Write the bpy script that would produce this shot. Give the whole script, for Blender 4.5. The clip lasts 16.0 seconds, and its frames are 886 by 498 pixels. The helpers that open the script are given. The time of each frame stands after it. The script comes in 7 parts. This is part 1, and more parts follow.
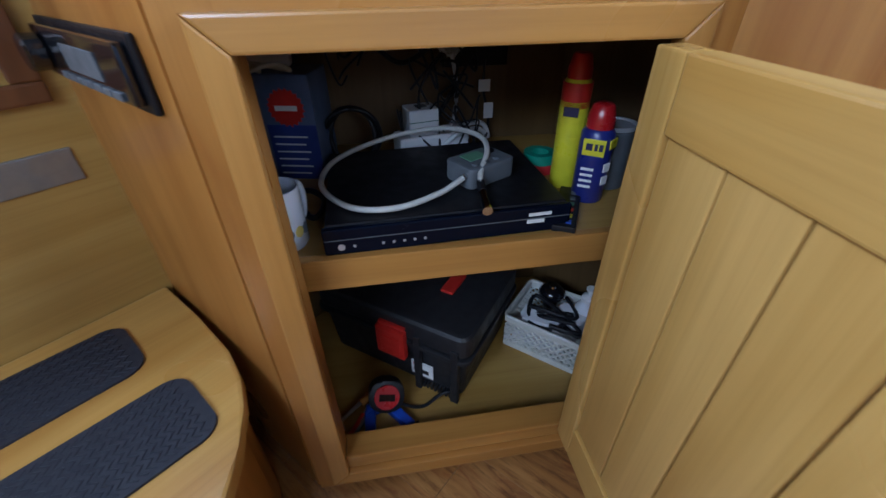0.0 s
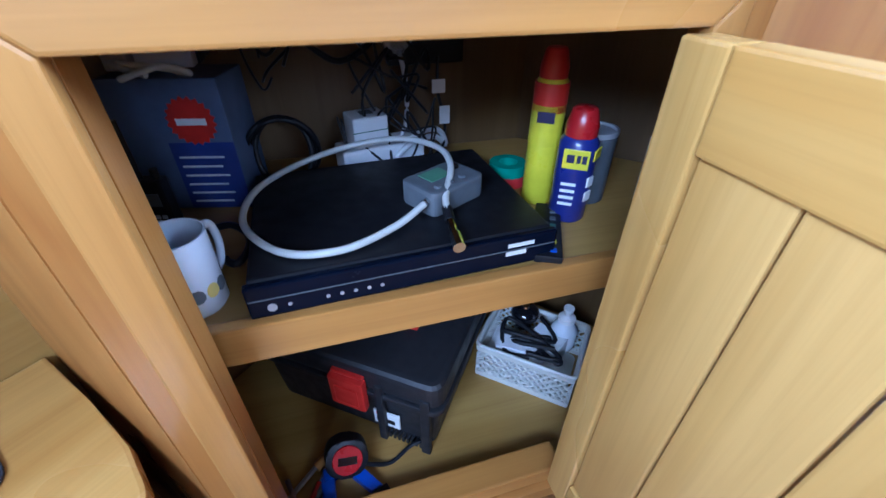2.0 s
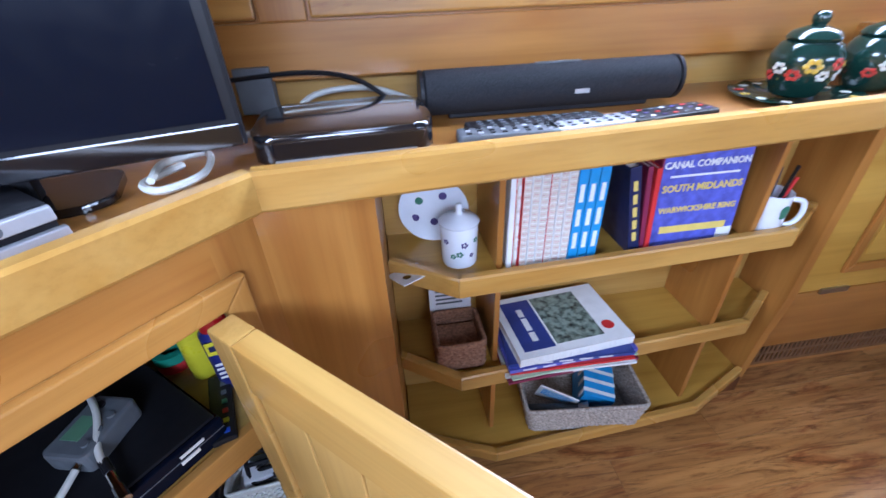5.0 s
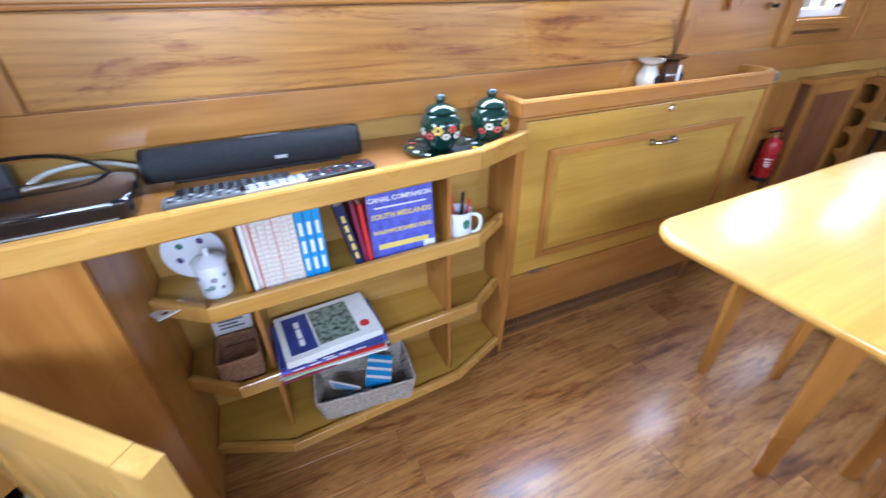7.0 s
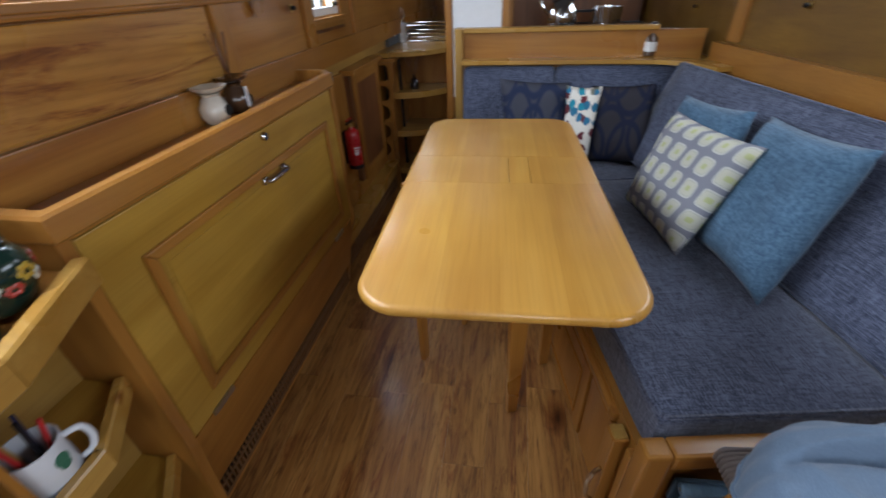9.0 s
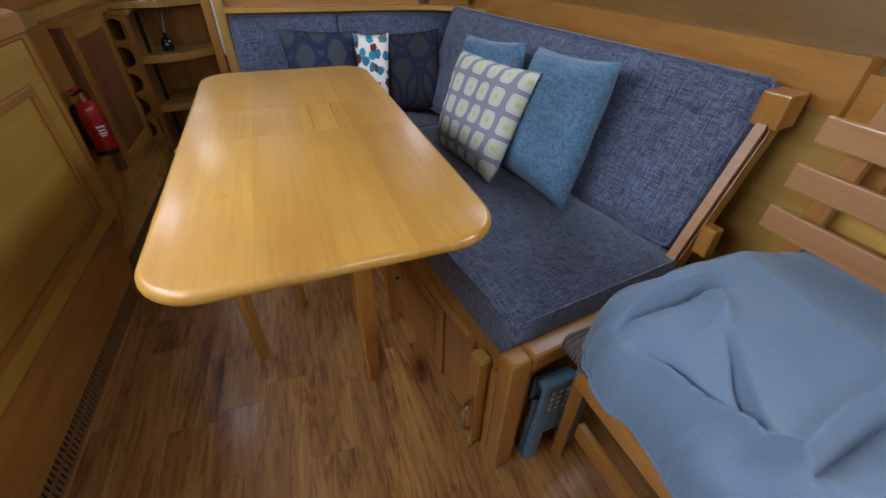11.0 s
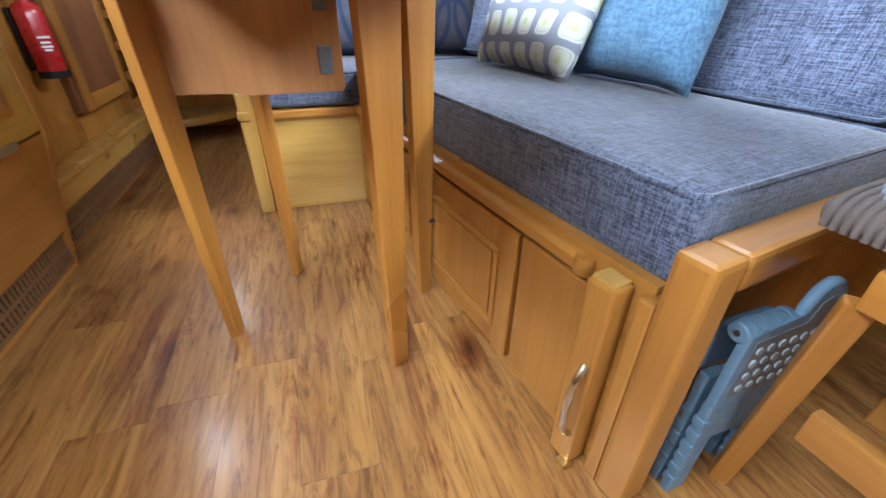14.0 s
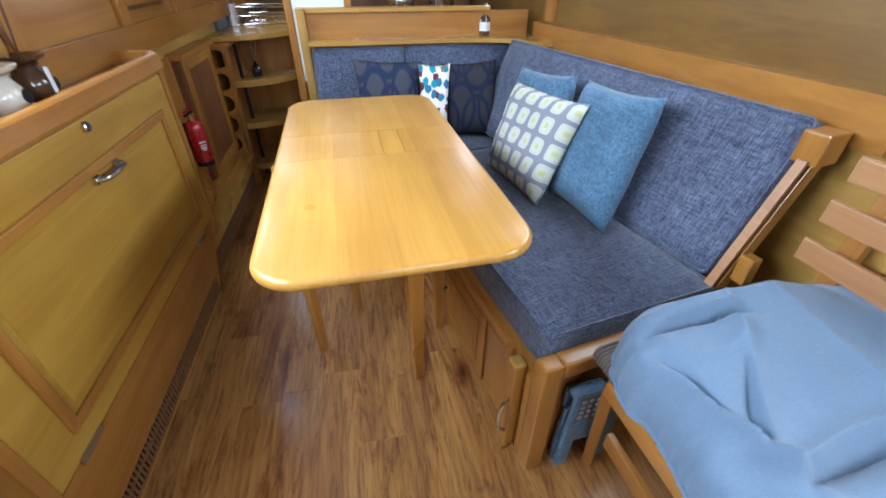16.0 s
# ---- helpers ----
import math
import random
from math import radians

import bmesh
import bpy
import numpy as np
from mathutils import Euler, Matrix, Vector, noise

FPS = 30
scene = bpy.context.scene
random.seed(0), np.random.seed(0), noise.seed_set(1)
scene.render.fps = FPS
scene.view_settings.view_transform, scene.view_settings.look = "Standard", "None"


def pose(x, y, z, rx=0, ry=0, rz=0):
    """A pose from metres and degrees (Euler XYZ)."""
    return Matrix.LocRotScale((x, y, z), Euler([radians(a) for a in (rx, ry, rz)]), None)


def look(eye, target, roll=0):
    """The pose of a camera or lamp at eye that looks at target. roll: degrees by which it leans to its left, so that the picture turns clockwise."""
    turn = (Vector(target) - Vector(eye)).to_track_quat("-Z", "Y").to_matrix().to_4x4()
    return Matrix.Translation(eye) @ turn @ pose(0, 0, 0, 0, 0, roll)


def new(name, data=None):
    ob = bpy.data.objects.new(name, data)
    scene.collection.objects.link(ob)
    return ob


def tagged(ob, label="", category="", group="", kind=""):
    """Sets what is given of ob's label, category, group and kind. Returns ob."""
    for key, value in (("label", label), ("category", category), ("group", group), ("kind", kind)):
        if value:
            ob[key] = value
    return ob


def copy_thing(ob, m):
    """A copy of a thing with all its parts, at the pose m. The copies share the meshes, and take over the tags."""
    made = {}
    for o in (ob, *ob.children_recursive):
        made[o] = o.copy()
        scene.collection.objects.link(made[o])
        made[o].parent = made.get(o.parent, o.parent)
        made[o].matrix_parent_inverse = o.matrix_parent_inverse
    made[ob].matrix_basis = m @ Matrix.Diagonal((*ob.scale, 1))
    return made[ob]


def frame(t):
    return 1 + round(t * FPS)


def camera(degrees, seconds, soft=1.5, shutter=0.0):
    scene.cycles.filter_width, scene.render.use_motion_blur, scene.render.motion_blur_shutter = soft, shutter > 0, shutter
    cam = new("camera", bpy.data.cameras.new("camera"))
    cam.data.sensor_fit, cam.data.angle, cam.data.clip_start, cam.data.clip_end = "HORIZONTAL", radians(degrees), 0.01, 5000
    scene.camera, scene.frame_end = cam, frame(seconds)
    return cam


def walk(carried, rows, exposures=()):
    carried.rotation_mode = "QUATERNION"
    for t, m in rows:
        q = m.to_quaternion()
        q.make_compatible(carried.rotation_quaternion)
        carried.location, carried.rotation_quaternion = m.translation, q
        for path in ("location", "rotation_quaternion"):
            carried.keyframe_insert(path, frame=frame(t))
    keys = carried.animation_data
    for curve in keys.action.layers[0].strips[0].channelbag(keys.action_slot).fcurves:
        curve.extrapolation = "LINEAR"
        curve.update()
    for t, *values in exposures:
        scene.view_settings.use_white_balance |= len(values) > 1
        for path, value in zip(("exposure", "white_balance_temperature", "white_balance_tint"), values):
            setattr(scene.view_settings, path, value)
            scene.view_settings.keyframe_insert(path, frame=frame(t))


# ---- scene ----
cam = camera(94.6, 16.0, 1.5, 0.4)
PATH = [
    (0, (0.085, 0.036, 0.822), (-1.192, -0.996, -0.321), -0.8),
    (0.5, (0.023, -0.019, 0.775), (-1.308, -0.988, -0.36), 0.6),
    (1, (-0.008, -0.046, 0.762), (-1.363, -0.984, -0.371), 1.2),
    (1.5, (-0.023, -0.057, 0.767), (-1.402, -0.952, -0.372), 1.2),
    (2, (-0.014, -0.051, 0.801), (-1.409, -0.894, -0.357), 0.1),
    (2.5, (0.003, -0.055, 0.869), (-1.43, -0.777, -0.325), -1.5),
    (3, (-0.018, -0.048, 0.929), (-1.533, -0.588, -0.26), -1.5),
    (3.5, (-0.05, -0.035, 0.953), (-1.628, -0.358, -0.232), -0.8),
    (4, (-0.082, 0.004, 0.962), (-1.688, -0.04, -0.229), -0.1),
    (4.2, (-0.083, 0.038, 0.978), (-1.697, 0.096, -0.201), -1.1),
    (6.3, (0.204, 0.305, 1.184), (-1.484, 0.638, 0.164), -2.9),
    (6.5, (0.239, 0.346, 1.195), (-1.42, 0.756, 0.155), -2.3),
    (7, (0.263, 0.442, 1.212), (-1.285, 1.131, 0.149), -0.7),
    (7.5, (0.152, 0.477, 1.234), (-1.169, 1.568, 0.203), 0.5),
    (8, (0.02, 0.474, 1.247), (-0.928, 1.892, 0.203), -1.8),
    (8.5, (-0.01, 0.57, 1.236), (-0.649, 2.12, 0.145), -1.3),
    (9, (-0.021, 0.684, 1.225), (-0.32, 2.327, 0.125), -2.4),
    (9.5, (-0.044, 0.699, 1.218), (0.057, 2.337, 0.074), -2.0),
    (11.8, (-0.002, 0.823, 0.91), (0.572, 2.309, -0.298), 0.3),
    (12, (0.008, 0.856, 0.832), (0.596, 2.35, -0.36), -0.6),
    (12.5, (-0.012, 0.904, 0.691), (0.62, 2.465, -0.388), -0.7),
    (13, (-0.021, 0.926, 0.628), (0.652, 2.511, -0.389), 0.8),
    (13.5, (-0.041, 0.947, 0.621), (0.583, 2.559, -0.386), 1.2),
    (14, (-0.069, 0.95, 0.649), (0.447, 2.577, -0.393), 0.6),
    (14.5, (-0.071, 0.905, 0.742), (0.315, 2.523, -0.368), -1.0),
    (15, (-0.076, 0.817, 0.877), (0.27, 2.442, -0.237), 0.3),
    (15.5, (-0.09, 0.716, 1.034), (0.261, 2.312, -0.12), -0.2),
    (16, (-0.065, 0.635, 1.188), (0.248, 2.247, 0.047), 0.1),
]
EXPOSURES = [(0, 0.7, 5150, 15), (0.5, 1.08, 5050, 16), (1, 1.48, 4850, 17), (1.5, 1.73, 4650, 18), (2.5, 1.9, 4350, 16), (3, 1.55, 4700, 18), (3.5, 1.48, 4750, 22), (4.2, 1.28, 5000, 24), (6.5, 1.63, 5300, 17), (7, 1.56, 5350, 17), (7.5, 0.85, 5800, 15), (8, -0.1, 6260, 13), (8.5, -0.22, 6380, 14), (9, -0.12, 6510, 16), (9.5, 0.0, 6460, 16), (11.8, -0.12, 6700, 19), (12, -0.12, 6850, 20), (12.5, 0.2, 6950, 17), (13, 1.1, 6700, 16), (13.5, 1.75, 6410, 11), (14.5, 1.9, 5860, 10), (15, 1.7, 5960, 11), (15.5, 1.2, 6010, 10), (16, 0.88, 6000, 12)]
walk(cam, [(t, look(eye, target, roll)) for t, eye, target, roll in PATH], EXPOSURES)
# ---------------------------------------------------------------- light and exposure
world = bpy.data.worlds.new("sky")
scene.world = world
world.use_nodes = True
wn = world.node_tree
sky = wn.nodes.new("ShaderNodeTexSky")
sky.sky_type, sky.sun_disc = "NISHITA", False
sky.sun_elevation, sky.sun_rotation = radians(42), radians(250)
wn.nodes["Background"].inputs[1].default_value = 0.07
wn.links.new(sky.outputs[0], wn.nodes["Background"].inputs[0])
sun_data = bpy.data.lights.new("sun", "SUN")
sun_data.energy, sun_data.angle, sun_data.color = 1.2, radians(12), (1, 0.96, 0.9)
sun = new("sun", sun_data)
sun.matrix_world = pose(0, 0, 6, 48, 0, 70)


def window_light(x, y, z, sx, sy, rx, ry, rz, watts, color=(0.78, 0.90, 1.0)):
    """Daylight that comes in through an opening."""
    d = bpy.data.lights.new("window_light", "AREA")
    d.shape, d.size, d.size_y, d.energy, d.color = "RECTANGLE", sx, sy, watts, color
    o = new("window_light", d)
    o.matrix_world = pose(x, y, z, rx, ry, rz)
    return o


# ---------------------------------------------------------------- materials
def material(name, rough=0.5, metal=0.0, color=(0.5, 0.5, 0.5), coat=0.0, spec=0.5):
    m = bpy.data.materials.new(name)
    m.use_nodes = True
    b = m.node_tree.nodes["Principled BSDF"]
    b.inputs["Base Color"].default_value = (*color, 1)
    b.inputs["Roughness"].default_value = rough
    b.inputs["Metallic"].default_value = metal
    b.inputs["Coat Weight"].default_value = coat
    b.inputs["Specular IOR Level"].default_value = spec
    b.inputs["Coat Roughness"].default_value = 0.15
    return m, m.node_tree.nodes, m.node_tree.links, b


def node(nodes, kind, **values):
    n = nodes.new("ShaderNode" + kind)
    for k, v in values.items():
        n.inputs[k.replace("_", " ")].default_value = v
    return n


def ramp(nodes, stops):
    r = nodes.new("ShaderNodeValToRGB")
    e = r.color_ramp.elements
    while len(e) < len(stops):
        e.new(0.5)
    for el, (p, c) in zip(e, stops):
        el.position, el.color = p, (*c, 1)
    return r


def coords(nodes, links, scale, shift=True):
    tc = nodes.new("ShaderNodeTexCoord")
    mp = nodes.new("ShaderNodeMapping")
    mp.inputs["Scale"].default_value = scale
    links.new(tc.outputs["Object"], mp.inputs["Vector"])
    if shift:
        oi = nodes.new("ShaderNodeObjectInfo")
        mul = nodes.new("ShaderNodeVectorMath")
        mul.operation = "SCALE"
        mul.inputs[0].default_value = (13.1, 7.7, 5.3)
        links.new(oi.outputs["Random"], mul.inputs["Scale"])
        links.new(mul.outputs[0], mp.inputs["Location"])
    return mp


def mix_color(nodes, links, mode, fac, a, b):
    m = nodes.new("ShaderNodeMix")
    m.data_type, m.blend_type = "RGBA", mode
    for sock, v in ((m.inputs[0], fac), (m.inputs[6], a), (m.inputs[7], b)):
        if hasattr(v, "links"):
            links.new(v, sock)
        else:
            sock.default_value = v if isinstance(v, float) else (*v, 1)
    return m.outputs[2]


def bump(nodes, links, b, height, strength, distance=0.002):
    bn = nodes.new("ShaderNodeBump")
    bn.inputs["Strength"].default_value, bn.inputs["Distance"].default_value = strength, distance
    links.new(height, bn.inputs["Height"])
    links.new(bn.outputs[0], b.inputs["Normal"])


def wood(name, light, dark, axis=1, rough=0.32, fine=60.0, coat=0.25, knots=0.0, vary=0.14, staves=0.0, streaks=0.0, rings=False):
    """Varnished timber with the grain along one local axis."""
    m, n, l, b = material(name, rough, coat=coat)
    light = tuple(c * k for c, k in zip(light, (0.78, 0.68, 0.52)))
    dark = tuple(c * k for c, k in zip(dark, (0.76, 0.65, 0.48)))
    s = [9.0, 9.0, 9.0]
    s[axis] = 0.8
    mp = coords(n, l, s)
    big = node(n, "TexNoise", Scale=1.1, Detail=3.0, Roughness=0.55, Distortion=1.4)
    l.new(mp.outputs[0], big.inputs["Vector"])
    s2 = [fine * 2.4] * 3
    s2[axis] = 3.0
    mp2 = coords(n, l, s2)
    small = node(n, "TexNoise", Scale=1.0, Detail=5.0, Roughness=0.65)
    l.new(mp2.outputs[0], small.inputs["Vector"])
    mid = tuple((a + c) / 2 for a, c in zip(light, dark))
    r = ramp(n, [(0.30, dark), (0.46, mid), (0.60, light), (0.80, tuple(min(1, c * 1.1) for c in light))])
    l.new(big.outputs[0], r.inputs[0])
    r2 = ramp(n, [(0.30, (0.86, 0.83, 0.79)), (0.52, (0.98, 0.98, 0.98)), (0.8, (1.05, 1.04, 1.02))])
    l.new(small.outputs[0], r2.inputs[0])
    c = mix_color(n, l, "MULTIPLY", 0.8, r.outputs[0], r2.outputs[0])
    # slow stain and tone drift
    mp3 = coords(n, l, (3.0, 3.0, 3.0))
    slow = node(n, "TexNoise", Scale=1.0, Detail=2.0)
    l.new(mp3.outputs[0], slow.inputs["Vector"])
    r3 = ramp(n, [(0.3, (1 - vary, 1 - vary * 1.25, 1 - vary * 1.5)), (0.7, (1.04, 1.03, 1.0))])
    l.new(slow.outputs[0], r3.inputs[0])
    c = mix_color(n, l, "MULTIPLY", 1.0, c, r3.outputs[0])
    if staves:
        tcs = n.new("ShaderNodeTexCoord")
        sp = n.new("ShaderNodeSeparateXYZ")
        l.new(tcs.outputs["Object"], sp.inputs[0])
        sn = n.new("ShaderNodeMath")
        sn.operation = "SNAP"
        sn.inputs[1].default_value = staves
        l.new(sp.outputs[0], sn.inputs[0])
        wnz = n.new("ShaderNodeTexWhiteNoise")
        wnz.noise_dimensions = "1D"
        l.new(sn.outputs[0], wnz.inputs["W"])
        rs = ramp(n, [(0.0, (0.86, 0.80, 0.70)), (1.0, (1.06, 1.07, 1.10))])
        l.new(wnz.outputs["Value"], rs.inputs[0])
        c = mix_color(n, l, "MULTIPLY", 1.0, c, rs.outputs[0])
    if rings:
        # flame figure of a flat-sawn board
        mp6 = coords(n, l, tuple(7.5 if i != axis else 0.9 for i in range(3)))
        wv = n.new("ShaderNodeTexWave")
        wv.wave_type, wv.rings_direction = "RINGS", "SPHERICAL"
        for key, val in (("Scale", 2.2), ("Distortion", 5.0), ("Detail", 3.0), ("Detail Scale", 0.8)):
            wv.inputs[key].default_value = val
        l.new(mp6.outputs[0], wv.inputs["Vector"])
        r6 = ramp(n, [(0.0, (0.80, 0.74, 0.66)), (0.25, (0.95, 0.93, 0.90)), (0.8, (1.05, 1.05, 1.04))])
        l.new(wv.outputs[0], r6.inputs[0])
        c = mix_color(n, l, "MULTIPLY", 0.55, c, r6.outputs[0])
    if streaks:
        s5 = [34.0, 34.0, 34.0]
        s5[axis] = 3.6
        mp5 = coords(n, l, s5)
        st5 = node(n, "TexNoise", Scale=1.0, Detail=9.0, Roughness=0.78, Distortion=2.4)
        l.new(mp5.outputs[0], st5.inputs["Vector"])
        r5 = ramp(n, [(0.38, (1 - streaks, 1 - streaks * 1.12, 1 - streaks * 1.2)), (0.50, (1, 1, 1)), (0.72, (1.12, 1.1, 1.06))])
        l.new(st5.outputs[0], r5.inputs[0])
        c = mix_color(n, l, "MULTIPLY", 1.0, c, r5.outputs[0])
    if rings:
        # dark heartwood figure drawn out along the board
        mp7 = coords(n, l, tuple(13.0 if i != axis else 2.3 for i in range(3)))
        hw = node(n, "TexNoise", Scale=1.0, Detail=8.0, Roughness=0.72, Distortion=1.6)
        l.new(mp7.outputs[0], hw.inputs["Vector"])
        r7 = ramp(n, [(0.31, (0.40, 0.25, 0.22)), (0.40, (0.76, 0.62, 0.56)), (0.47, (1, 1, 1)), (0.66, (1.10, 1.10, 1.02))])
        l.new(hw.outputs[0], r7.inputs[0])
        c = mix_color(n, l, "MULTIPLY", 1.0, c, r7.outputs[0])
    if knots:
        mp4 = coords(n, l, tuple(5.0 if i != axis else 2.6 for i in range(3)))
        v = node(n, "TexVoronoi", Scale=1.0, Randomness=1.0)
        l.new(mp4.outputs[0], v.inputs["Vector"])
        r4 = ramp(n, [(0.0, (0.22, 0.12, 0.08)), (knots, (0.55, 0.42, 0.35)), (knots * 2.6, (1, 1, 1))])
        l.new(v.outputs["Distance"], r4.inputs[0])
        c = mix_color(n, l, "MULTIPLY", 1.0, c, r4.outputs[0])
    l.new(c, b.inputs["Base Color"])
    rr = ramp(n, [(0.3, (rough * 1.35,) * 3), (0.7, (rough * 0.8,) * 3)])
    l.new(slow.outputs[0], rr.inputs[0])
    l.new(rr.outputs[0], b.inputs["Roughness"])
    bump(n, l, b, small.outputs[0], 0.12, 0.001)
    return m


ASH, ASH_D = (0.62, 0.43, 0.145), (0.53, 0.335, 0.095)
HONEY, HONEY_D = (0.52, 0.27, 0.070), (0.40, 0.18, 0.040)
wood_ash_x, wood_ash_y, wood_ash_z = [wood("pale_ash_%s" % "xyz"[i], ASH, ASH_D, i) for i in range(3)]
wood_honey_x, wood_honey_y, wood_honey_z = [wood("honey_timber_%s" % "xyz"[i], HONEY, HONEY_D, i) for i in range(3)]
wood_table = wood("table_beech", (0.70, 0.44, 0.125), (0.62, 0.36, 0.085), 1, rough=0.34, coat=0.15, vary=0.08, staves=0.112)
wood_lip = wood("lip_pine", (0.65, 0.43, 0.135), (0.56, 0.335, 0.085), 0, rough=0.28, knots=0.03)
wood_lip_y = wood("lip_pine_y", (0.65, 0.43, 0.135), (0.56, 0.335, 0.085), 1, rough=0.28, knots=0.03)
wood_door = wood("door_ash", (0.65, 0.46, 0.175), (0.54, 0.36, 0.115), 2, rough=0.30, vary=0.2)
wood_floor = wood("floor_plank", (0.455, 0.262, 0.106), (0.32, 0.166, 0.062), 1, rough=0.36, fine=70, coat=0.2, knots=0.08, vary=0.14, streaks=0.52, rings=True)
wood_amber_z = wood("amber_pine_z", (0.58, 0.33, 0.095), (0.47, 0.245, 0.06), 2, rough=0.3, knots=0.02)
wood_amber_x = wood("amber_pine_x", (0.58, 0.33, 0.095), (0.47, 0.245, 0.06), 0, rough=0.3, knots=0.02)
wood_dark = wood("dark_mahogany", (0.20, 0.085, 0.035), (0.10, 0.038, 0.015), 2, rough=0.35)
wood_pink = wood("drop_panel_beech", (0.50, 0.27, 0.13), (0.42, 0.21, 0.09), 2, rough=0.4)
wood_ply = wood("olive_ply", (0.52, 0.37, 0.12), (0.44, 0.295, 0.08), 0, rough=0.4, coat=0.1)
wood_ply_y = wood("olive_ply_y", (0.60, 0.40, 0.085), (0.50, 0.31, 0.055), 1, rough=0.36, coat=0.15)
# ply colour lowered to stand for the shade inside the cupboard
wood_lining_shaded = wood("shaded_lining_ply", (0.19, 0.13, 0.06), (0.13, 0.085, 0.035), 2, rough=0.5, coat=0.0)
# olive ply darkened in its colour to stand for weaker light on this side
wood_panel_shaded_y = wood("olive_side_panel_shaded", (0.27, 0.160, 0.030), (0.21, 0.116, 0.020), 1, rough=0.4, coat=0.1)
wood_slat = wood("slat_beech", (0.55, 0.32, 0.18), (0.45, 0.24, 0.12), 1, rough=0.4)


def plain(name, color, rough=0.5, metal=0.0, coat=0.0, grain=0.08, scale=40.0, relief=0.06):
    m, n, l, b = material(name, rough, metal, color, coat)
    mp = coords(n, l, (scale,) * 3)
    t = node(n, "TexNoise", Scale=1.0, Detail=4.0)
    l.new(mp.outputs[0], t.inputs["Vector"])
    r = ramp(n, [(0.3, tuple(c * (1 - grain) for c in color)), (0.7, tuple(min(1, c * (1 + grain)) for c in color))])
    l.new(t.outputs[0], r.inputs[0])
    l.new(r.outputs[0], b.inputs["Base Color"])
    rr = ramp(n, [(0.25, (min(1, rough * 1.3),) * 3), (0.75, (rough * 0.8,) * 3)])
    l.new(t.outputs[0], rr.inputs[0])
    l.new(rr.outputs[0], b.inputs["Roughness"])
    if relief:
        bump(n, l, b, t.outputs[0], relief, 0.001)
    return m


def fabric(name, light, dark, weave=420.0, blotch=14.0, rough=0.95, sheen=0.3, stretch=(1, 1, 1)):
    """Woven upholstery: crossing threads of two tones and slow worn blotches."""
    m, n, l, b = material(name, rough, spec=0.2)
    b.inputs["Sheen Weight"].default_value = sheen
    total = None
    for axis in range(3):
        # threads that run along one axis
        scales = [weave * k for k in stretch]
        scales[axis] *= 0.07
        mp = coords(n, l, tuple(scales), False)
        thread = node(n, "TexNoise", Scale=1.0, Detail=2.0, Roughness=0.6)
        l.new(mp.outputs[0], thread.inputs["Vector"])
        if total is None:
            total = thread.outputs[0]
            continue
        add = n.new("ShaderNodeMath")
        add.operation = "ADD"
        l.new(total, add.inputs[0])
        l.new(thread.outputs[0], add.inputs[1])
        total = add.outputs[0]
    half = n.new("ShaderNodeMath")
    half.operation = "MULTIPLY"
    half.inputs[1].default_value = 1 / 3
    l.new(total, half.inputs[0])
    r = ramp(n, [(0.42, dark), (0.585, light)])
    l.new(half.outputs[0], r.inputs[0])
    mpc = coords(n, l, (blotch,) * 3)
    tc = node(n, "TexNoise", Scale=1.0, Detail=3.0)
    l.new(mpc.outputs[0], tc.inputs["Vector"])
    rc = ramp(n, [(0.32, (0.88, 0.88, 0.88)), (0.68, (1.10, 1.10, 1.10))])
    l.new(tc.outputs[0], rc.inputs[0])
    c = mix_color(n, l, "MULTIPLY", 1.0, r.outputs[0], rc.outputs[0])
    l.new(c, b.inputs["Base Color"])
    bump(n, l, b, half.outputs[0], 0.35, 0.002)
    return m


sofa_cloth = fabric("blue_tweed", (0.145, 0.170, 0.250), (0.022, 0.028, 0.054), weave=400, blotch=7)
teal_cloth = fabric("teal_chenille", (0.10, 0.19, 0.285), (0.05, 0.105, 0.175), weave=160, blotch=9, sheen=0.15)
throw_cloth = fabric("pale_blue_canvas", (0.138, 0.200, 0.282), (0.108, 0.160, 0.235), weave=900, blotch=3, sheen=0.2)
cord_cloth = plain("brown_cord", (0.11, 0.085, 0.075), 0.95)
black_plastic = plain("black_plastic", (0.008, 0.008, 0.010), 0.42)
black_gloss = plain("black_gloss", (0.006, 0.006, 0.008), 0.08, coat=0.6, relief=0.0)
black_screen = plain("black_screen", (0.003, 0.005, 0.012), 0.22, relief=0.0)
for gloss_mat, level in ((black_screen, 0.12), (black_plastic, 0.3)):
    gloss_mat.node_tree.nodes["Principled BSDF"].inputs["Specular IOR Level"].default_value = level
grey_plastic = plain("grey_plastic", (0.10, 0.11, 0.12), 0.5)
silver = plain("silver_plastic", (0.45, 0.46, 0.48), 0.35, 0.4)
chrome = plain("chrome", (0.62, 0.62, 0.62), 0.16, 1.0, relief=0.0)
steel = plain("steel", (0.5, 0.5, 0.5), 0.3, 1.0)
brass = plain("brass", (0.6, 0.42, 0.15), 0.3, 1.0)
pane_white = plain("frosted_pane", (0.80, 0.86, 0.92), 0.2, grain=0.04)
white_plastic = plain("white_plastic", (0.72, 0.72, 0.72), 0.4, grain=0.03)
white_paint = plain("white_paint", (0.78, 0.80, 0.82), 0.45, grain=0.02)
# ceiling is out of view; this grey is kept low to reduce bounce
ceiling_low_bounce = plain("low_bounce_grey", (0.13, 0.13, 0.13), 0.55, grain=0.04)
ceramic = plain("white_ceramic", (0.70, 0.73, 0.78), 0.14, coat=0.5, grain=0.03, relief=0.0)
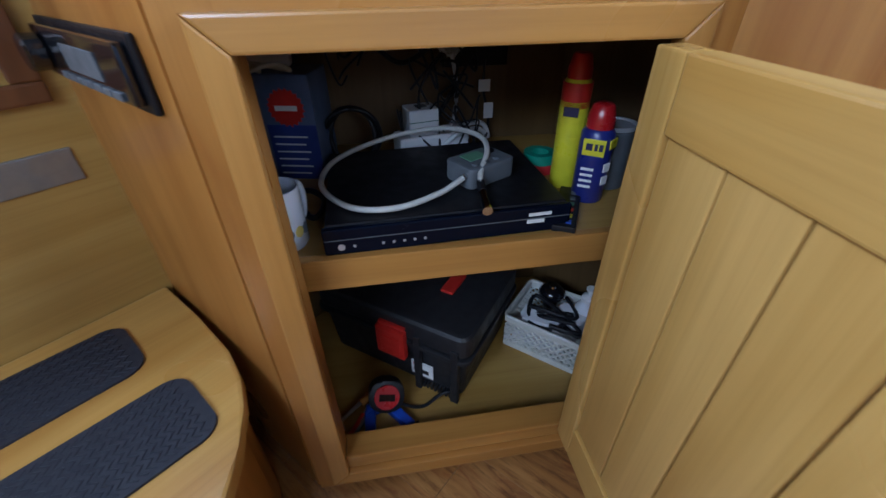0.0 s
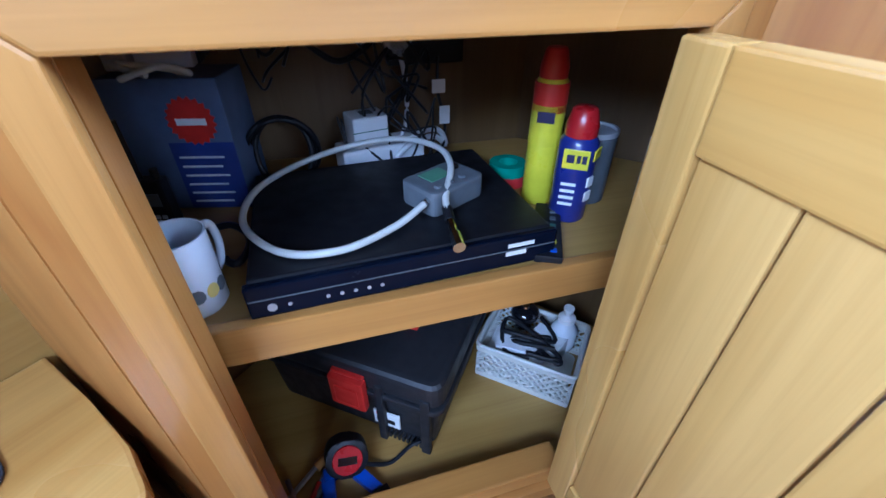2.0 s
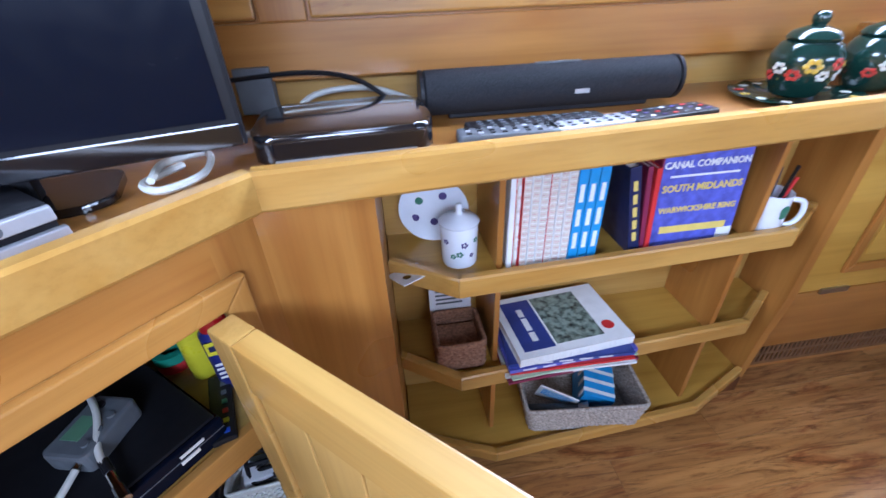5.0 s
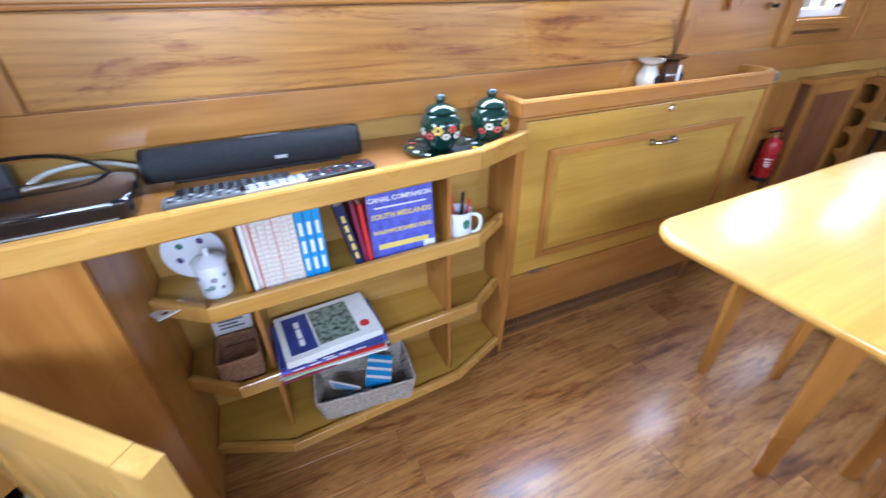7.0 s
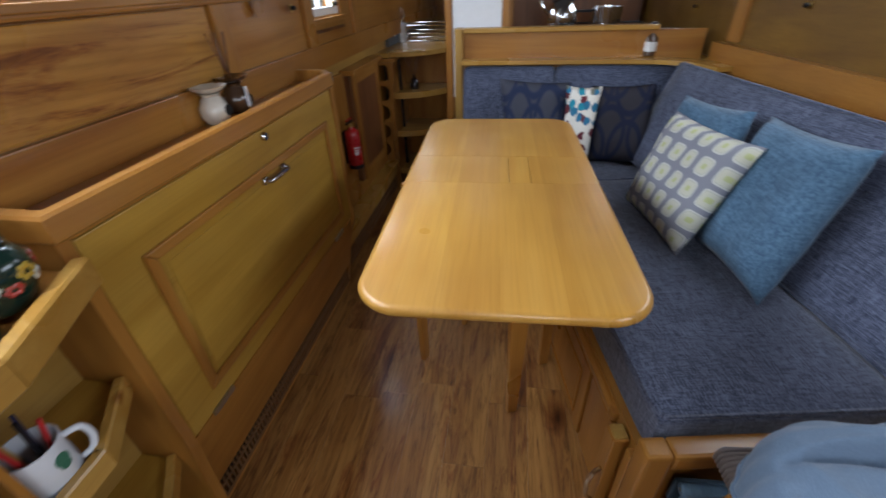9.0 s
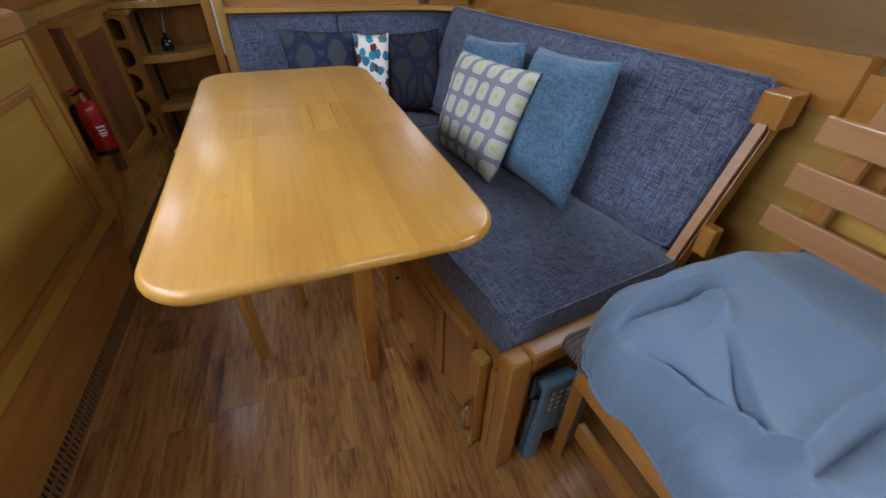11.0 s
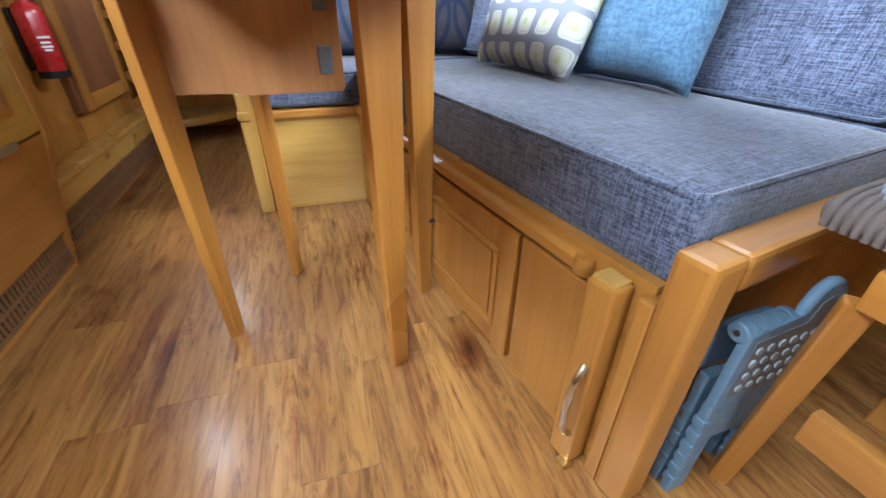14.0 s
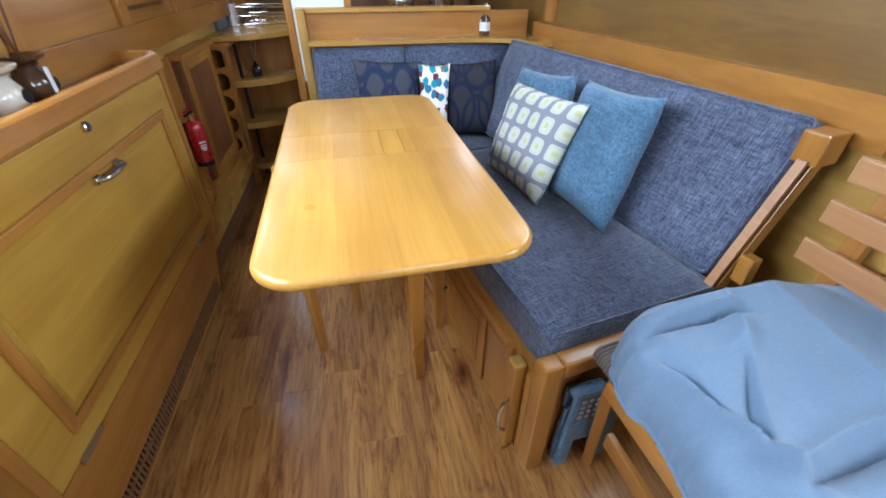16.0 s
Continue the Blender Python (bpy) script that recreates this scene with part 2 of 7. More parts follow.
cream_glaze = plain("cream_glaze", (0.58, 0.54, 0.46), 0.22, coat=0.4, grain=0.12, scale=22)
brown_glaze = plain("brown_glaze", (0.07, 0.035, 0.018), 0.12, coat=0.6)
green_glaze = plain("bottle_green_glaze", (0.006, 0.026, 0.019), 0.14, coat=0.4, grain=0.15)
petal_white = plain("painted_petals", (0.50, 0.48, 0.42), 0.25, coat=0.3, grain=0.2, scale=120)
petal_red = plain("painted_roses", (0.40, 0.03, 0.02), 0.25, coat=0.3, grain=0.25, scale=120)
petal_yellow = plain("painted_yellow", (0.45, 0.29, 0.03), 0.25, coat=0.3, grain=0.2, scale=120)
violet = plain("violet_print", (0.07, 0.05, 0.16), 0.3)
leaf_green = plain("green_print", (0.04, 0.16, 0.10), 0.35)
red_paint = plain("red_paint", (0.36, 0.010, 0.012), 0.28, coat=0.3)
red_plastic = plain("red_plastic", (0.48, 0.022, 0.014), 0.4)
blue_plastic = plain("grey_blue_plastic", (0.10, 0.17, 0.24), 0.5)
dot_plastic = plain("pale_rubber_dots", (0.24, 0.27, 0.29), 0.6)
clamp_blue = plain("clamp_blue", (0.02, 0.06, 0.36), 0.4)
rubber = plain("black_rubber", (0.012, 0.014, 0.022), 0.62, scale=90, relief=0.3)
paper = plain("paper", (0.70, 0.70, 0.68), 0.7, grain=0.04)
page_edges = plain("page_edges", (0.62, 0.56, 0.48), 0.8, grain=0.16, scale=300)
book_red = plain("book_red", (0.55, 0.03, 0.03), 0.4)
book_blue = plain("book_sky_blue", (0.03, 0.25, 0.55), 0.4)
book_navy = plain("book_navy", (0.015, 0.02, 0.07), 0.35)
book_violet = plain("book_violet", (0.09, 0.10, 0.42), 0.35, grain=0.3, scale=60)
book_yellow = plain("print_yellow", (0.65, 0.50, 0.12), 0.4)
book_maroon = plain("book_maroon", (0.20, 0.02, 0.06), 0.4)
book_green = plain("book_pale_green", (0.40, 0.52, 0.36), 0.5)
book_photo = plain("cover_photograph", (0.16, 0.20, 0.16), 0.3, grain=0.9, scale=70)
can_yellow = plain("can_yellow", (0.62, 0.58, 0.02), 0.3, coat=0.3)
can_navy = plain("can_navy", (0.02, 0.025, 0.16), 0.3, coat=0.3)
tape_green = plain("tape_green", (0.02, 0.22, 0.14), 0.5)
box_blue = plain("carton_blue", (0.028, 0.045, 0.20), 0.5, grain=0.2, scale=15)
# blue print, darkened partly to stand for shade in the cupboard
box_sky_shaded = plain("carton_sky_shaded", (0.085, 0.115, 0.19), 0.5, grain=0.4, scale=9)
card_white = plain("card_white", (0.66, 0.66, 0.68), 0.6, grain=0.04)
cable_white = plain("cable_white", (0.52, 0.52, 0.48), 0.5)
tool_black = plain("toolbox_black", (0.014, 0.014, 0.016), 0.5)
wicker_brown = plain("wicker_brown", (0.22, 0.10, 0.05), 0.7, grain=0.4, scale=160, relief=0.4)
wicker_grey = plain("seagrass", (0.36, 0.31, 0.26), 0.8, grain=0.45, scale=180, relief=0.4)
basket_white = plain("basket_white", (0.60, 0.60, 0.55), 0.5)
pewter = plain("pewter_plaque", (0.30, 0.30, 0.29), 0.4, 0.8)
lcd = plain("lcd_green", (0.10, 0.22, 0.13), 0.3)
# near-black that stands for the shade in holes and gaps
shade_black = plain("shade_black", (0.006, 0.005, 0.004), 0.9)
grey_mix = plain("grille_brown", (0.16, 0.075, 0.03), 0.5)


# ---------------------------------------------------------------- mesh helpers
def part(name, bm, mat, parent=None, label="", smooth=0.0):
    me = bpy.data.meshes.new(name)
    bmesh.ops.recalc_face_normals(bm, faces=bm.faces)
    bm.to_mesh(me)
    bm.free()
    for m in mat if isinstance(mat, (list, tuple)) else (mat,):
        me.materials.append(m)
    if smooth:
        me.shade_smooth()
        me.set_sharp_from_angle(angle=radians(smooth))
    o = new(name, me)
    o.parent = parent
    if label:
        o["label"] = label
    return o


def thing(name, m, label, category, group="", kind=""):
    o = new(name)
    o.empty_display_size = 0.05
    o.matrix_world = m
    return tagged(o, label, category, group, kind)


def box(x0, x1, y0, y1, z0, z1, bev=0.0, bm=None, seg=2):
    b = bmesh.new()
    bmesh.ops.create_cube(b, size=1)
    for v in b.verts:
        v.co = Vector((x0 + (v.co.x + 0.5) * (x1 - x0), y0 + (v.co.y + 0.5) * (y1 - y0), z0 + (v.co.z + 0.5) * (z1 - z0)))
    if bev:
        bmesh.ops.bevel(b, geom=b.edges[:], offset=bev, segments=seg, affect="EDGES", profile=0.6)
    return join(bm, b)


def join(bm, b, m=None):
    if m is not None:
        bmesh.ops.transform(b, matrix=m, verts=b.verts)
    if bm is None:
        return b
    me = bpy.data.meshes.new("tmp")
    b.to_mesh(me)
    bm.from_mesh(me)
    bpy.data.meshes.remove(me)
    b.free()
    return bm


def prism(pts, z0, z1, bev=0.0, bm=None, seg=2, m=None):
    b = bmesh.new()
    lo = [b.verts.new((x, y, z0)) for x, y in pts]
    hi = [b.verts.new((x, y, z1)) for x, y in pts]
    b.faces.new(lo[::-1])
    b.faces.new(hi)
    k = len(pts)
    for i in range(k):
        b.faces.new((lo[i], lo[(i + 1) % k], hi[(i + 1) % k], hi[i]))
    if bev:
        rim = [e for e in b.edges if abs(e.verts[0].co.z - e.verts[1].co.z) < 1e-6]
        bmesh.ops.bevel(b, geom=rim, offset=bev, segments=seg, affect="EDGES", profile=0.6)
    return join(bm, b, m)


def bullnose(pts, z0, z1, seam):
    """A board of plan outline pts with fully rounded edges, but square along the seam y = seam."""
    b = bmesh.new()
    k, h = len(pts), (z1 - z0) / 2
    area = sum(pts[i][0] * pts[(i + 1) % k][1] - pts[(i + 1) % k][0] * pts[i][1] for i in range(k))
    sgn = 1 if area > 0 else -1
    inward = []
    for i in range(k):
        p, q, r = [Vector(pts[j % k]) for j in (i - 1, i, i + 1)]
        d0, d1 = (q - p).normalized(), (r - q).normalized()
        n0, n1 = Vector((-d0.y, d0.x)) * sgn, Vector((-d1.y, d1.x)) * sgn
        n = (n0 + n1).normalized()
        if abs(q.y - seam) < 1e-6:
            n = Vector((-1 if q.x > 0 else 1, 0))
        inward.append(n)
    rings = []
    for j in range(9):
        a = radians(-90 + 180 * j / 8)
        off, z = h * 0.95 * (1 - math.cos(a)), z0 + h + h * math.sin(a)
        rings.append([b.verts.new((p[0] + n.x * off, p[1] + n.y * off, z)) for p, n in zip(pts, inward)])
    for lo, hi in zip(rings, rings[1:]):
        for i in range(k):
            b.faces.new((lo[i], lo[(i + 1) % k], hi[(i + 1) % k], hi[i]))
    b.faces.new(rings[0][::-1])
    b.faces.new(rings[-1])
    return b


def rounded(w, h, r, k=6, cx=0.0, cy=0.0):
    pts = []
    for sx, sy, a0 in ((1, 1, 0), (-1, 1, 90), (-1, -1, 180), (1, -1, 270)):
        for i in range(k + 1):
            a = radians(a0 + 90 * i / k)
            pts.append((cx + sx * (w / 2 - r) + r * math.cos(a), cy + sy * (h / 2 - r) + r * math.sin(a)))
    return pts


def lathe(profile, seg=28, bm=None, m=None):
    b = bmesh.new()
    rings = []
    for r, z in profile:
        rings.append([b.verts.new((r * math.cos(2 * math.pi * i / seg), r * math.sin(2 * math.pi * i / seg), z)) for i in range(seg)] if r > 1e-5 else [b.verts.new((0, 0, z))])
    for a, c in zip(rings, rings[1:]):
        for i in range(seg):
            j = (i + 1) % seg
            if len(a) == 1 and len(c) > 1:
                b.faces.new((a[0], c[i], c[j]))
            elif len(c) == 1 and len(a) > 1:
                b.faces.new((a[i], a[j], c[0]))
            elif len(a) > 1:
                b.faces.new((a[i], a[j], c[j], c[i]))
    for ring, flip in ((rings[0], True), (rings[-1], False)):
        if len(ring) > 2:
            b.faces.new(ring[::-1] if flip else ring)
    return join(bm, b, m)


def cyl(r, z0, z1, seg=20, bm=None, m=None, r2=None, bev=0.0):
    r2 = r if r2 is None else r2
    pro = [(r, z0), (r2, z1)] if not bev else [(r - bev, z0), (r, z0 + bev), (r2, z1 - bev), (r2 - bev, z1)]
    return lathe(pro, seg, bm, m)


def smooth_path(points, steps=6, closed=False):
    p = [Vector(q) for q in points]
    out = []
    k = len(p)
    for i in range(k if closed else k - 1):
        a, b, c, d = [p[j % k] if closed else p[max(0, min(k - 1, j))] for j in (i - 1, i, i + 1, i + 2)]
        for s in range(steps):
            t = s / steps
            out.append(0.5 * ((2 * b) + (c - a) * t + (2 * a - 5 * b + 4 * c - d) * t * t + (3 * b - a - 3 * c + d) * t ** 3))
    if not closed:
        out.append(p[-1])
    return out


def tube(points, r, seg=8, bm=None, closed=False):
    b = bmesh.new()
    rings, k = [], len(points)
    up = Vector((0.13, 0.21, 0.97))
    for i, q in enumerate(points):
        t = points[(i + 1) % k] - points[i - 1] if closed else points[min(i + 1, k - 1)] - points[max(i - 1, 0)]
        t.normalize()
        s = t.cross(up)
        s = s.normalized() if s.length > 1e-4 else t.orthogonal().normalized()
        w = s.cross(t)
        rings.append([b.verts.new(q + r * (math.cos(2 * math.pi * j / seg) * s + math.sin(2 * math.pi * j / seg) * w)) for j in range(seg)])
    for a, c in zip(rings, rings[1:] + (rings[:1] if closed else [])):
        for j in range(seg):
            b.faces.new((a[j], a[(j + 1) % seg], c[(j + 1) % seg], c[j]))
    if not closed:
        b.faces.new(rings[0][::-1])
        b.faces.new(rings[-1])
    return join(bm, b)


def strip(path, profile, bm=None):
    """A rail of the given cross profile (across, z) along a plan path of (x, y, z)."""
    b = bmesh.new()
    p = [Vector(q) for q in path]
    rings = []
    for i, q in enumerate(p):
        d0 = (q - p[i - 1]).normalized() if i else (p[1] - q).normalized()
        d1 = (p[i + 1] - q).normalized() if i + 1 < len(p) else d0
        n0, n1 = Vector((d0.y, -d0.x, 0)), Vector((d1.y, -d1.x, 0))
        nn = (n0 + n1).normalized()
        nn /= max(0.35, nn.dot(n0))
        rings.append([b.verts.new(q + nn * a + Vector((0, 0, z))) for a, z in profile])
    k = len(profile)
    for a, c in zip(rings, rings[1:]):
        for j in range(k):
            b.faces.new((a[j], a[(j + 1) % k], c[(j + 1) % k], c[j]))
    b.faces.new(rings[0][::-1])
    b.faces.new(rings[-1])
    return join(bm, b)


def rail_profile(w, h, r=0.004):
    return [(0, r), (0, h - r), (r, h), (w - r, h), (w, h - r), (w, r), (w - r, 0), (r, 0)]


def pillow(a, b, c, d, thick, bm=None, k=18, sag=0.03, pinch=0.06):
    """A stuffed square between its four corners (a, b along the foot, d, c along the head)."""
    a, b, c, d = [Vector(q) for q in (a, b, c, d)]
    n = (b - a).cross(d - a).normalized()
    m = bmesh.new()
    def at(i, j, side):
        u, v = i / k, j / k
        uu, vv = 2 * u - 1, 2 * v - 1
        e = max(0.0, (1 - uu ** 4)) * max(0.0, (1 - vv ** 4))
        cu, cv = 0.5 + 0.5 * uu * (1 - pinch * (1 - vv * vv)), 0.5 + 0.5 * vv * (1 - pinch * (1 - uu * uu))
        q = a * (1 - cu) * (1 - cv) + b * cu * (1 - cv) + c * cu * cv + d * (1 - cu) * cv
        crumple = 0.012 * noise.noise(q * 9.0) + 0.006 * noise.noise(q * 23.0)
        return q + n * side * (thick / 2 * e ** 0.45 + crumple * e * side)
    g = {}
    for side in (1, -1):
        for i in range(k + 1):
            for j in range(k + 1):
                edge = i in (0, k) or j in (0, k)
                key = (i, j, 0 if edge else side)
                if key not in g:
                    g[key] = m.verts.new(at(i, j, side))
    for side in (1, -1):
        for i in range(k):
            for j in range(k):
                f = [g[(p, q, 0 if p in (0, k) or q in (0, k) else side)] for p, q in ((i, j), (i + 1, j), (i + 1, j + 1), (i, j + 1))]
                m.faces.new(f if side > 0 else f[::-1])
    return join(bm, m)


def slab(x0, x1, y0, y1, z0, z1, r=0.02, crown=0.01, k=14, bm=None):
    """An upholstered block with rounded edges and a slightly crowned, uneven top."""
    b = bmesh.new()
    bmesh.ops.create_cube(b, size=1)
    bmesh.ops.subdivide_edges(b, edges=b.edges[:], cuts=k, use_grid_fill=True)
    for v in b.verts:
        u = v.co * 2
        w = Vector((x1 - x0, y1 - y0, z1 - z0)) / 2
        q = Vector((u.x * w.x, u.y * w.y, u.z * w.z))
        inner = Vector([max(-(h - r), min(h - r, c)) for c, h in zip(q, w)])
        off = q - inner
        if off.length > r:
            off *= r / off.length
        q = inner + off
        bulge = (1 - u.x ** 4) * (1 - u.y ** 4)
        if u.z > 0:
            q.z += crown * bulge * u.z
        side = (1 - abs(u.z) ** 3) * 0.004
        q.x += side * u.x
        q.y += side * u.y
        q += Vector((0, 0, 0.003)) * noise.noise(q * 11 + Vector((x0, y0, z0)) * 7)
        v.co = q + Vector(((x0 + x1) / 2, (y0 + y1) / 2, (z0 + z1) / 2))
    return join(bm, b)


def text(body, size, mat, parent, m, name="lettering", depth=0.0004, align="CENTER"):
    cu = bpy.data.curves.new(name, "FONT")
    cu.body, cu.size, cu.extrude, cu.align_x, cu.align_y = body, size, depth, align, "CENTER"
    cu.resolution_u = 2
    cu.offset = size * 0.03
    t = new("tmp_text", cu)
    dg = bpy.context.evaluated_depsgraph_get()
    me = bpy.data.meshes.new_from_object(t.evaluated_get(dg))
    bpy.data.objects.remove(t)
    me.name = name
    me.materials.append(mat)
    o = new(name, me)
    o.parent = parent
    o.matrix_local = m
    return o


I4 = Matrix.Identity(4)
# ---------------------------------------------------------------- shell of the cabin
def setting(name, bm, mat, label="", category=""):
    o = part(name, bm, mat)
    return tagged(o, label, category, kind="structure")


floor = setting("floor", box(-0.95, 1.45, -0.85, 5.25, -0.06, -0.012), shade_black, "brown wood-effect plank flooring in a narrow boat", "floor")
H_CEIL = 1.95
b = box(-0.95, -0.86, -0.85, 5.25, -0.05, 0.93)
setting("wall_left_lower", b, wood_ash_y, "pale varnished timber lining below the gunwale", "wall")
b = None
for y0, y1, z0, z1 in ((-0.85, 2.42, 0.955, 1.235), (2.42, 2.74, 0.955, 1.115), (2.74, 5.25, 0.955, 1.235), (-0.85, 5.25, 1.62, H_CEIL), (-0.85, 0.42, 1.235, 1.62), (1.80, 2.42, 1.235, 1.62),
                       (2.74, 3.45, 1.235, 1.62), (4.1, 5.25, 1.235, 1.62)):
    b = box(-0.90, -0.825, y0, y1, z0, z1, 0, b)
setting("wall_left_upper", b, wood_honey_y, "honey varnished timber lining with window openings", "wall")
setting("ceiling", box(-0.95, 1.45, -0.85, 5.25, H_CEIL, H_CEIL + 0.05), ceiling_low_bounce, "unseen cabin ceiling, its grey kept dark to cut bounced light", "ceiling")
b = None
for x0, x1, z0, z1 in ((-0.95, 1.45, -0.05, 1.25), (-0.95, -0.02, 1.25, H_CEIL), (0.68, 1.45, 1.25, H_CEIL), (-0.02, 0.68, 1.80, H_CEIL)):
    b = box(x0, x1, -0.82, -0.76, z0, z1, 0, b)
setting("wall_bow", b, wood_ply, "olive varnished plywood bulkhead behind the steps", "wall")
for x0, x1 in ((-0.384, -0.3485), (-0.100, -0.066)):
    setting("trim_post", box(x0, x1, 3.005, 3.05, 0.0, H_CEIL, 0.004), wood_honey_z, "honey timber post beside the white door", "trim")
setting("wall_stern", box(-0.95, 1.45, 5.2, 5.25, -0.05, H_CEIL), wood_honey_x, "honey timber bulkhead at the far end of the galley", "wall")
# right side: follows the hull in two straights
RW = [(1.33, -0.85), (1.105, 1.20), (0.860, 2.85), (0.93, 5.25)]


def right_wall(z0, z1, i0, off, thick, bm, ya=None, yb=None):
    (xa, y0), (xb, y1) = RW[i0], RW[i0 + 1]
    def at(y):
        return xa + (xb - xa) * (y - y0) / (y1 - y0)
    ya, yb = y0 if ya is None else ya, y1 if yb is None else yb
    return prism([(at(ya) + off, ya), (at(ya) + off + thick, ya), (at(yb) + off + thick, yb), (at(yb) + off, yb)], z0, z1, 0, bm)


b = right_wall(-0.05, 0.88, 0, 0, 0.06, None)
b = right_wall(-0.05, 0.88, 1, 0, 0.06, b)
b = right_wall(-0.05, 0.88, 2, 0, 0.06, b)
setting("wall_right_lower", b, wood_ash_y, "pale timber lining behind the settee", "wall")
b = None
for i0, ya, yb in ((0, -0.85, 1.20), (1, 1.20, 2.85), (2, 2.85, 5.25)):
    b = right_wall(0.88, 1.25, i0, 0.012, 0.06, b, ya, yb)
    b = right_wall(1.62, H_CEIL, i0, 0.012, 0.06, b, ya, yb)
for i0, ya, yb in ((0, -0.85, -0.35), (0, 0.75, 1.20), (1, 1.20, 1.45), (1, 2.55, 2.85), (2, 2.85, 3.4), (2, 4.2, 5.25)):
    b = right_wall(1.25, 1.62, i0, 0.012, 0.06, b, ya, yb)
setting("wall_right_upper", b, wood_panel_shaded_y, "olive varnished ply panel above the settee, darkened for weaker light", "wall")
b = right_wall(0.835, 0.955, 1, -0.030, 0.040, None, 1.30, 2.85)
b = right_wall(0.80, 0.925, 1, -0.012, 0.022, b, 1.20, 1.299)
b = right_wall(0.80, 0.925, 0, -0.012, 0.022, b, 0.2, 1.199)
setting("trim_right", b, wood_honey_y, "honey timber trim board along the cabin side", "trim")
b = right_wall(0.965, 1.25, 1, -0.004, 0.014, None, 2.73, 2.80)
setting("trim_stile", b, wood_honey_z, "upright honey timber cover strip", "trim")


# windows: frame and panes in each opening, daylight beyond
def cabin_window(name, m, w, h, bars=1):
    o = thing(name, m, "cabin window with a white frame and clear panes", "window", kind="structure")
    part("window_frame", box(-w / 2, -w / 2 + 0.03, -0.02, 0.02, 0, h, 0.004), white_paint, o)
    part("window_frame", box(w / 2 - 0.03, w / 2, -0.02, 0.02, 0, h, 0.004), white_paint, o)
    part("window_frame", box(-w / 2 + 0.03, w / 2 - 0.03, -0.02, 0.02, 0, 0.03, 0.004), white_paint, o)
    part("window_frame", box(-w / 2 + 0.03, w / 2 - 0.03, -0.02, 0.02, h - 0.03, h, 0.004), white_paint, o)
    for i in range(bars):
        x = -w / 2 + w * (i + 1) / (bars + 1)
        part("glazing_bar", box(x - 0.012, x + 0.012, -0.012, 0.012, 0.03, h - 0.03, 0.003), white_paint, o)
    return o


cabin_window("window_1", pose(-0.87, 1.11, 1.235, 0, 0, 90), 1.36, 0.385)
cabin_window("window_2", pose(-0.855, 2.58, 1.115, 0, 0, 90), 0.32, 0.505)
cabin_window("window_3", pose(-0.87, 3.775, 1.235, 0, 0, 90), 0.64, 0.385)
window_light(-0.93, 1.11, 1.45, 0.36, 1.3, 0, -48, 0, 32)
window_light(-0.93, 2.58, 1.40, 0.44, 0.3, 0, -55, 0, 7)
window_light(-0.93, 3.775, 1.45, 0.36, 0.6, 0, -55, 0, 5)
window_light(1.30, 0.20, 1.45, 0.36, 1.0, 0, 44, -7, 16)
window_light(1.10, 2.00, 1.45, 0.36, 1.0, 0, 36, 9, 8)
window_light(1.00, 3.8, 1.45, 0.36, 0.75, 0, 55, 0, 7)
window_light(0.33, -0.93, 1.55, 0.65, 0.48, 56, 0, 0, 15)

# left lining: rails, stiles and raised panels
b = box(-0.825, -0.808, -0.76, 5.2, 0.93, 1.018, 0.003)
setting("trim_left_rail", b, wood_honey_y, "honey timber rail along the cabin side", "trim")
b = box(-0.825, -0.800, -0.76, 2.42, 1.192, 1.228, 0.006)
b = box(-0.800, -0.792, -0.76, 2.42, 1.202, 1.218, 0.003, b)
setting("trim_left_moulding", b, wood_honey_y, "moulded honey timber sill under the window", "trim")
b = None
for y0, y1 in ((-0.04, 0.036), (1.80, 1.86), (2.345, 2.415), (2.86, 2.92)):
    b = box(-0.825, -0.809, y0, y1, 1.018, 1.192 if y0 < 1.8 else 1.235, 0.003, b)
setting("trim_left_stiles", b, wood_honey_z, "upright honey timber stiles on the lining", "trim")
b = box(-0.825, -0.816, 0.041, 1.785, 1.022, 1.188, 0.004)
b = box(-0.825, -0.816, -0.70, -0.045, 1.022, 1.188, 0.004, b)
setting("trim_left_panel", b, wood("panel_pine", (0.60, 0.35, 0.10), (0.44, 0.22, 0.05), 1, rough=0.3, knots=0.02, rings=True), "wide pine panel with bold grain", "trim")
setting("window_sill", box(-0.825, -0.805, 2.40, 2.76, 1.090, 1.110, 0.003), wood_honey_y, "narrow timber sill under the small window", "sill")
setting("trim_dark_strip", box(-0.825, -0.812, 2.35, 2.74, 1.058, 1.070, 0.002), wood_dark, "thin dark timber strip on the lining", "trim")
catch = thing("panel_catch", pose(-0.812, 2.24, 1.16), "small dark round catch on the timber lining", "catch")
part("plate", cyl(0.013, 0, 0.004, 16, None, pose(0, 0, 0, 0, 90, 0)), brass, catch)
part("knob", cyl(0.007, 0.004, 0.02, 14, None, pose(0, 0, 0, 0, 90, 0), bev=0.002), black_plastic, catch)
catch = copy_thing(catch, pose(-0.812, 2.63, 1.155))
catch = copy_thing(catch, pose(0.932, 2.43, 1.112, 0, 0, 171))
catch = copy_thing(catch, pose(0.884, 3.30, 1.065, 0, 0, 181))
plug = thing("lining_plug", pose(-0.812, 2.02, 1.17), "round timber plug in the lining", "plug")
part("disc", cyl(0.022, 0, 0.004, 20, None, pose(0, 0, 0, 0, 90, 0)), wood_honey_y, plug)

# ---------------------------------------------------------------- corner cupboard
CX, CY, CA = -0.089, -0.368, 137.6
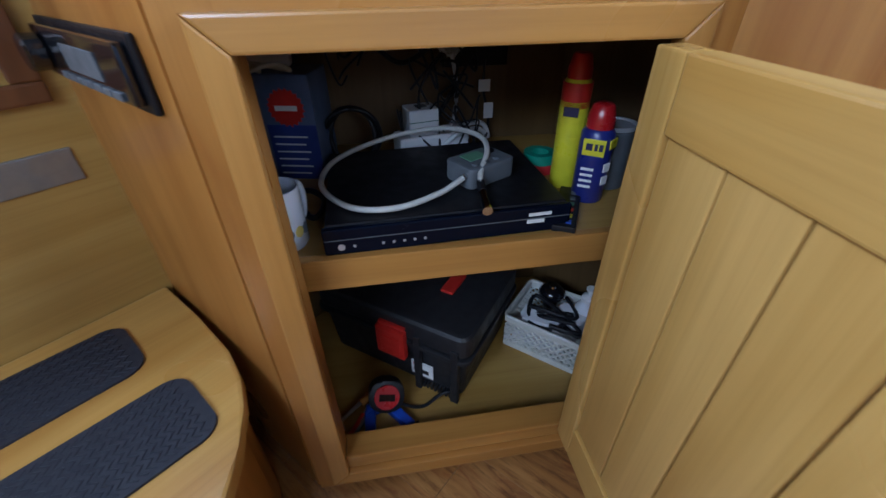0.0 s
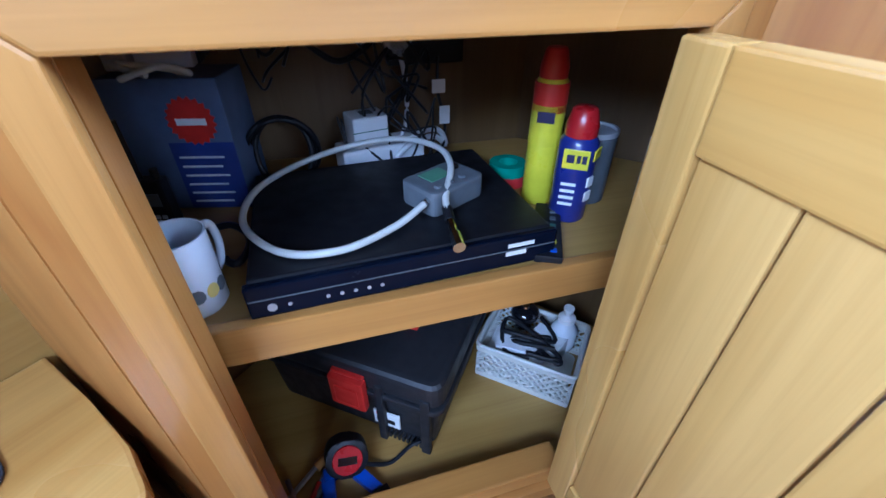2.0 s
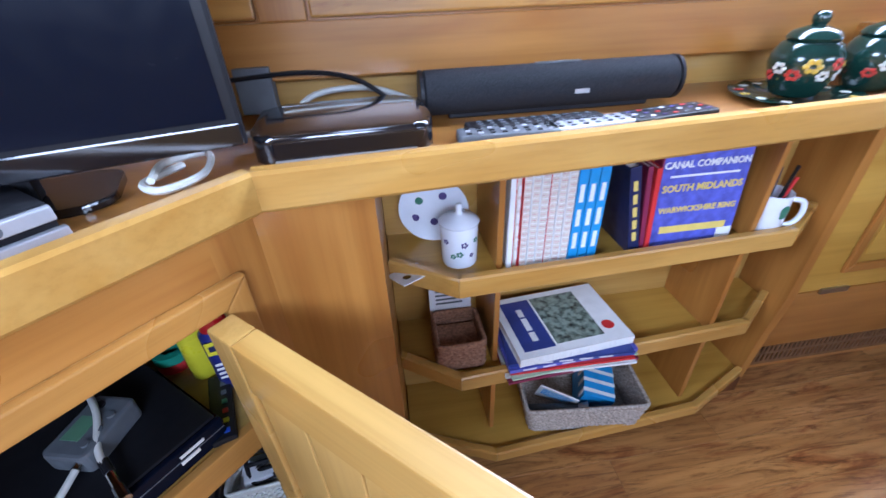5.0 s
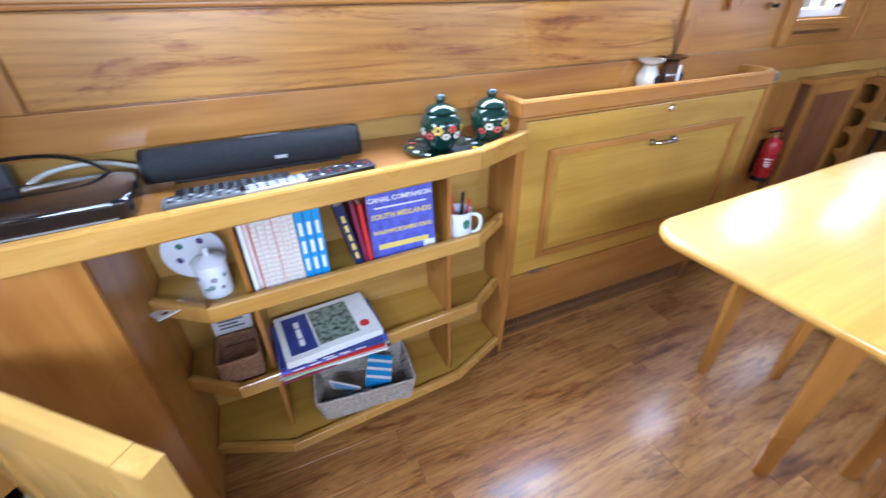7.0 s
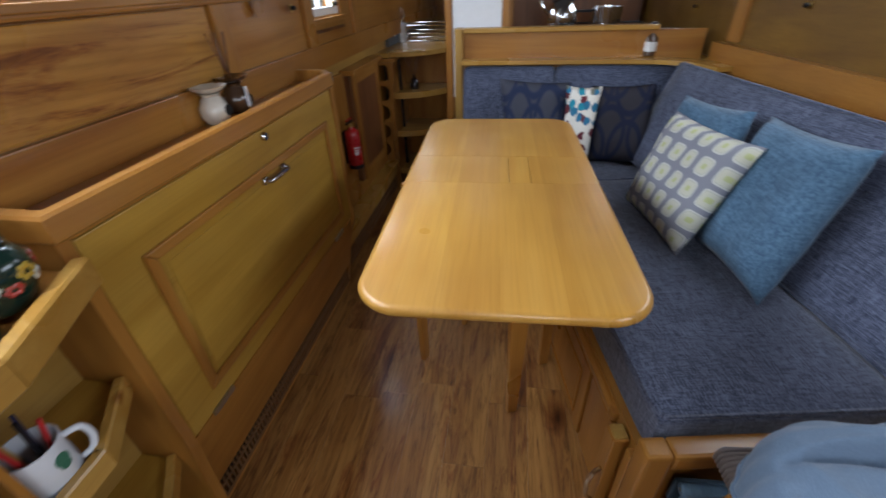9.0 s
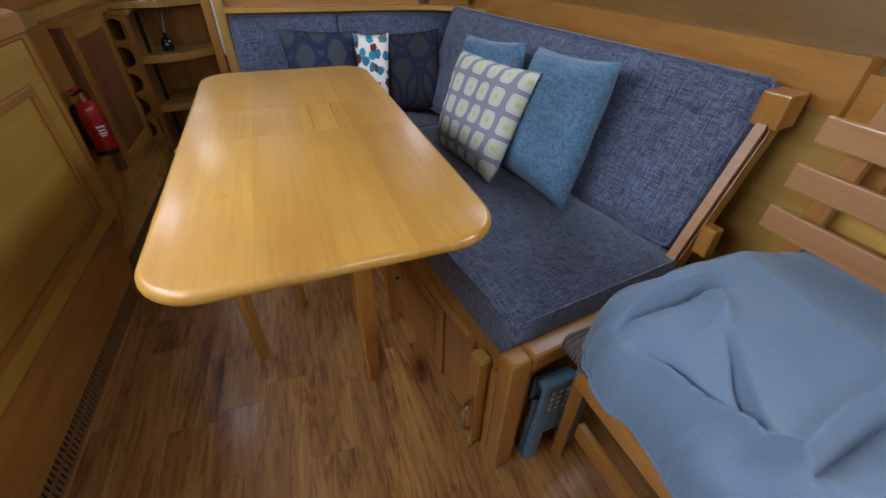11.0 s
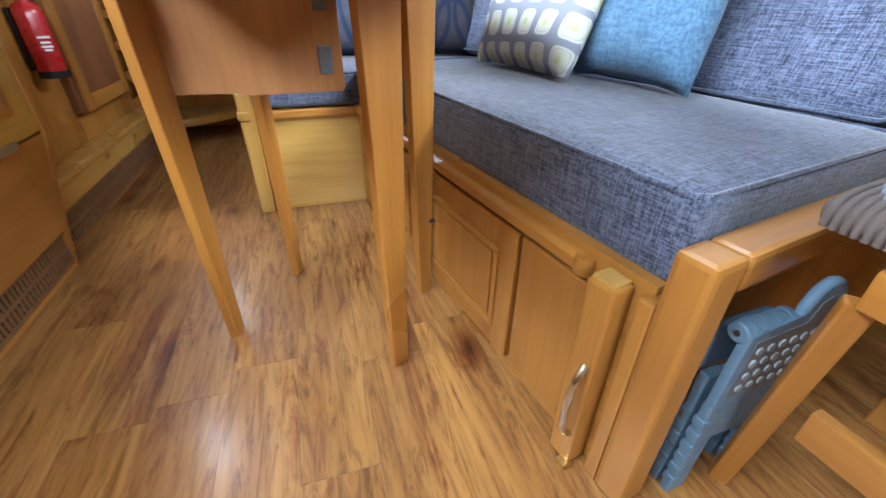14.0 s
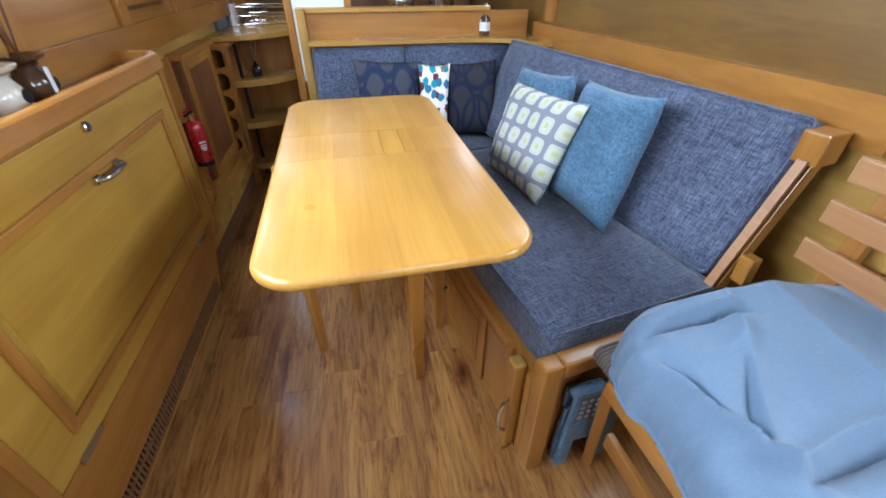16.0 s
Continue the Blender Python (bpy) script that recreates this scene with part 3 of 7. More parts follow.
cup = thing("corner_cupboard", pose(CX, CY, 0, 0, 0, CA), "honey timber corner cupboard standing open on the cabin floor", "cupboard")
cup_inv = pose(CX, CY, 0, 0, 0, CA).inverted()


def cl(x, y):
    q = cup_inv @ Vector((x, y, 0))
    return q.x, q.y


b = box(-0.035, 0.018, 0, 0.02, 0, 0.848)
part("face_stile", b, wood_honey_z, cup)
part("face_stile", box(0.457, 0.516, 0, 0.02, 0, 0.848), wood_honey_z, cup)
part("face_rail", box(0.018, 0.457, 0, 0.02, 0.768, 0.848), wood_honey_x, cup)
part("kick_board", box(0.018, 0.457, 0.004, 0.02, 0, 0.058), wood_honey_x, cup)
part("sill", box(0.018, 0.457, -0.002, 0.046, 0.058, 0.094, 0.004), wood_amber_x, cup, "pale worn cupboard sill")


def mitred(name, x0, x1, z0, z1, w, proud, mats, parent, m, bev=0.003):
    """Four mitred mouldings round a panel that stands upright: outer size x0..x1, z0..z1, face width w."""
    mh, mv = mats
    q = ((x0, z0), (x1, z0), (x1, z1), (x0, z1))
    r = ((x0 + w, z0 + w), (x1 - w, z0 + w), (x1 - w, z1 - w), (x0 + w, z1 - w))
    for i in range(4):
        j = (i + 1) % 4
        part(name, prism([q[i], q[j], r[j], r[i]], 0.0005, proud, bev, None, 2, m @ pose(0, 0, 0, 90, 0, 0)), mv if i % 2 else mh, parent)


mitred("moulding", -0.006, 0.478, 0.028, 0.792, 0.032, 0.015, (wood_amber_x, wood_amber_z), cup, I4)
# inner stop behind the moulding
part("door_stop", box(0.018, 0.026, 0.0, 0.03, 0.094, 0.768), wood_honey_z, cup)
# lining walls of the corner, toned dark to stand for the shade inside
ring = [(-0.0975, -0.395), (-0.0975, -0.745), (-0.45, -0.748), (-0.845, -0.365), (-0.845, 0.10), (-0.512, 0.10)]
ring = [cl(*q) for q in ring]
for (xa, ya), (xb, yb), mat in zip(ring, ring[1:], (wood_lining_shaded,) * 5):
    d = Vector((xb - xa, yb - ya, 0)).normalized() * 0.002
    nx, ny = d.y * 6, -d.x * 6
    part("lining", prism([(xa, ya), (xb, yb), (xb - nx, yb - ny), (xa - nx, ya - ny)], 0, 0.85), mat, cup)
inner = [cl(*q) for q in ((-0.075, -0.39), (-0.08, -0.735), (-0.455, -0.738), (-0.835, -0.36), (-0.835, 0.09), (-0.50, 0.09), (-0.468, -0.045))]
part("base_board", prism([(x, max(0.03, y)) for x, y in inner], 0.03, 0.045), wood_ply, cup, "worn pale plywood cupboard floor")
sh = [(x, max(0.078, y)) for x, y in inner]
part("shelf", prism(sh, 0.468, 0.4845), wood_ply, cup)
part("shelf_lip", box(-0.02, 0.52, 0.06, 0.0775, 0.434, 0.487, 0.003), wood_amber_x, cup, "amber pine shelf edge")

# the plank door, swung open
def plank_door(parent):
    W, T = 0.418, 0.032
    o = part("door", box(0.0, 0.045, 0, T, 0.098, 0.757, 0.003), wood_door, parent, "open ledged door of grooved pale ash boards")
    o.matrix_local = pose(0.417, -0.016, 0, 0, 0, DOOR)
    part("stile", box(W - 0.048, W, 0, T, 0.098, 0.757, 0.003), wood_door, o)
    part("rail", box(0.0455, W - 0.0485, 0, T, 0.682, 0.757, 0.003), wood_ash_x, o)
    part("rail", box(0.0455, W - 0.0485, 0, T, 0.098, 0.172, 0.003), wood_ash_x, o)
    k = 4
    w = (W - 0.0935) / k
    for i in range(k):
        part("board", box(0.0455 + i * w + 0.001, 0.0455 + (i + 1) * w - 0.001, 0.006, T - 0.006, 0.1725, 0.6815, 0.003), wood_door, o)
    for z in (0.20, 0.62):
        h = part("hinge", box(-0.004, 0.004, 0.004, 0.016, z, z + 0.06, 0.001), steel, o)
    return o


DOOR = -90
plank_door(cup)

# return side beside the steps, with the car radio
ret = setting("cupboard_return", prism([(-0.063, -0.40), (-0.063, -0.76), (-0.083, -0.76), (-0.083, -0.40)], 0, 0.848, 0), wood_honey_z, "honey timber side of the corner cupboard", "panel")
radio = thing("car_radio", pose(-0.062, -0.588, 0.739), "black car radio set into the timber side", "radio")
part("bezel", box(0, 0.007, -0.155, 0.155, -0.037, 0.037, 0.003), black_plastic, radio)
part("fascia", box(0.007, 0.018, -0.140, 0.145, -0.028, 0.030, 0.004), black_gloss, radio)
part("display", box(0.018, 0.0195, -0.03, 0.08, -0.012, 0.016, 0.0006), grey_plastic, radio)
for y in (-0.115,):
    part("volume_knob", cyl(0.022, 0.018, 0.04, 24, None, pose(0, y, 0.0, 0, 90, 0), bev=0.003), black_gloss, radio)
for i in range(7):
    part("button", box(0.018, 0.021, -0.07 + i * 0.028, -0.048 + i * 0.028, -0.025, -0.017, 0.001), grey_plastic, radio)

# side panel towards the bookshelf
setting("cupboard_side", prism([(-0.4685, -0.0205), (-0.511, 0.118), (-0.529, 0.113), (-0.4865, -0.0255)], 0, 0.848), wood_honey_z, "honey timber end panel of the cupboard", "panel")
setting("bookshelf_end", box(-0.845, -0.529, 0.101, 0.117, 0, 0.848), wood_honey_z, "honey timber end panel of the bookshelf", "panel")

# ---------------------------------------------------------------- worktop over cupboard and shelves
top = thing("worktop", I4, "honey timber worktop with a raised pale pine lip", "worktop")
edge = [(-0.040, -0.405, 0.846), (-0.478, -0.012, 0.846), (-0.560, 0.908, 0.846), (-0.647, 1.097, 0.846)]
prof = [(-0.018, 0), (0.004, 0), (0.007, 0.004), (0.007, 0.046), (0.003, 0.050), (-0.014, 0.050), (-0.018, 0.047)]
for i in range(3):
    part("lip", strip(edge[i:i + 2], prof), wood_lip if i != 1 else wood_lip_y, top, "pale pine lip with filled nail holes")
part("board", prism([(-0.063, -0.41), (-0.490, -0.028), (-0.578, 0.900), (-0.660, 1.095), (-0.855, 1.095), (-0.855, -0.75), (-0.063, -0.75)], 0.848, 0.866), wood_honey_y, top)

# ---------------------------------------------------------------- bookshelf
shelf = thing("bookshelf", I4, "low honey timber bookshelf with lipped pale shelves", "bookshelf")
LV = []
for z, h, bx, ya, bx2, yb in ((0.568, 0.045, -0.606, 0.243, -0.640, 0.962), (0.304, 0.043, -0.605, 0.245, -0.648, 0.966), (0.050, 0.035, -0.576, 0.326, -0.614, 0.890)):
    xe = bx - 0.088
    pts = [(xe, 0.120), (bx, ya), (bx2, yb), (bx2 - 0.09, 1.097)]
    lv = part("shelf_board", prism([(x - 0.012, y) for x, y in pts] + [(-0.832, 1.097), (-0.832, 0.120)], z + 0.006, z + 0.020), wood_ply_y, shelf)
    LV.append(z + 0.020)
    pr = [(-0.016, 0), (0, 0), (0.003, 0.003), (0.003, h - 0.004), (0, h), (-0.013, h), (-0.016, h - 0.003)]
    for i in range(3):
        part("shelf_lip", strip([(*pts[i], z), (*pts[i + 1], z)], pr), wood_lip_y, shelf, "pale pine shelf lip")
for y in (0.332, 0.872):
    for z0, z1 in ((0.589, 0.852), (0.325, 0.573), (0.071, 0.309)):
        part("divider", box(-0.831, -0.656, y - 0.006, y + 0.006, z0, z1, 0.002), wood_honey_z, shelf)
part("back_panel", box(-0.845, -0.8325, 0.118, 1.098, 0.0, 0.852), wood_ash_y, shelf)
part("plinth", box(-0.71, -0.695, 0.118, 1.098, 0.0, 0.055), wood_dark, shelf)

# ---------------------------------------------------------------- fold-down desk unit
desk = thing("desk_cabinet", pose(-0.69, 0, 0), "pale ash cabinet with a closed fold-down flap and honey timber frame", "cabinet")
for y, foot in ((1.1115, -0.022), (2.1885, -0.082)):
    part("end_panel", prism([(-0.17, 0.0), (foot, 0.0), (foot * 0.5, 0.22), (0.001, 0.36), (0.001, 0.918), (-0.17, 0.918)], -0.0125, 0.0125, 0.002, None, 2, pose(0, y, 0, 90, 0, 0)), wood_honey_z, desk)
flap = part("flap", box(-0.02, -0.003, 1.128, 2.172, 0.372, 0.902, 0.003), wood_ply_y, desk, "pale ash flap with a mitred moulding")
mitred("moulding", 1.216, 2.092, 0.428, 0.813, 0.024, 0.010, (wood_honey_y, wood_honey_z), flap, pose(-0.0035, 0, 0, 0, 0, 90), 0.004)
part("panel_bead", box(-0.003, -0.0012, 1.262, 2.046, 0.474, 0.767, 0.0008), wood_ply_y, flap)
for y in (1.19, 1.98):
    part("flap_hinge", box(-0.003, 0.003, y, y + 0.08, 0.362, 0.378, 0.001), steel, flap, "dull steel butt hinge")
hd = part("handle", tube(smooth_path([(0.0, -0.052, 0), (0.018, -0.046, 0.002), (0.024, 0, 0.004), (0.018, 0.046, 0.002), (0.0, 0.052, 0)], 5), 0.007, 8), chrome, flap, "chrome bow handle")
hd.location = (0.004, 1.690, 0.776)
part("handle_plate", box(-0.002, 0.008, 1.630, 1.652, 0.767, 0.786, 0.002), chrome, flap)
part("handle_plate", box(-0.002, 0.008, 1.728, 1.750, 0.767, 0.786, 0.002), chrome, flap)
part("lock", cyl(0.012, 0, 0.012, 18, None, pose(-0.004, 1.695, 0.884, 0, 90, 0), bev=0.002), chrome, flap, "round chrome lock")
part("lower_panel", prism([(-0.022, 0.369), (-0.004, 0.367), (-0.058, 0.111), (-0.076, 0.113)], -2.172, -1.128, 0.002, None, 2, pose(0, 0, 0, 90, 0, 0)), wood_honey_y, desk, "sloping honey timber panel under the flap")
part("top_rail", box(-0.02, 0.002, 1.124, 2.176, 0.906, 0.922, 0.002), wood_honey_y, desk)
lipz = 0.922
part("ledge_lip", strip([(-0.15, 1.090, lipz), (0.026, 1.090, lipz), (0.028, 2.13, lipz), (-0.010, 2.185, lipz), (-0.13, 2.19, lipz)], [(-0.020, 0), (0.002, 0), (0.007, 0.005), (0.007, 0.042), (0.002, 0.047), (-0.016, 0.047), (-0.020, 0.043)]), wood_honey_y, desk, "rounded honey lip round the ledge")
part("ledge", box(-0.155, 0.008, 1.098, 2.165, 0.9225, 0.932), wood_honey_y, desk)
# black strip stands for the shaded gap behind the ledge
part("back_strip", box(-0.155, -0.140, 1.098, 2.165, 0.9325, 0.945), black_plastic, desk)
catch_ = part("corner_catch", box(-0.012, 0.004, 2.196, 2.214, 0.925, 0.955, 0.003), grey_plastic, desk, "small grey catch at the end of the ledge")


def grille(parent, x, y0, y1, z0, z1):
    """A brown slotted heater grille, its slots cut right through."""
    g = part("grille", box(x - 0.004, x, y0, y1, z0, z0 + 0.012), grey_mix, parent, "brown slotted heater grille")
    part("grille_bar", box(x - 0.004, x, y0, y1, z1 - 0.012, z1), grey_mix, g)
    part("grille_bar", box(x - 0.004, x, y0, y1, (z0 + z1) / 2 - 0.004, (z0 + z1) / 2 + 0.004), grey_mix, g)
    k = int((y1 - y0) / 0.016)
    bb = None
    for i in range(k + 1):
        y = y0 + (y1 - y0) * i / k
        bb = box(x - 0.0045, x - 0.0005, y - 0.0035, y + 0.0035, z0 + 0.01, z1 - 0.01, 0, bb)
    part("grille_slats", bb, grey_mix, g)["kind"] = "stuff"
    # black sheet stands for the shade behind the slots
    part("grille_back", box(x - 0.05, x - 0.04, y0, y1, z0, z1), shade_black, g)


part("plinth", box(-0.11, -0.072, 1.126, 2.174, 0.0, 0.012), wood_honey_y, desk)
grille(desk, -0.072, 1.13, 2.17, 0.012, 0.108)

# ---------------------------------------------------------------- low casing, extinguisher, cabinet and wine rack
low = thing("heater_casing", pose(-0.86, 0, 0), "low pale timber casing with a brown heater grille", "casing")
part("casing_top", box(0, 0.085, 2.14, 3.40, 0.185, 0.205, 0.004), wood_lip_y, low)
part("casing_front", box(0.055, 0.070, 2.14, 3.40, 0.115, 0.184), wood_lip_y, low)
part("plinth", box(0.02, 0.055, 2.14, 3.40, 0.0, 0.012), wood_honey_y, low)
grille(low, 0.064, 2.15, 3.39, 0.013, 0.114)
bx = thing("box_panel", pose(-0.86, 2.15, 0.206), "honey timber upright lining behind the extinguisher", "panel")
part("panel", box(0, 0.014, 0, 1.24, 0, 0.66, 0.002), wood_honey_z, bx)

ext = thing("fire_extinguisher", pose(-0.795, 2.575, 0.44) @ Matrix.Scale(0.9, 4), "small red fire extinguisher hung on the timber lining", "extinguisher")
part("cylinder", lathe([(0.0, 0), (0.036, 0.002), (0.040, 0.012), (0.040, 0.185), (0.034, 0.205), (0.016, 0.218), (0.014, 0.226)], 28), red_paint, ext, smooth=40)
part("base_boot", cyl(0.0415, -0.004, 0.018, 28), black_plastic, ext)
part("label_band", cyl(0.0408, 0.07, 0.125, 28), red_paint, ext)
for i, (z, w) in enumerate(((0.115, 0.034), (0.100, 0.026), (0.088, 0.030), (0.078, 0.02))):
    part("print_line", box(-w / 2, w / 2, -0.0425, -0.0405, z, z + 0.006), paper, ext).rotation_euler = (0, 0, radians(40))
part("valve", cyl(0.014, 0.226, 0.25, 16), brass, ext)
part("lever", box(-0.008, 0.008, -0.06, 0.02, 0.25, 0.257, 0.002), black_plastic, ext)
part("grip", box(-0.008, 0.008, -0.055, 0.01, 0.266, 0.273, 0.002), red_paint, ext)
part("gauge", cyl(0.012, 0.014, 0.022, 16, None, pose(0, 0, 0.238, 0, 90, 0)), brass, ext)
part("bracket", box(-0.05, -0.038, -0.02, 0.02, 0.02, 0.2, 0.002), black_plastic, ext)

cab = thing("slim_cabinet", pose(-0.83, 2.70, 0.30), "slim wall cabinet with a patterned veneer door", "cabinet")
part("carcass", box(-0.04, 0.012, 0, 0.46, 0, 0.55, 0.003), wood_dark, cab)
dr = part("door", box(0.012, 0.022, 0.03, 0.08, 0.0, 0.55, 0.002), wood_honey_z, cab)
part("stile", box(0.012, 0.022, 0.40, 0.45, 0.0, 0.55, 0.002), wood_honey_z, dr)
part("rail", box(0.012, 0.022, 0.0805, 0.3995, 0.50, 0.55, 0.002), wood_honey_y, dr)
part("rail", box(0.012, 0.022, 0.0805, 0.3995, 0.0, 0.05, 0.002), wood_honey_y, dr)
part("veneer_panel", box(0.012, 0.017, 0.0805, 0.3995, 0.0505, 0.4995), wood("burr_veneer", (0.26, 0.11, 0.05), (0.15, 0.06, 0.03), 2, rough=0.35, fine=20), dr)
part("cabinet_top", box(-0.04, 0.045, -0.01, 0.47, 0.551, 0.575, 0.004), wood_honey_y, cab)

rack = thing("wine_rack", pose(-0.855, 3.26, 0), "honey timber wine rack with five round holes", "wine rack")


def holed(w, h, r, t, k=24):
    """A square plate with a round hole right through."""
    m = bmesh.new()
    def sq(a):
        c, s = math.cos(a), math.sin(a)
        q = min(w / 2 / max(1e-6, abs(c)), h / 2 / max(1e-6, abs(s)))
        return c * q, s * q
    ang = [2 * math.pi * (i + 0.5) / k for i in range(k)]
    for i in range(4):
        ang.append(math.atan2((h if i < 2 else -h), (w if i in (0, 3) else -w)) % (2 * math.pi))
    ang = sorted(ang)
    rows = []
    for y in (0, t):
        rows.append([m.verts.new((sq(a)[0], y, sq(a)[1])) for a in ang])
        rows.append([m.verts.new((r * math.cos(a), y, r * math.sin(a))) for a in ang])
    kk = len(ang)
    for i in range(kk):
        j = (i + 1) % kk
        m.faces.new((rows[0][i], rows[0][j], rows[1][j], rows[1][i]))
        m.faces.new((rows[2][i], rows[2][j], rows[3][j], rows[3][i]))
        m.faces.new((rows[1][i], rows[1][j], rows[3][j], rows[3][i]))
        m.faces.new((rows[0][i], rows[0][j], rows[2][j], rows[2][i]))
    return m


for i in range(5):
    z = 0.285 + i * 0.119
    o = part("hole_plate", holed(0.13, 0.119, 0.046, 0.014), wood_honey_z, rack)
    o.location = (0.045 - 0.103 * (0.88 - 0.82) - (4 - i) * 0.011, 0, z)
part("foot_board", box(-0.08, 0.065, 0, 0.014, 0.01, 0.2255), wood_honey_z, rack)
# black sheet stands for the shade behind the bottle holes
part("rack_back", box(-0.10, 0.10, 0.20, 0.21, 0.0, 0.83), shade_black, rack)
part("rack_top", box(-0.06, 0.115, 0, 0.22, 0.8215, 0.84), wood_honey_x, rack)

qs = thing("quadrant_shelves", pose(-0.785, 3.30, 0), "open curved honey timber shelves below the galley worktop", "shelf")


def quarter(z0, z1, r0, r1, a0=0, a1=90, k=14, cx=0.0, cy=0.36):
    pts = [(cx + r1 * math.sin(radians(a)) * 1.0, cy - 0.34 + 0.34 * (1 - math.cos(radians(a)))) for a in [a0 + (a1 - a0) * i / k for i in range(k + 1)]]
    return pts


part("upright", box(-0.012, 0.012, -0.01, 0.36, 0.0, 0.835, 0.003), wood_honey_z, qs)
for z in (0.09, 0.355, 0.60):
    arc = quarter(z, z, 0, 0.37)
    part("shelf_board", prism(arc + [(0.37, 0.38), (0.0, 0.38)], z, z + 0.02), wood_ash_x, qs)
    part("shelf_lip", strip([(x, y, z - 0.004) for x, y in arc], [(-0.012, 0), (0.003, 0), (0.003, 0.036), (-0.012, 0.036)]), wood_lip, qs, "pale curved shelf lip")
part("back_panel", box(0.0, 0.40, 0.381, 0.395, 0.0, 0.835), wood_honey_z, qs)
part("end_post", box(0.365, 0.395, 0.33, 0.38, 0.0, 1.2, 0.004), wood_honey_z, qs)
diff = thing("reed_diffuser", pose(-0.68, 3.50, 0.621), "dark glass reed diffuser on the curved shelf", "diffuser")
part("bottle", lathe([(0, 0), (0.028, 0.0), (0.03, 0.03), (0.022, 0.055), (0.009, 0.07), (0.009, 0.085)], 20), black_gloss, diff, smooth=40)
for i in range(6):
    a = i * 1.05
    part("reed", tube([Vector((0, 0, 0.06)), Vector((0.045 * math.cos(a), 0.03 * math.sin(a), 0.19))], 0.0016, 5), wood_dark, diff)

# ---------------------------------------------------------------- galley beyond
gal = thing("galley_worktop", pose(-0.86, 3.28, 0), "pale edged galley worktop with a dark upstand", "worktop")
part("worktop_board", prism([(0, 0), (0.08, 0)] + [(0.08 + x, y + 0.01) for x, y in quarter(0, 0, 0, 0.37)] + [(0.45, 0.40), (0.45, 1.7), (0, 1.7)], 0.842, 0.868, 0.004), wood_lip, gal)
part("base_front", box(0.42, 0.44, 0.41, 1.7, 0.05, 0.84), wood_honey_z, gal)
part("upstand", box(0.0, 0.02, 0.25, 1.7, 0.869, 0.95), grey_plastic, gal)
rk = thing("dish_rack", pose(-0.62, 3.90, 0.869), "chrome wire dish rack full of cutlery and steel", "dish rack")
bb = None
for i in range(9):
    bb = tube([Vector((-0.16 + i * 0.04, -0.10, 0.0)), Vector((-0.16 + i * 0.04, -0.11, 0.10))], 0.0025, 6, bb)
    bb = tube([Vector((-0.16 + i * 0.04, -0.11, 0.02)), Vector((-0.16 + i * 0.04, 0.12, 0.02))], 0.0025, 6, bb)
part("wires", bb, chrome, rk)
for z in (0.004, 0.05, 0.10):
    part("rim_wire", tube([Vector((-0.17, -0.11, z)), Vector((0.17, -0.11, z)), Vector((0.17, 0.13, z)), Vector((-0.17, 0.13, z))], 0.004, 6, None, True), chrome, rk)
part("cutlery_pot", lathe([(0, 0), (0.045, 0), (0.045, 0.12), (0.041, 0.12), (0.041, 0.006), (0, 0.006)], 20, None, pose(-0.20, -0.09, 0)), steel, rk, smooth=40)
for i in range(8):
    a = i * 0.8
    part("spoon", tube([Vector((-0.20, -0.09, 0.01)), Vector((-0.20 + 0.03 * math.cos(a), -0.09 + 0.03 * math.sin(a), 0.17 + 0.02 * (i % 3)))], 0.004, 6), chrome, rk)
wd = setting("door_1", box(-0.348, -0.1005, 3.012, 3.036, 0.68, 1.90, 0.004), white_paint, "plain white panel door in the galley", "door")
setting("door_frame_1", box(-0.115, -0.065, 4.25, 4.31, 0.0, 1.9, 0.004), wood_honey_z, "honey timber door post", "trim")
setting("galley_post", box(-0.475, -0.43, 4.25, 4.31, 0.0, 1.9, 0.004), wood_honey_z, "honey timber door post", "trim")
setting("galley_back", box(-0.06, 0.88, 4.40, 4.44, 0.0, 1.9), wood_dark, "dark timber back of the galley units", "wall")
hob = thing("cooker_unit", pose(0.45, 3.75, 0), "dark cooker unit with a gas hob in the galley", "cooker")
part("carcass", box(-0.45, 0.40, -0.28, 0.3, 0.0, 0.90, 0.004), wood_dark, hob)
part("hob_top", box(-0.25, 0.35, -0.24, 0.26, 0.901, 0.93, 0.005), black_gloss, hob)
for x in (-0.1, 0.2):
    part("pan_support", tube([Vector((x - 0.1, -0.1, 0.955)), Vector((x + 0.1, -0.1, 0.955)), Vector((x + 0.1, 0.1, 0.955)), Vector((x - 0.1, 0.1, 0.955))], 0.006, 6, None, True), black_plastic, hob)
    part("burner", cyl(0.04, 0.93, 0.95, 20), black_plastic, hob).location = (x, 0, 0)
ket = thing("kettle", pose(0.25, 3.72, 0.962), "polished steel kettle on the hob", "kettle")
part("body", lathe([(0, 0), (0.085, 0), (0.092, 0.02), (0.085, 0.08), (0.05, 0.13), (0.02, 0.145), (0, 0.147)], 28), chrome, ket, smooth=50)
part("spout", tube(smooth_path([(-0.07, 0, 0.05), (-0.12, 0, 0.09), (-0.14, 0, 0.13)], 5), 0.012, 8), chrome, ket)
part("handle", tube(smooth_path([(-0.06, 0, 0.12), (-0.05, 0, 0.2), (0.05, 0, 0.2), (0.06, 0, 0.12)], 6), 0.008, 8), black_plastic, ket)
part("lid_knob", cyl(0.012, 0.147, 0.17, 14, bev=0.003), black_plastic, ket)
pan = thing("saucepan", pose(0.52, 3.75, 0.962), "black and chrome saucepan on the hob", "pan")
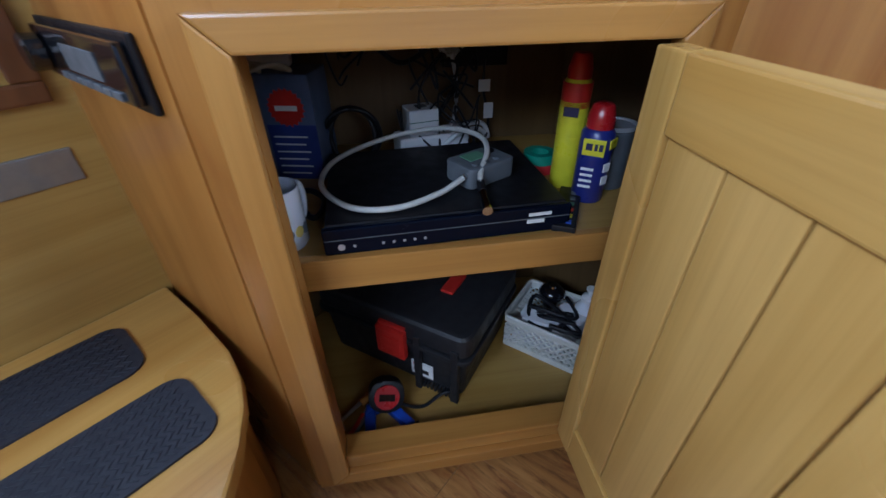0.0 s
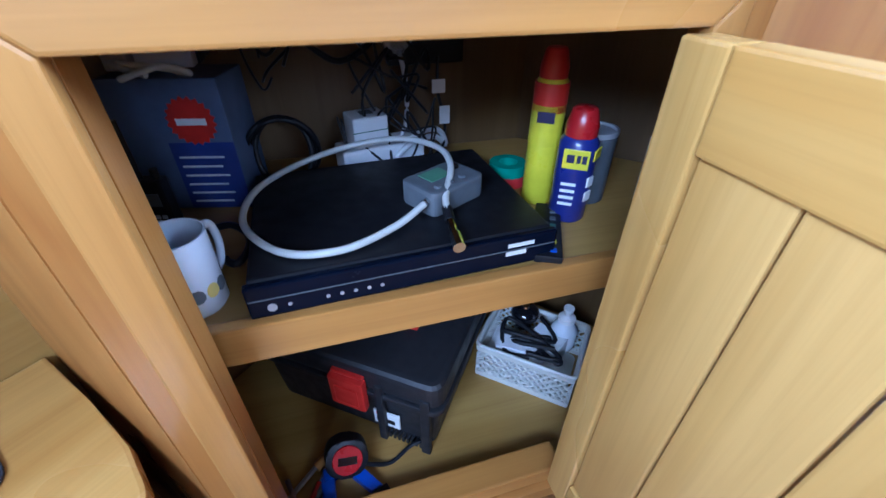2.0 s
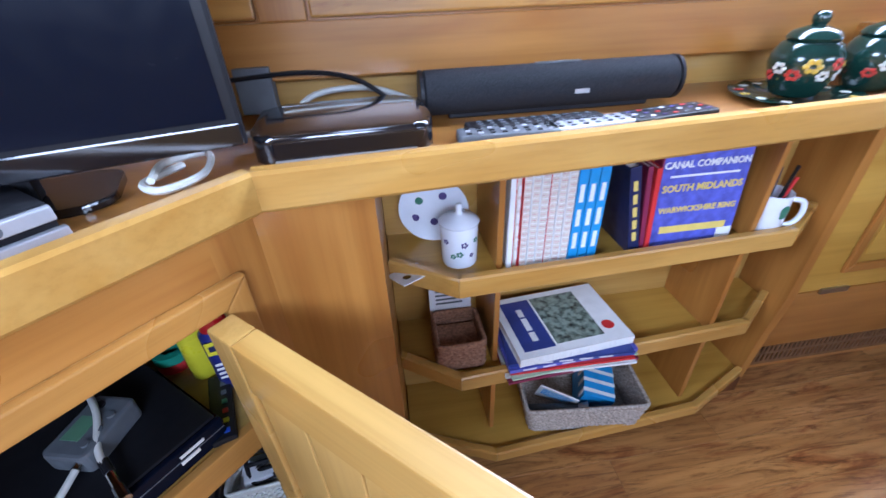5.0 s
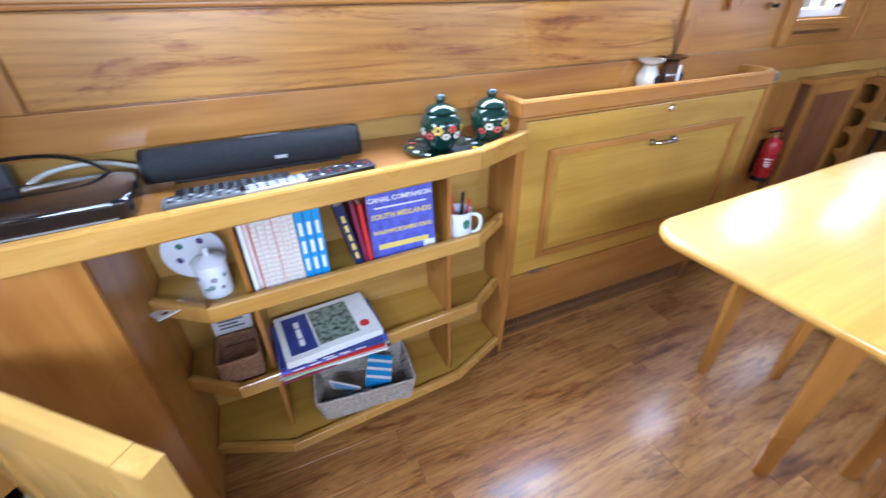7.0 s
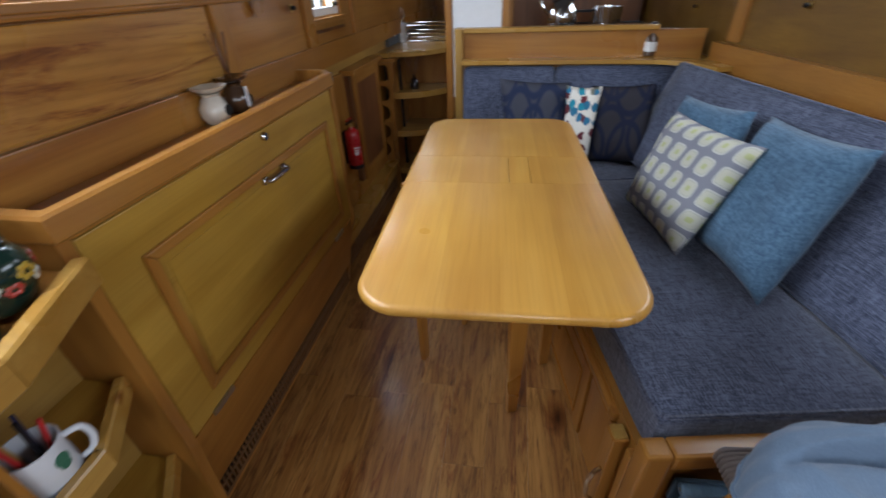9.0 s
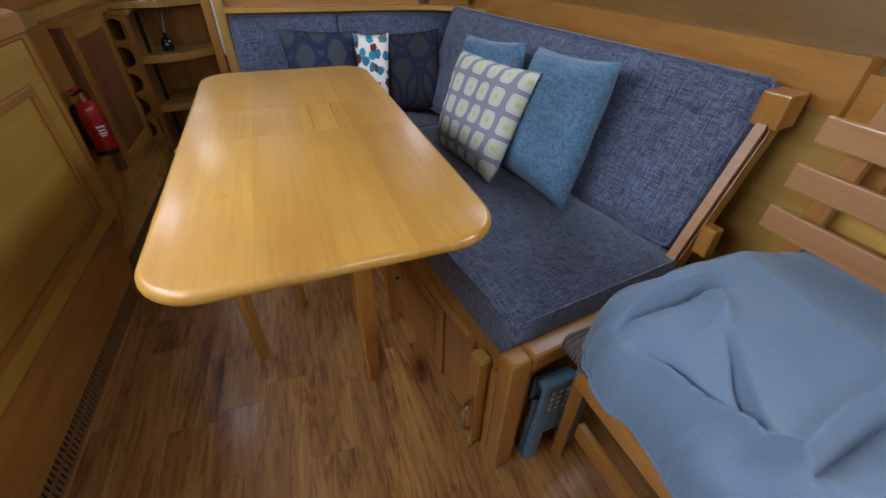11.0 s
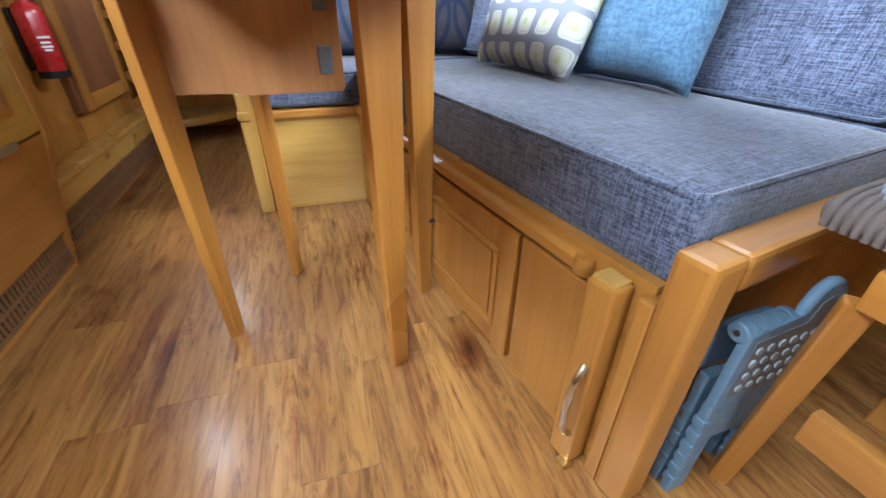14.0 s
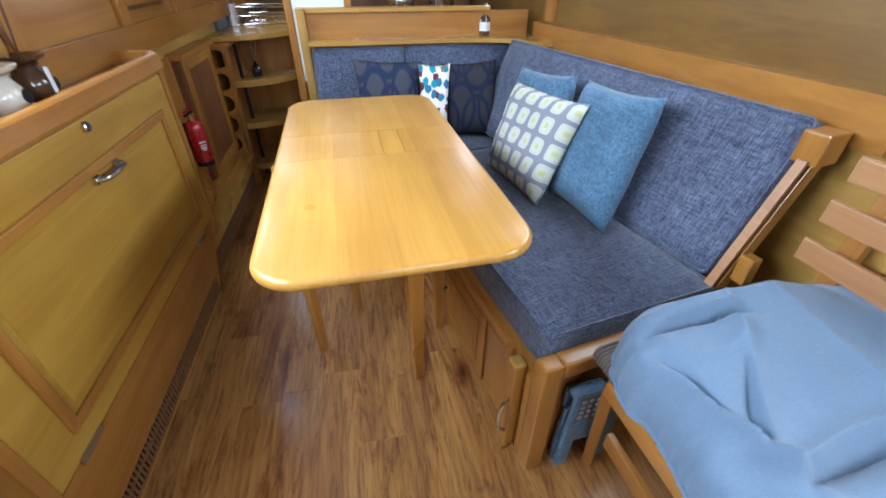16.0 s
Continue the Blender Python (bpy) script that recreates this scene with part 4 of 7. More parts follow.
part("body", lathe([(0, 0), (0.09, 0), (0.095, 0.09), (0.09, 0.09), (0.085, 0.006), (0, 0.006)], 28), chrome, pan, smooth=50)
part("handle", box(-0.22, -0.09, -0.012, 0.012, 0.06, 0.075, 0.004), black_plastic, pan)

# ---------------------------------------------------------------- partition behind the L seat
prt = thing("partition", pose(0, 2.93, 0), "honey timber half-height partition with a pale cap and ledge", "partition")
part("end_post", box(-0.325, -0.285, -0.02, 0.06, 0.0, 1.022, 0.005), wood_ash_z, prt)
part("board", box(-0.285, 0.83, 0.01, 0.03, 0.0, 1.0), wood_honey_x, prt)
part("cap", box(-0.284, 0.62, -0.012, 0.05, 1.0, 1.022, 0.005), wood_lip, prt)
arc = [(-0.284, -0.075), (0.40, -0.075), (0.56, -0.09), (0.67, -0.125), (0.745, -0.19), (0.79, -0.30)]
arc = [(v.x, v.y, 0.868) for v in smooth_path([(x, y, 0) for x, y in arc], 5)]
part("ledge", strip(arc[::-1], [(-0.0, 0), (0.105, 0), (0.105, 0.018), (0.0, 0.018)][::-1]), wood_lip, prt, "curved pale ledge above the seat backs")
oil = thing("bottle", pose(0.60, 2.955, 0.888), "small dark bottle with a paper label on the ledge", "bottle")
part("glass", lathe([(0, 0), (0.03, 0), (0.032, 0.01), (0.032, 0.075), (0.012, 0.10), (0.012, 0.125)], 20), brown_glaze, oil, smooth=40)
part("label", cyl(0.0325, 0.02, 0.06, 20), paper, oil)
part("cap", cyl(0.014, 0.125, 0.14, 14), black_plastic, oil)
# ---------------------------------------------------------------- L-shaped settee
SA = 10.0
SM = pose(0.293, 1.190, 0, 0, 0, SA)
sofa = thing("settee", SM, "built-in honey timber settee base with panelled doors", "settee")
part("end_post", box(-0.018, 0.036, -0.012, 0.036, 0.0, 0.432, 0.008), wood_honey_z, sofa)
part("end_rail", box(0.0365, 0.60, -0.012, 0.036, 0.385, 0.432, 0.008), wood_honey_x, sofa)
part("end_panel", box(0.0365, 0.60, 0.024, 0.036, 0.0, 0.3845, 0.002), wood_honey_z, sofa)
part("corner_post", box(-0.016, 0.02, 0.0365, 0.060, 0.0, 0.352, 0.004), wood_honey_z, sofa)
pull = part("pull_out_post", box(-0.038, 0.0, 0.075, 0.118, 0.005, 0.352, 0.005), wood_honey_z, sofa, "honey post of the pull-out bed frame")
part("pad", box(-0.034, -0.004, 0.079, 0.114, 0.352, 0.358, 0.001), wood_ash_x, pull)
part("strap_handle", tube(smooth_path([(-0.040, 0.085, 0.075), (-0.058, 0.083, 0.10), (-0.064, 0.082, 0.15), (-0.058, 0.083, 0.20), (-0.040, 0.085, 0.225)], 5), 0.006, 8), chrome, pull, "chrome bow handle")
part("wheel_tab", box(-0.05, -0.03, 0.07, 0.09, 0.001, 0.012, 0.002), brass, pull)
part("front_frame", box(0.002, 0.02, 0.05, 1.30, 0.0, 0.365), wood_honey_y, sofa)
part("front_rail", strip([(0.0, 1.30, 0.322), (0.0, 0.16, 0.322)], [(-0.018, 0), (0.008, 0), (0.014, 0.006), (0.014, 0.022), (0.006, 0.030), (-0.018, 0.030)]), wood_honey_y, sofa, "rounded honey rail under the cushion")
part("rail_nose", lathe([(0, 0), (0.015, 0.0), (0.017, 0.015), (0.015, 0.028), (0, 0.030)], 18, None, pose(-0.001, 0.158, 0.322)), wood_honey_y, sofa, smooth=50)


def sofa_door(y0, y1):
    d = part("door", box(-0.012, 0.0015, y0, y1, 0.03, 0.315, 0.003), wood_honey_z, sofa, "panelled honey timber locker door")
    m = 0.045
    for a, b_, c, e, mt in ((y0 + m, y1 - m, 0.255, 0.268, wood_honey_y), (y0 + m, y1 - m, 0.077, 0.09, wood_honey_y),
                            (y0 + m, y0 + m + 0.013, 0.09, 0.255, wood_honey_z), (y1 - m - 0.013, y1 - m, 0.09, 0.255, wood_honey_z)):
        part("moulding", box(-0.018, -0.0115, a, b_, c, e, 0.004), mt, d)
    part("panel", box(-0.015, -0.0115, y0 + m + 0.02, y1 - m - 0.02, 0.098, 0.247, 0.003), wood_honey_z, d)
    return d


part("door", box(-0.010, 0.0015, 0.135, 0.285, 0.03, 0.315, 0.003), wood_honey_z, sofa, "plain honey timber locker door")
d = sofa_door(0.297, 0.70)
part("handle", tube(smooth_path([(-0.012, 0.655, 0.20), (-0.032, 0.65, 0.20), (-0.032, 0.61, 0.20), (-0.012, 0.605, 0.20)], 4), 0.005, 8), black_plastic, d, "dark bow handle")
sofa_door(0.712, 1.10)
part("back_board", box(0.56, 0.575, 0.0, 1.62, 0.0, 0.44), wood_ash_y, sofa)
# leaning end upright with layered ply edge
upr = part("back_upright", prism([(0.535, 0.40), (0.58, 0.40), (0.765, 0.87), (0.72, 0.87)], -0.080, -0.050, 0.002, None, 2, pose(0, 0, 0, 90, 0, 0)), wood_honey_z, sofa, "leaning honey upright with a ply edge")
for i in range(4):
    part("ply_edge", prism([(0.524 + i * 0.0028, 0.44), (0.5266 + i * 0.0028, 0.44), (0.6726 + i * 0.0028, 0.81), (0.670 + i * 0.0028, 0.81)], -0.076, -0.052, 0, None, 2, pose(0, 0, 0, 90, 0, 0)), wood_dark if i % 2 else wood_slat, upr)
part("upright_cap", box(0.675, 0.752, 0.035, 0.095, 0.800, 0.876, 0.005), wood_honey_z, sofa)
part("peg", box(0.585, 0.622, 0.010, 0.048, 0.49, 0.57, 0.006), wood_honey_z, sofa)


def piped(name, bm, pts, label, m=SM, cloth=None):
    o = thing(name, m, label, "cushion", "settee cushions")
    part("cover", bm, cloth or sofa_cloth, o, smooth=60)
    part("piping", tube([Vector(p) for p in pts], 0.0042, 6, None, True), sofa_cloth, o, smooth=60)
    return o


def rim(x0, x1, y0, y1, z, r=0.02, k=4):
    return [(x, y, z) for x, y in rounded(x1 - x0, y1 - y0, r, k, (x0 + x1) / 2, (y0 + y1) / 2)]


piped("seat_cushion", slab(0.02, 0.555, 0.045, 1.20, 0.354, 0.476, 0.016, 0.008, 16), rim(0.024, 0.551, 0.049, 1.196, 0.472), "long blue-grey tweed seat cushion on the settee base")
LB = thing("corner_bench", I4, "pale ash locker base of the far seat", "settee")
part("front_panel", box(-0.235, 0.19, 2.39, 2.405, 0.0, 0.315, 0.002), wood_ash_x, LB)
part("front_rail", box(-0.255, 0.20, 2.375, 2.40, 0.3155, 0.345, 0.008), wood_honey_x, LB)
part("end_post", box(-0.285, -0.24, 2.372, 2.412, 0.0, 0.40, 0.005), wood_ash_z, LB)
part("end_panel", box(-0.262, -0.247, 2.413, 2.93, 0.0, 0.345), wood_honey_z, LB)
part("rail_end", cyl(0.022, 0.318, 0.346, 18, None, pose(-0.27, 2.385, 0), bev=0.004), wood_ash_z, LB)
piped("seat_cushion", slab(-0.24, 0.74, 2.375, 2.82, 0.347, 0.452, 0.016, 0.006, 12), rim(-0.236, 0.736, 2.379, 2.816, 0.448), "blue-grey tweed seat cushion on the far seat", I4)


def back_cushion(m, w, h, t, buttons, label):
    o = thing("back_cushion", m, label, "cushion", "settee cushions")
    b0 = slab(0, w, -t, 0, 0, h, 0.022, 0.0, 14)
    for v in b0.verts:
        for bx_, bz in buttons:
            q = math.hypot(v.co.x - bx_, v.co.z - bz)
            if v.co.y < -t * 0.5:
                v.co.y += 0.012 * math.exp(-(q / 0.035) ** 2)
    part("cover", b0, sofa_cloth, o, smooth=60)
    part("piping", tube([Vector((x, -t + 0.004, z)) for x, z in rounded(w - 0.01, h - 0.01, 0.02, 4, w / 2, h / 2)], 0.0042, 6, None, True), sofa_cloth, o, smooth=60)
    for bx_, bz in buttons:
        part("button", lathe([(0, 0.006), (0.008, 0.005), (0.011, 0.0), (0.008, -0.004)], 14, None, pose(bx_, -t + 0.008, bz, 90, 0, 0)), sofa_cloth, o, smooth=60)
    return o


# right side: one long cushion that leans back against the hull lining
lean, w = 23, 1.38
m = SM @ pose(0.612, 0.085, 0, 0, 0, 2.5) @ pose(0, w, 0.452, 0, 0, -90) @ pose(0, 0, 0, -lean, 0, 0)
back_cushion(m, w, 0.45, 0.078, [(w - 0.36, 0.29), (w - 0.34, 0.15), (w - 0.95, 0.27)], "long buttoned blue-grey tweed back cushion leaning on the settee back")
for x0, w in ((-0.275, 0.445), (0.173, 0.56)):
    m = pose(x0, 2.905, 0.44, -8, 0, 0)
    back_cushion(m, w, 0.41, 0.09, [(w * 0.35, 0.26)], "blue-grey tweed back cushion on the far seat")


# scatter cushions
def pattern_squares(name):
    """Grey cotton printed with pale rounded tiles and a yellow-green burst in each."""
    m, n, l, b = material(name, 0.9, spec=0.2)
    uv = n.new("ShaderNodeUVMap")
    mp = n.new("ShaderNodeMapping")
    mp.inputs["Scale"].default_value = (6, 5, 1)
    l.new(uv.outputs[0], mp.inputs[0])
    fr = n.new("ShaderNodeVectorMath")
    fr.operation = "FRACTION"
    l.new(mp.outputs[0], fr.inputs[0])
    sub = n.new("ShaderNodeVectorMath")
    sub.operation = "SUBTRACT"
    sub.inputs[1].default_value = (0.5, 0.5, 0)
    l.new(fr.outputs[0], sub.inputs[0])
    sep = n.new("ShaderNodeSeparateXYZ")
    l.new(sub.outputs[0], sep.inputs[0])
    p4 = []
    for i in (0, 1):
        a = n.new("ShaderNodeMath")
        a.operation = "MULTIPLY"
        a.inputs[1].default_value = (2.75, 2.45)[i]
        l.new(sep.outputs[i], a.inputs[0])
        a2 = n.new("ShaderNodeMath")
        a2.operation = "POWER"
        a2.inputs[1].default_value = 4
        l.new(a.outputs[0], a2.inputs[0])
        p4.append(a2)
    s = n.new("ShaderNodeMath")
    l.new(p4[0].outputs[0], s.inputs[0])
    l.new(p4[1].outputs[0], s.inputs[1])
    r = ramp(n, [(0.0, (0.42, 0.45, 0.22)), (0.012, (0.50, 0.50, 0.40)), (0.28, (0.50, 0.50, 0.43)), (0.34, (0.34, 0.36, 0.28)),
                 (0.44, (0.52, 0.52, 0.48)), (0.80, (0.50, 0.50, 0.47)), (0.95, (0.22, 0.23, 0.27))])
    l.new(s.outputs[0], r.inputs[0])
    l.new(r.outputs[0], b.inputs["Base Color"])
    return m


def pattern_cells(name, stops, scale, metric="EUCLIDEAN", feature="F1"):
    m, n, l, b = material(name, 0.9, spec=0.2)
    uv = n.new("ShaderNodeUVMap")
    mp = n.new("ShaderNodeMapping")
    mp.inputs["Scale"].default_value = scale
    l.new(uv.outputs[0], mp.inputs[0])
    v = n.new("ShaderNodeTexVoronoi")
    v.voronoi_dimensions, v.feature = "2D", feature
    v.inputs["Scale"].default_value = 1.0
    l.new(mp.outputs[0], v.inputs["Vector"])
    return m, n, l, b, v


def pattern_leaves(name):
    m, n, l, b, v = pattern_cells(name, None, (3.4, 7.5, 1))
    mp = v.inputs["Vector"].links[0].from_node
    mp.inputs["Rotation"].default_value = (0, 0, 0.6)
    wob = node(n, "TexNoise", Scale=2.2, Detail=1.0)
    l.new(mp.outputs[0], wob.inputs["Vector"])
    v_in = mix_color(n, l, "ADD", 0.55, mp.outputs[0], wob.outputs[1])
    l.new(v_in, v.inputs["Vector"])
    inside = ramp(n, [(0.0, (1, 1, 1)), (0.40, (1, 1, 1)), (0.43, (0, 0, 0))])
    l.new(v.outputs["Distance"], inside.inputs[0])
    hue = ramp(n, [(0.0, (0.03, 0.16, 0.28)), (0.3, (0.13, 0.03, 0.04)), (0.5, (0.02, 0.25, 0.35)), (0.7, (0.16, 0.17, 0.14)), (0.85, (0.70, 0.68, 0.62))])
    hue.color_ramp.interpolation = "CONSTANT"
    sep = n.new("ShaderNodeSeparateColor")
    l.new(v.outputs["Color"], sep.inputs[0])
    l.new(sep.outputs[0], hue.inputs[0])
    c = mix_color(n, l, "MIX", inside.outputs[0], (0.70, 0.68, 0.62), hue.outputs[0])
    l.new(c, b.inputs["Base Color"])
    return m


def pattern_rings(name, base, line, sx, sy):
    """Dark cloth with looping outline rings."""
    m, n, l, b = material(name, 0.9, spec=0.2)
    uv = n.new("ShaderNodeUVMap")
    outs = []
    for off in (0.0, 0.5):
        mp = n.new("ShaderNodeMapping")
        mp.inputs["Scale"].default_value = (sx, sy, 1)
        mp.inputs["Location"].default_value = (off, off * 0.5, 0)
        l.new(uv.outputs[0], mp.inputs[0])
        fr = n.new("ShaderNodeVectorMath")
        fr.operation = "FRACTION"
        l.new(mp.outputs[0], fr.inputs[0])
        dist = n.new("ShaderNodeVectorMath")
        dist.operation = "DISTANCE"
        dist.inputs[1].default_value = (0.5, 0.5, 0)
        l.new(fr.outputs[0], dist.inputs[0])
        r = ramp(n, [(0.36, (0, 0, 0)), (0.40, (1, 1, 1)), (0.46, (1, 1, 1)), (0.50, (0, 0, 0))])
        l.new(dist.outputs["Value"], r.inputs[0])
        outs.append(r.outputs[0])
    both = mix_color(n, l, "LIGHTEN", 1.0, outs[0], outs[1])
    c = mix_color(n, l, "MIX", both, base, line)
    l.new(c, b.inputs["Base Color"])
    return m


def scatter(corners, thick, mat, label, pipe=None):
    a, b_, c, d_ = [Vector(q) for q in corners]
    base = (a + b_) / 2
    o = thing("scatter_cushion", Matrix.Translation(base), label, "cushion", "scatter cushions")
    bm = pillow(a - base, b_ - base, c - base, d_ - base, thick)
    uvl = bm.loops.layers.uv.new("UVMap")
    ex, ey = (b_ - a), (d_ - a)
    for f in bm.faces:
        for lp in f.loops:
            q = lp.vert.co - (a - base)
            lp[uvl].uv = (q.dot(ex) / ex.length_squared, q.dot(ey) / ey.length_squared)
    part("cover", bm, mat, o, smooth=80)
    if pipe:
        part("piping", tube([Vector(q) - base for q in (a, b_, c, d_)], 0.004, 6, None, True), pipe, o)
    return o


scatter([(0.634, 1.602, 0.490), (0.589, 1.925, 0.490), (0.735, 2.040, 0.856), (0.782, 1.680, 0.880)], 0.12, teal_cloth, "square teal chenille cushion leaning on the settee back")
scatter([(0.498, 1.815, 0.490), (0.430, 2.205, 0.490), (0.535, 2.220, 0.822), (0.655, 1.865, 0.818)], 0.10, pattern_squares("tile_print"), "grey cotton cushion printed with pale tile shapes")
scatter([(0.615, 1.99, 0.490), (0.53, 2.32, 0.478), (0.59, 2.33, 0.850), (0.68, 2.02, 0.872)], 0.09, teal_cloth, "teal chenille cushion behind the printed one")
scatter([(-0.06, 2.70, 0.458), (0.25, 2.71, 0.458), (0.245, 2.79, 0.80), (-0.092, 2.79, 0.820)], 0.10, pattern_rings("loop_print", (0.060, 0.064, 0.085), (0.022, 0.032, 0.072), 2.3, 1.1), "charcoal cushion with navy looping lines")
scatter([(0.215, 2.62, 0.458), (0.335, 2.60, 0.458), (0.372, 2.71, 0.80), (0.215, 2.715, 0.804)], 0.08, pattern_leaves("leaf_print"), "narrow white cushion printed with teal and plum leaves")
scatter([(0.34, 2.67, 0.458), (0.60, 2.62, 0.458), (0.612, 2.745, 0.805), (0.335, 2.77, 0.79)], 0.10, pattern_rings("trellis_print", (0.038, 0.036, 0.044), (0.016, 0.020, 0.044), 1.7, 1.3), "black cushion with a faint navy trellis")

# ---------------------------------------------------------------- table
TM = pose(-0.046, 1.741, 0, 0, 0, 2.4)
table = thing("dining_table", TM, "varnished beech folding table with rounded corners", "table")
TZ = 0.77
W, L = 0.524, 1.112
def cap_outline(y_end, sign, y_cut):
    pts = [(W / 2, y_cut), ] if sign > 0 else [(-W / 2, y_cut)]
    r, k = 0.088, 8
    cx, cy = W / 2 - r, abs(y_end) - r
    out = []
    for i in range(k + 1):
        a = radians(90 * i / k)
        out.append((cx + r * math.cos(a), cy + r * math.sin(a)))
    for i in range(k + 1):
        a = radians(90 + 90 * i / k)
        out.append((-cx + r * math.cos(a), cy + r * math.sin(a)))
    out = out + [(-W / 2, 0), (W / 2, 0)]
    return out


near = [(-x, -y) for x, y in cap_outline(L / 2, 1, 0)]
YS, YF = -0.046, 0.148
part("leaf", bullnose([(x, y if y < -0.01 else YS - 0.0006) for x, y in near], TZ - 0.026, TZ, YS - 0.0006), wood_table, table, "near beech leaf", 40)
far = cap_outline(L / 2, 1, 0)
part("leaf", bullnose([(x, y if y > 0.01 else YF) for x, y in far], TZ - 0.026, TZ, YF), wood_table, table, "", 40)


def across_board(x0, x1, round_left, round_right, drop):
    """One board of the middle section, its outer edge rounded like the leaves."""
    h, top = 0.013, TZ - drop
    pro = []
    for side, x, rnd in ((1, x1, round_right), (-1, x0, round_left)):
        arcs = [radians(-90 + 180 * j / 8) for j in range(9)] if rnd else [radians(-90), radians(90)]
        pts = [(x - side * (h * 0.95 * (1 - math.cos(a)) if rnd else 0.0), top - h + h * math.sin(a)) for a in arcs]
        pro += pts if side > 0 else pts[::-1]
    part("middle_board", prism(pro, -YF + 0.0006, -(YS + 0.0006), 0, None, 2, pose(0, 0, 0, 90, 0, 0)), wood_table, table, "", 40)


across_board(-W / 2, 0.0238, True, False, 0.0002)
across_board(0.0250, 0.0818, False, False, 0.0004)
across_board(0.0830, W / 2, False, True, 0.0002)
tinv = TM.inverted()


def leg(x, y, ang, w_top=0.075, w_foot=0.034):
    q = tinv @ Vector((x, y, 0))
    bm = prism([(-w_foot / 2, 0.0), (w_foot / 2, 0.0), (w_top / 2, TZ - 0.025), (-w_top / 2, TZ - 0.025)], -0.010, 0.010, 0.003, None, 2, pose(0, 0, 0, 90, 0, 0))
    o = part("leg", bm, wood_honey_z, table)
    o.location = (q.x, q.y, 0)
    o.rotation_euler = (0, 0, radians(ang))
    part("foot_pad", box(-w_foot / 2 + 0.004, w_foot / 2 - 0.004, -0.008, 0.008, 0.0, 0.003), rubber, o)
    return o


leg(-0.303, 1.752, 70)
leg(0.030, 1.560, 25)
leg(-0.170, 1.962, 70, 0.06)
leg(0.143, 1.782, 25)
q = tinv @ Vector((-0.31, 1.79, 0))
pn = part("drop_panel", prism([(0, 0.505), (0.12, 0.505), (0.135, 0.498), (0.305, 0.498), (0.31, 0.505), (0.31, 0.744), (0, 0.744)], -0.01, 0.01, 0.002, None, 2, pose(0, 0, 0, 90, 0, 0)), wood_pink, table, "pinkish beech drop panel under the top")
pn.location = (q.x, q.y, 0)
pn2 = part("drop_panel", box(0.0, 0.07, -0.01, 0.01, 0.512, 0.744, 0.002), wood_pink, table)
q = tinv @ Vector((0.045, 1.80, 0))
pn2.location = (q.x, q.y, 0)
for z in (0.53, 0.63):
    part("hinge", box(0.268, 0.292, -0.014, -0.0105, z, z + 0.046, 0.001), grey_plastic, pn, "dull grey hinge")

# ---------------------------------------------------------------- chair with cushion and throw
chair = thing("slatted_chair", pose(0.393, 1.122, 0, 0, 0, 4), "folding beech chair with a slatted back beside the settee", "chair")
CD, CWD = 0.49, 0.44
part("front_rail", box(0.0, 0.028, -CWD, 0.0, 0.402, 0.446, 0.004), wood_honey_y, chair)
part("back_rail", box(CD - 0.028, CD, -CWD, 0.0, 0.402, 0.446, 0.004), wood_honey_y, chair)
part("side_rail", box(0.0285, CD - 0.0285, -0.03, -0.002, 0.402, 0.446, 0.004), wood_honey_x, chair)
part("side_rail", box(0.0285, CD - 0.0285, -CWD + 0.002, -CWD + 0.03, 0.402, 0.446, 0.004), wood_honey_x, chair)
for i in range(5):
    part("seat_slat", box(0.006 + i * 0.099, 0.09 + i * 0.099, -CWD + 0.005, -0.005, 0.4465, 0.458, 0.003), wood_slat, chair)


def beam(a, b_, w, t, mat, name, parent, label=""):
    """A straight batten from a to b with a rectangular section."""
    a, b_ = Vector(a), Vector(b_)
    d = b_ - a
    o = part(name, box(-w / 2, w / 2, -t / 2, t / 2, 0, d.length, 0.004), mat, parent, label)
    o.matrix_local = Matrix.Translation(a) @ d.to_track_quat("Z", "Y").to_matrix().to_4x4()
    return o


for y in (0.002, -CWD - 0.002):
    beam((0.078, y + (0.042 if y > -0.1 else 0.0), 0.0), (0.020, y, 0.402), 0.028, 0.018, wood_honey_z, "leg", chair)
    beam((CD - 0.06, y, 0.0), (CD + 0.06, y, 0.93), 0.04, 0.026, wood_honey_z, "leg", chair)
part("stretcher", box(0.046, 0.064, -CWD + 0.009, -0.0095, 0.19, 0.240, 0.003), wood_honey_y, chair)
part("stretcher", box(CD - 0.05, CD - 0.032, -CWD + 0.009, -0.0095, 0.19, 0.240, 0.003), wood_honey_y, chair)
for i, z in enumerate((0.655, 0.745, 0.835)):
    x = CD - 0.06 + 0.12 * z / 0.93 - 0.055
    part("back_slat", box(x - 0.006, x + 0.006, -CWD, 0.06, z, z + 0.052, 0.004), wood_slat, chair, "pinkish beech back slat")
fold = thing("folded_chair", pose(0.89, 1.085, 0, 0, 0, 4), "second folding chair of yellow timber leaning against the cabin side", "chair")
for y in (0.05, -0.38):
    beam((0.0, y, 0.0), (0.12, y, 0.92), 0.04, 0.024, wood_honey_z, "leg", fold)
for z, mt in ((0.84, wood_honey_y), (0.66, wood_lip_y), (0.50, wood_lip_y)):
    part("slat", box(0.075 * z / 0.6 - 0.01, 0.075 * z / 0.6 + 0.008, -0.40, 0.07, z, z + 0.055, 0.006), mt, fold)

